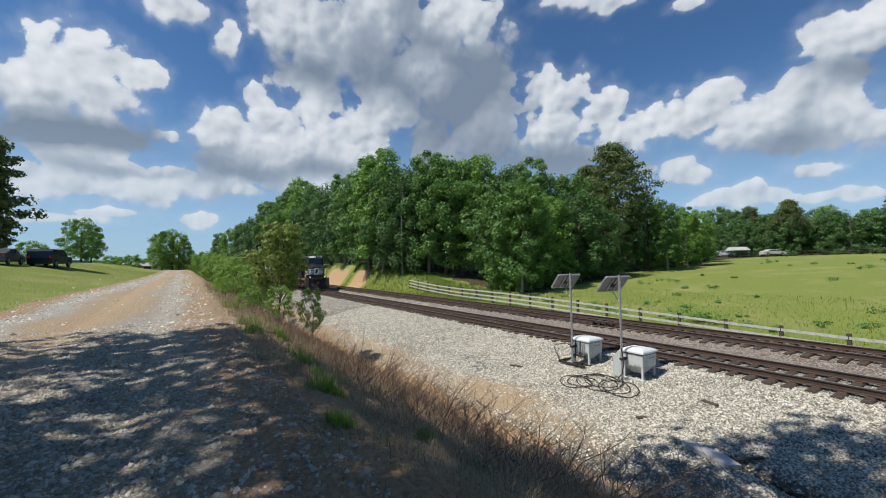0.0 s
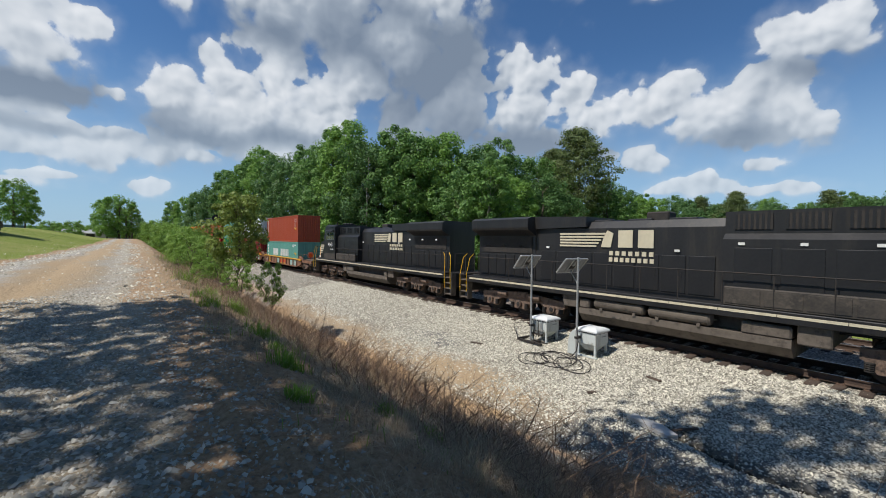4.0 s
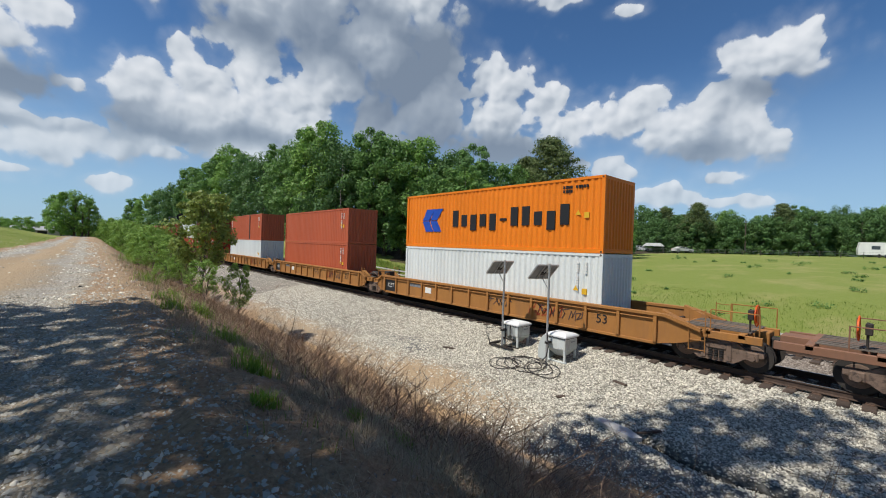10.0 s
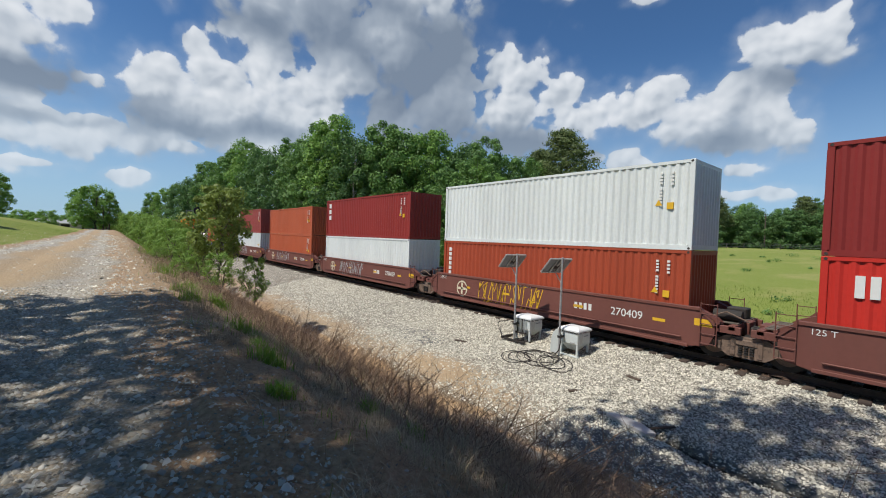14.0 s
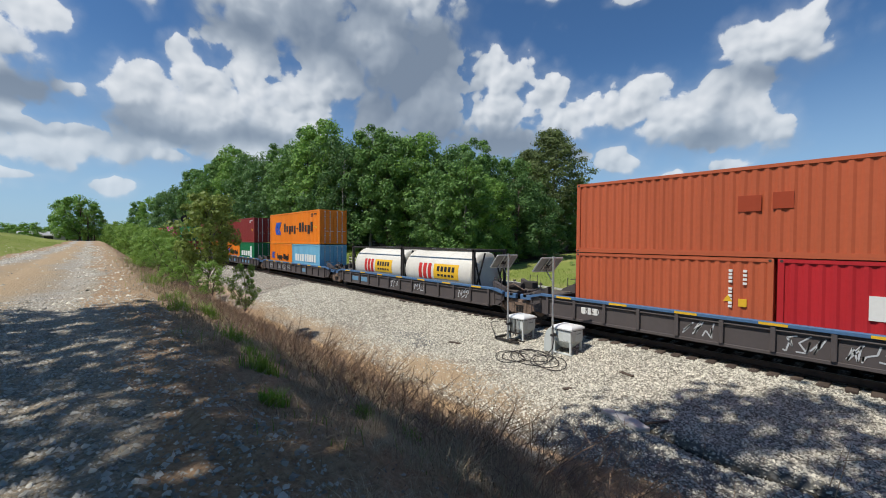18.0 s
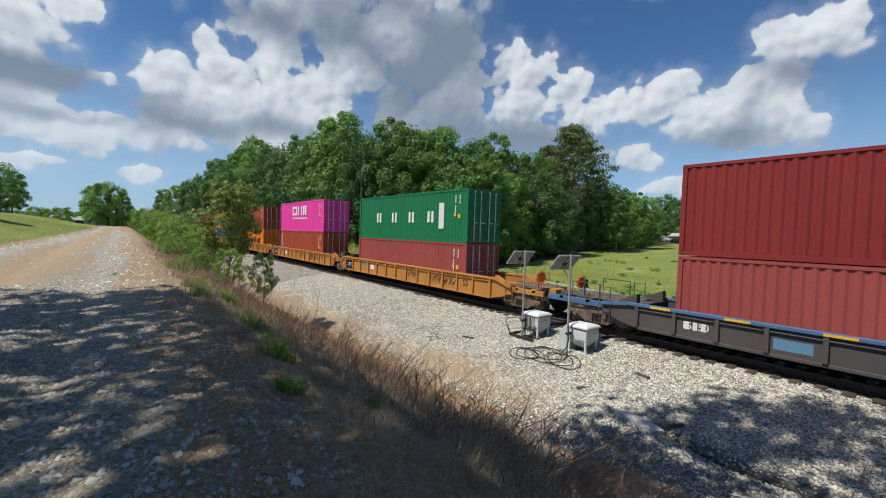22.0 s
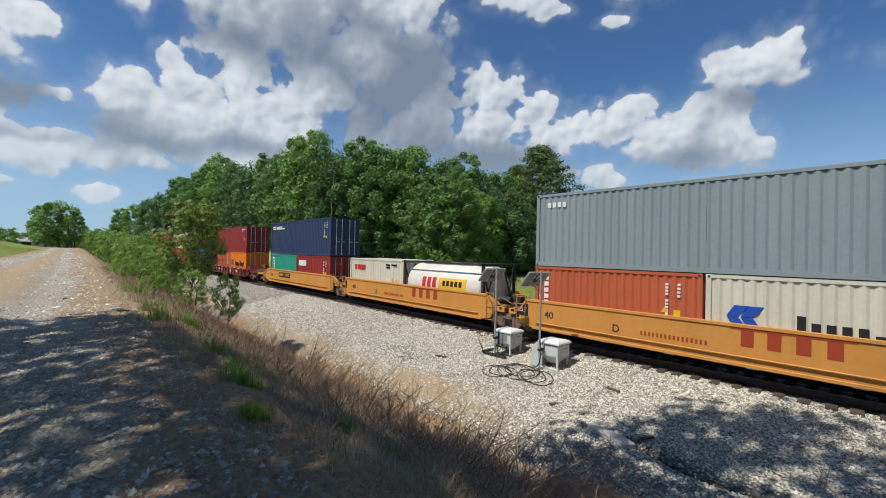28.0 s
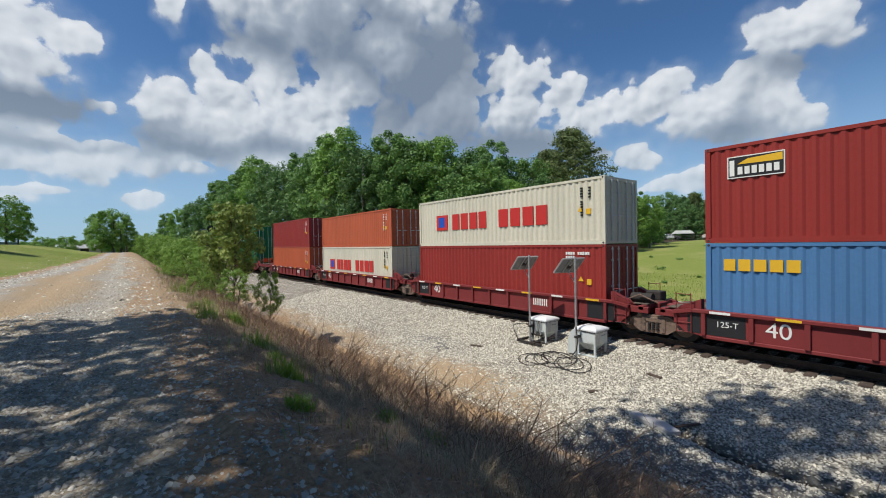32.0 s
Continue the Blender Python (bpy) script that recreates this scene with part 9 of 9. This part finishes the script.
# ---- vehicles and buildings far off ----
def vehicle(name, label, body, prof, glassprof, wheels, width, at, wr=0.33):
    c = thing(name, label, "car", at=at)
    pm = paint(name + "_paint", body, 0.8, 0.3)
    mb = MB().prism(prof, -width / 2, width / 2, "y")
    part("body", mb, pm, c)
    lo, hi = min(p[0] for p in glassprof), max(p[0] for p in glassprof)
    gl = MB().prism(glassprof, -width / 2 - 0.01, width / 2 + 0.01, "y")
    part("side_glass", gl, M["glass"], c, "dark side windows")
    base, roof = min(p[1] for p in glassprof), max(p[1] for p in glassprof)
    for f in (0.36, 0.66):
        x = lo + (hi - lo) * f
        part("pillar", MB().box(x - 0.05, x + 0.05, -width / 2 - 0.02, width / 2 + 0.02, base - 0.02, roof), pm, c)
    for s in (-1, 1):
        part("sill_trim", MB().box(wheels[0] + wr, wheels[1] - wr, s * (width / 2 + 0.005) - 0.015, s * (width / 2 + 0.005) + 0.015, wr * 0.9, wr * 1.15), M["black_mark"], c)
        part("tail_light", MB().box(min(p[0] for p in prof) - 0.01, min(p[0] for p in prof) + 0.12, s * width * 0.44 - 0.1, s * width * 0.44 + 0.08, base - 0.25, base - 0.02), M["red_mark"], c)
        part("headlight", MB().box(max(p[0] for p in prof) - 0.25, max(p[0] for p in prof) - 0.1, s * width * 0.40 - 0.15, s * width * 0.40 + 0.16, base - 0.3, base - 0.16), M["white_mark"], c)
        for x in wheels:
            part("wheel_arch", MB().tube((x, s * (width / 2 - 0.05), wr), (x, s * (width / 2 + 0.006), wr), wr * 1.2, n=18), M["black_mark"], c)
    for x in wheels:
        for s in (-1, 1):
            w = part("wheel", MB().tube((x, s * (width / 2 - 0.12), wr), (x, s * (width / 2 + 0.02), wr), wr, n=18), M["rubber"], c)
            part("rim", MB().tube((x, s * (width / 2 + 0.0), wr), (x, s * (width / 2 + 0.03), wr), wr * 0.66, n=14), M["grey_patch"], w)
    return c


def far_things():
    x, y = polar(101.2, 57)
    z = float(height(x, y))
    suv = [(-2.3, 0.35), (2.35, 0.35), (2.4, 0.75), (2.25, 1.0), (1.3, 1.08), (0.55, 1.68), (0.2, 1.76), (-2.0, 1.76), (-2.3, 1.55), (-2.4, 0.9)]
    vehicle("parked_suv", "dark blue sport utility car parked on the lawn", (0.012, 0.018, 0.035), suv, [(1.05, 1.12), (0.5, 1.60), (0.15, 1.66), (-1.95, 1.66), (-2.15, 1.2)], (-1.45, 1.5), 1.85, pose(x, y, z, 0, 0, 172), 0.36)
    x, y = polar(104.6, 54)
    sed = [(-2.4, 0.3), (2.35, 0.3), (2.45, 0.6), (2.2, 0.85), (1.2, 0.95), (0.4, 1.40), (-0.9, 1.43), (-1.8, 1.05), (-2.4, 0.98)]
    vehicle("parked_sedan", "grey sedan car parked on the lawn", (0.09, 0.09, 0.095), sed, [(1.0, 0.98), (0.35, 1.33), (-0.85, 1.36), (-1.5, 1.05)], (-1.5, 1.45), 1.8, pose(x, y, float(height(x, y)), 0, 0, 178))
    x, y = polar(89.5, 150)
    wv = vehicle("parked_van", "white van at the far end of the road", (0.6, 0.6, 0.6), suv, [(1.05, 1.12), (0.5, 1.60), (-1.2, 1.66), (-1.3, 1.2)], (-1.45, 1.5), 1.9, pose(x, y, float(height(x, y)) + 0.1, 0, 0, 100), 0.36)
    # long low barn
    x, y = polar(93.3, 205)
    z = 2.6
    b = thing("barn", "long low pale barn beyond the road", "building", at=pose(x, y, z, 0, 0, 96))
    part("wall", MB().box(-7.5, 7.5, -3, 3, -1.5, 1.6), paint("barn_wall", (0.40, 0.38, 0.34)), b)
    part("roof", MB().prism([(-3.4, 1.5), (3.4, 1.5), (0, 2.9)], -7.9, 7.9, "x"), paint("barn_roof", (0.42, 0.41, 0.40)), b)
    part("door", MB().box(-1.2, 1.2, -3.05, -2.98, -1.2, 1.2), M["dark_iron"], b)
    # utility poles
    for az, r, h, arm in ((89.75, 122, 9.2, True), (90.25, 117, 7.0, False)):
        x, y = polar(az, r)
        p = thing("utility_pole", "wooden utility pole beside the road", "pole", at=pose(x, y, float(height(x, y)), 0, 0, 0))
        part("pole", MB().tube((0, 0, -0.5), (0, 0, h), 0.16, 0.11, n=8), BARK, p)
        if arm:
            part("crossarm", MB().box(-0.06, 0.06, -1.1, 1.1, h - 0.7, h - 0.55), BARK, p)
        else:
            part("lamp_head", MB().box(-0.15, 0.15, -0.9, 0.0, h - 0.15, h - 0.02, 0, 0.04), M["steel"], p, "grey lamp head")
    x, y = polar(12.2, 128)
    p = thing("utility_pole", "wooden utility pole at the far tree line", "pole", at=pose(x, y, float(height(x, y)), 0, 0, 0))
    part("pole", MB().tube((0, 0, -0.5), (0, 0, 8.5), 0.16, 0.11, n=8), BARK, p)
    # signal mast seen above the thicket
    s = thing("signal_mast", "black railway signal head on a mast", "signal", at=pose(-78, 11.6, 0.2, 0, 0, 0))
    part("mast", MB().tube((0, 0, -0.6), (0, 0, 6.0), 0.09, n=8), M["steel"], s)
    part("signal_head", MB().tube((0.15, 0, 6.35), (0.25, 0, 6.35), 0.62, n=20).box(-0.1, 0.3, -0.22, 0.22, 5.9, 6.8, 0, 0.05), M["black_mark"], s, "round black target board")
    part("platform", MB().box(-0.5, 0.5, -1.6, -0.1, 5.35, 5.42).path([(0, -1.6, 5.4), (0, -1.6, 6.3), (0, -0.2, 6.3)], 0.03), M["steel"], s)
    x, y = polar(1.6, 118)
    c = thing("camper", "white camper trailer beyond the pasture", "trailer", at=pose(x, y, float(height(x, y)) + 0.1, 0, 0, 10))
    part("body", MB().prism([(-3.4, 0.5), (3.2, 0.5), (3.5, 1.4), (3.1, 3.0), (-3.2, 3.0), (-3.5, 1.6)], -1.2, 1.2, "y"), M["white_mark"], c)
    for x0, x1 in ((-1.6, -0.4), (0.8, 2.2)):
        part("window", MB().box(x0, x1, -1.22, -1.18, 1.6, 2.3), M["glass"], c)
    for xx in (-0.5, 0.5):
        part("wheel", MB().tube((xx, -1.2, 0.35), (xx, -0.9, 0.35), 0.35, n=12), M["rubber"], c)
    x, y = polar(21.4, 120)
    t = thing("canopy_tent", "white canopy shelter beyond the pasture", "tent", at=pose(x, y, float(height(x, y)) - 0.5, 0, 0, 15))
    part("roof", MB().prism([(-2.4, 2.2), (2.4, 2.2), (1.6, 3.0), (-1.6, 3.0)], -1.6, 1.6, "y"), M["white_mark"], t)
    for sx in (-1, 1):
        for sy in (-1, 1):
            part("leg", MB().tube((sx * 2.2, sy * 1.4, -0.1), (sx * 2.2, sy * 1.4, 2.25), 0.04, n=6), M["steel"], t)
    for k, (az, r, col) in enumerate(((24.0, 121, (0.5, 0.5, 0.5)), (22.8, 122, (0.62, 0.62, 0.6)), (18.3, 120, (0.6, 0.58, 0.55)))):
        x, y = polar(az, r)
        vehicle("far_car", "pale car parked beyond the pasture crest", col, sed, [(1.0, 0.98), (0.35, 1.33), (-0.85, 1.36), (-1.5, 1.05)], (-1.5, 1.45), 1.8, pose(x, y, float(height(x, y)) + 0.25, 0, 0, 12 + 20 * k))
    # wooded hills along the horizon, distance haze put into their blue colour
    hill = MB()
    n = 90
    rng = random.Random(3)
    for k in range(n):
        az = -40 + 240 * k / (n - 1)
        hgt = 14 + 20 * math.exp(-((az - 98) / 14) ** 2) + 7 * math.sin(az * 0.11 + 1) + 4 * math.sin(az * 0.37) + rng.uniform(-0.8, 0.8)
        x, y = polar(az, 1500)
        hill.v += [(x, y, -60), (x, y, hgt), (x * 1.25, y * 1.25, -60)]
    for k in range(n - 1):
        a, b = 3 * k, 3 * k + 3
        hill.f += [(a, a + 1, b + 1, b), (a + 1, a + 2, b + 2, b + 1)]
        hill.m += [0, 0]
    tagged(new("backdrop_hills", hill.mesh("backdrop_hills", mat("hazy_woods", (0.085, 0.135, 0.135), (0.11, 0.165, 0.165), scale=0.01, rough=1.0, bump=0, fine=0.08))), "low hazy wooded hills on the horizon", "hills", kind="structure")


far_things()


def pasture_weeds():
    """Low weed clumps dotted over the pasture."""
    rng = np.random.default_rng(77)
    cs, rs = [], []
    for k in range(70):
        x, y = rng.uniform(-34, 6), 27 + 55 * rng.random() ** 1.6
        s = rng.uniform(0.12, 0.4)
        for j in range(3):
            cs.append((x + rng.normal(0, s), y + rng.normal(0, s), float(height(x, y)) + s * 0.5))
            rs.append(s)
    me = leaf_mesh("pasture_weeds", np.array(cs), np.array(rs), 40, 0.06, LEAF["oak"], 78, flat=0.7)
    tagged(new("pasture_weeds", me), "dark weed clumps dotted over the pasture", "weeds", kind="stuff")
    b = thing("bright_weed", "bright green weed clump beyond the fence", "shrub", at=pose(0, 0, 0))
    c2 = [(-13.8 + rng.normal(0, 0.9), 28.2 + rng.normal(0, 0.4), float(height(-13.8, 28.2)) + 0.35) for k in range(14)]
    part("leaves", leaf_mesh("leaves", np.array(c2), np.full(14, 0.42), 60, 0.07, LEAF["light"], 79, flat=0.8), None, b)


pasture_weeds()


# ---- movement ----
def motions():
    """The whole train rolls along the near track, slowing a little."""
    times = [0, 1, 2, 3, 4, 5, 6, 8, 10, 12, 14, 16, 18, 20, 22, 24, 26, 28, 30, 31, 32]
    for ob, u, y, z, turn in MOVING:
        walk(ob, [(t, pose(u + gone(t), y, z, 0, 0, turn)) for t in times])


motions()
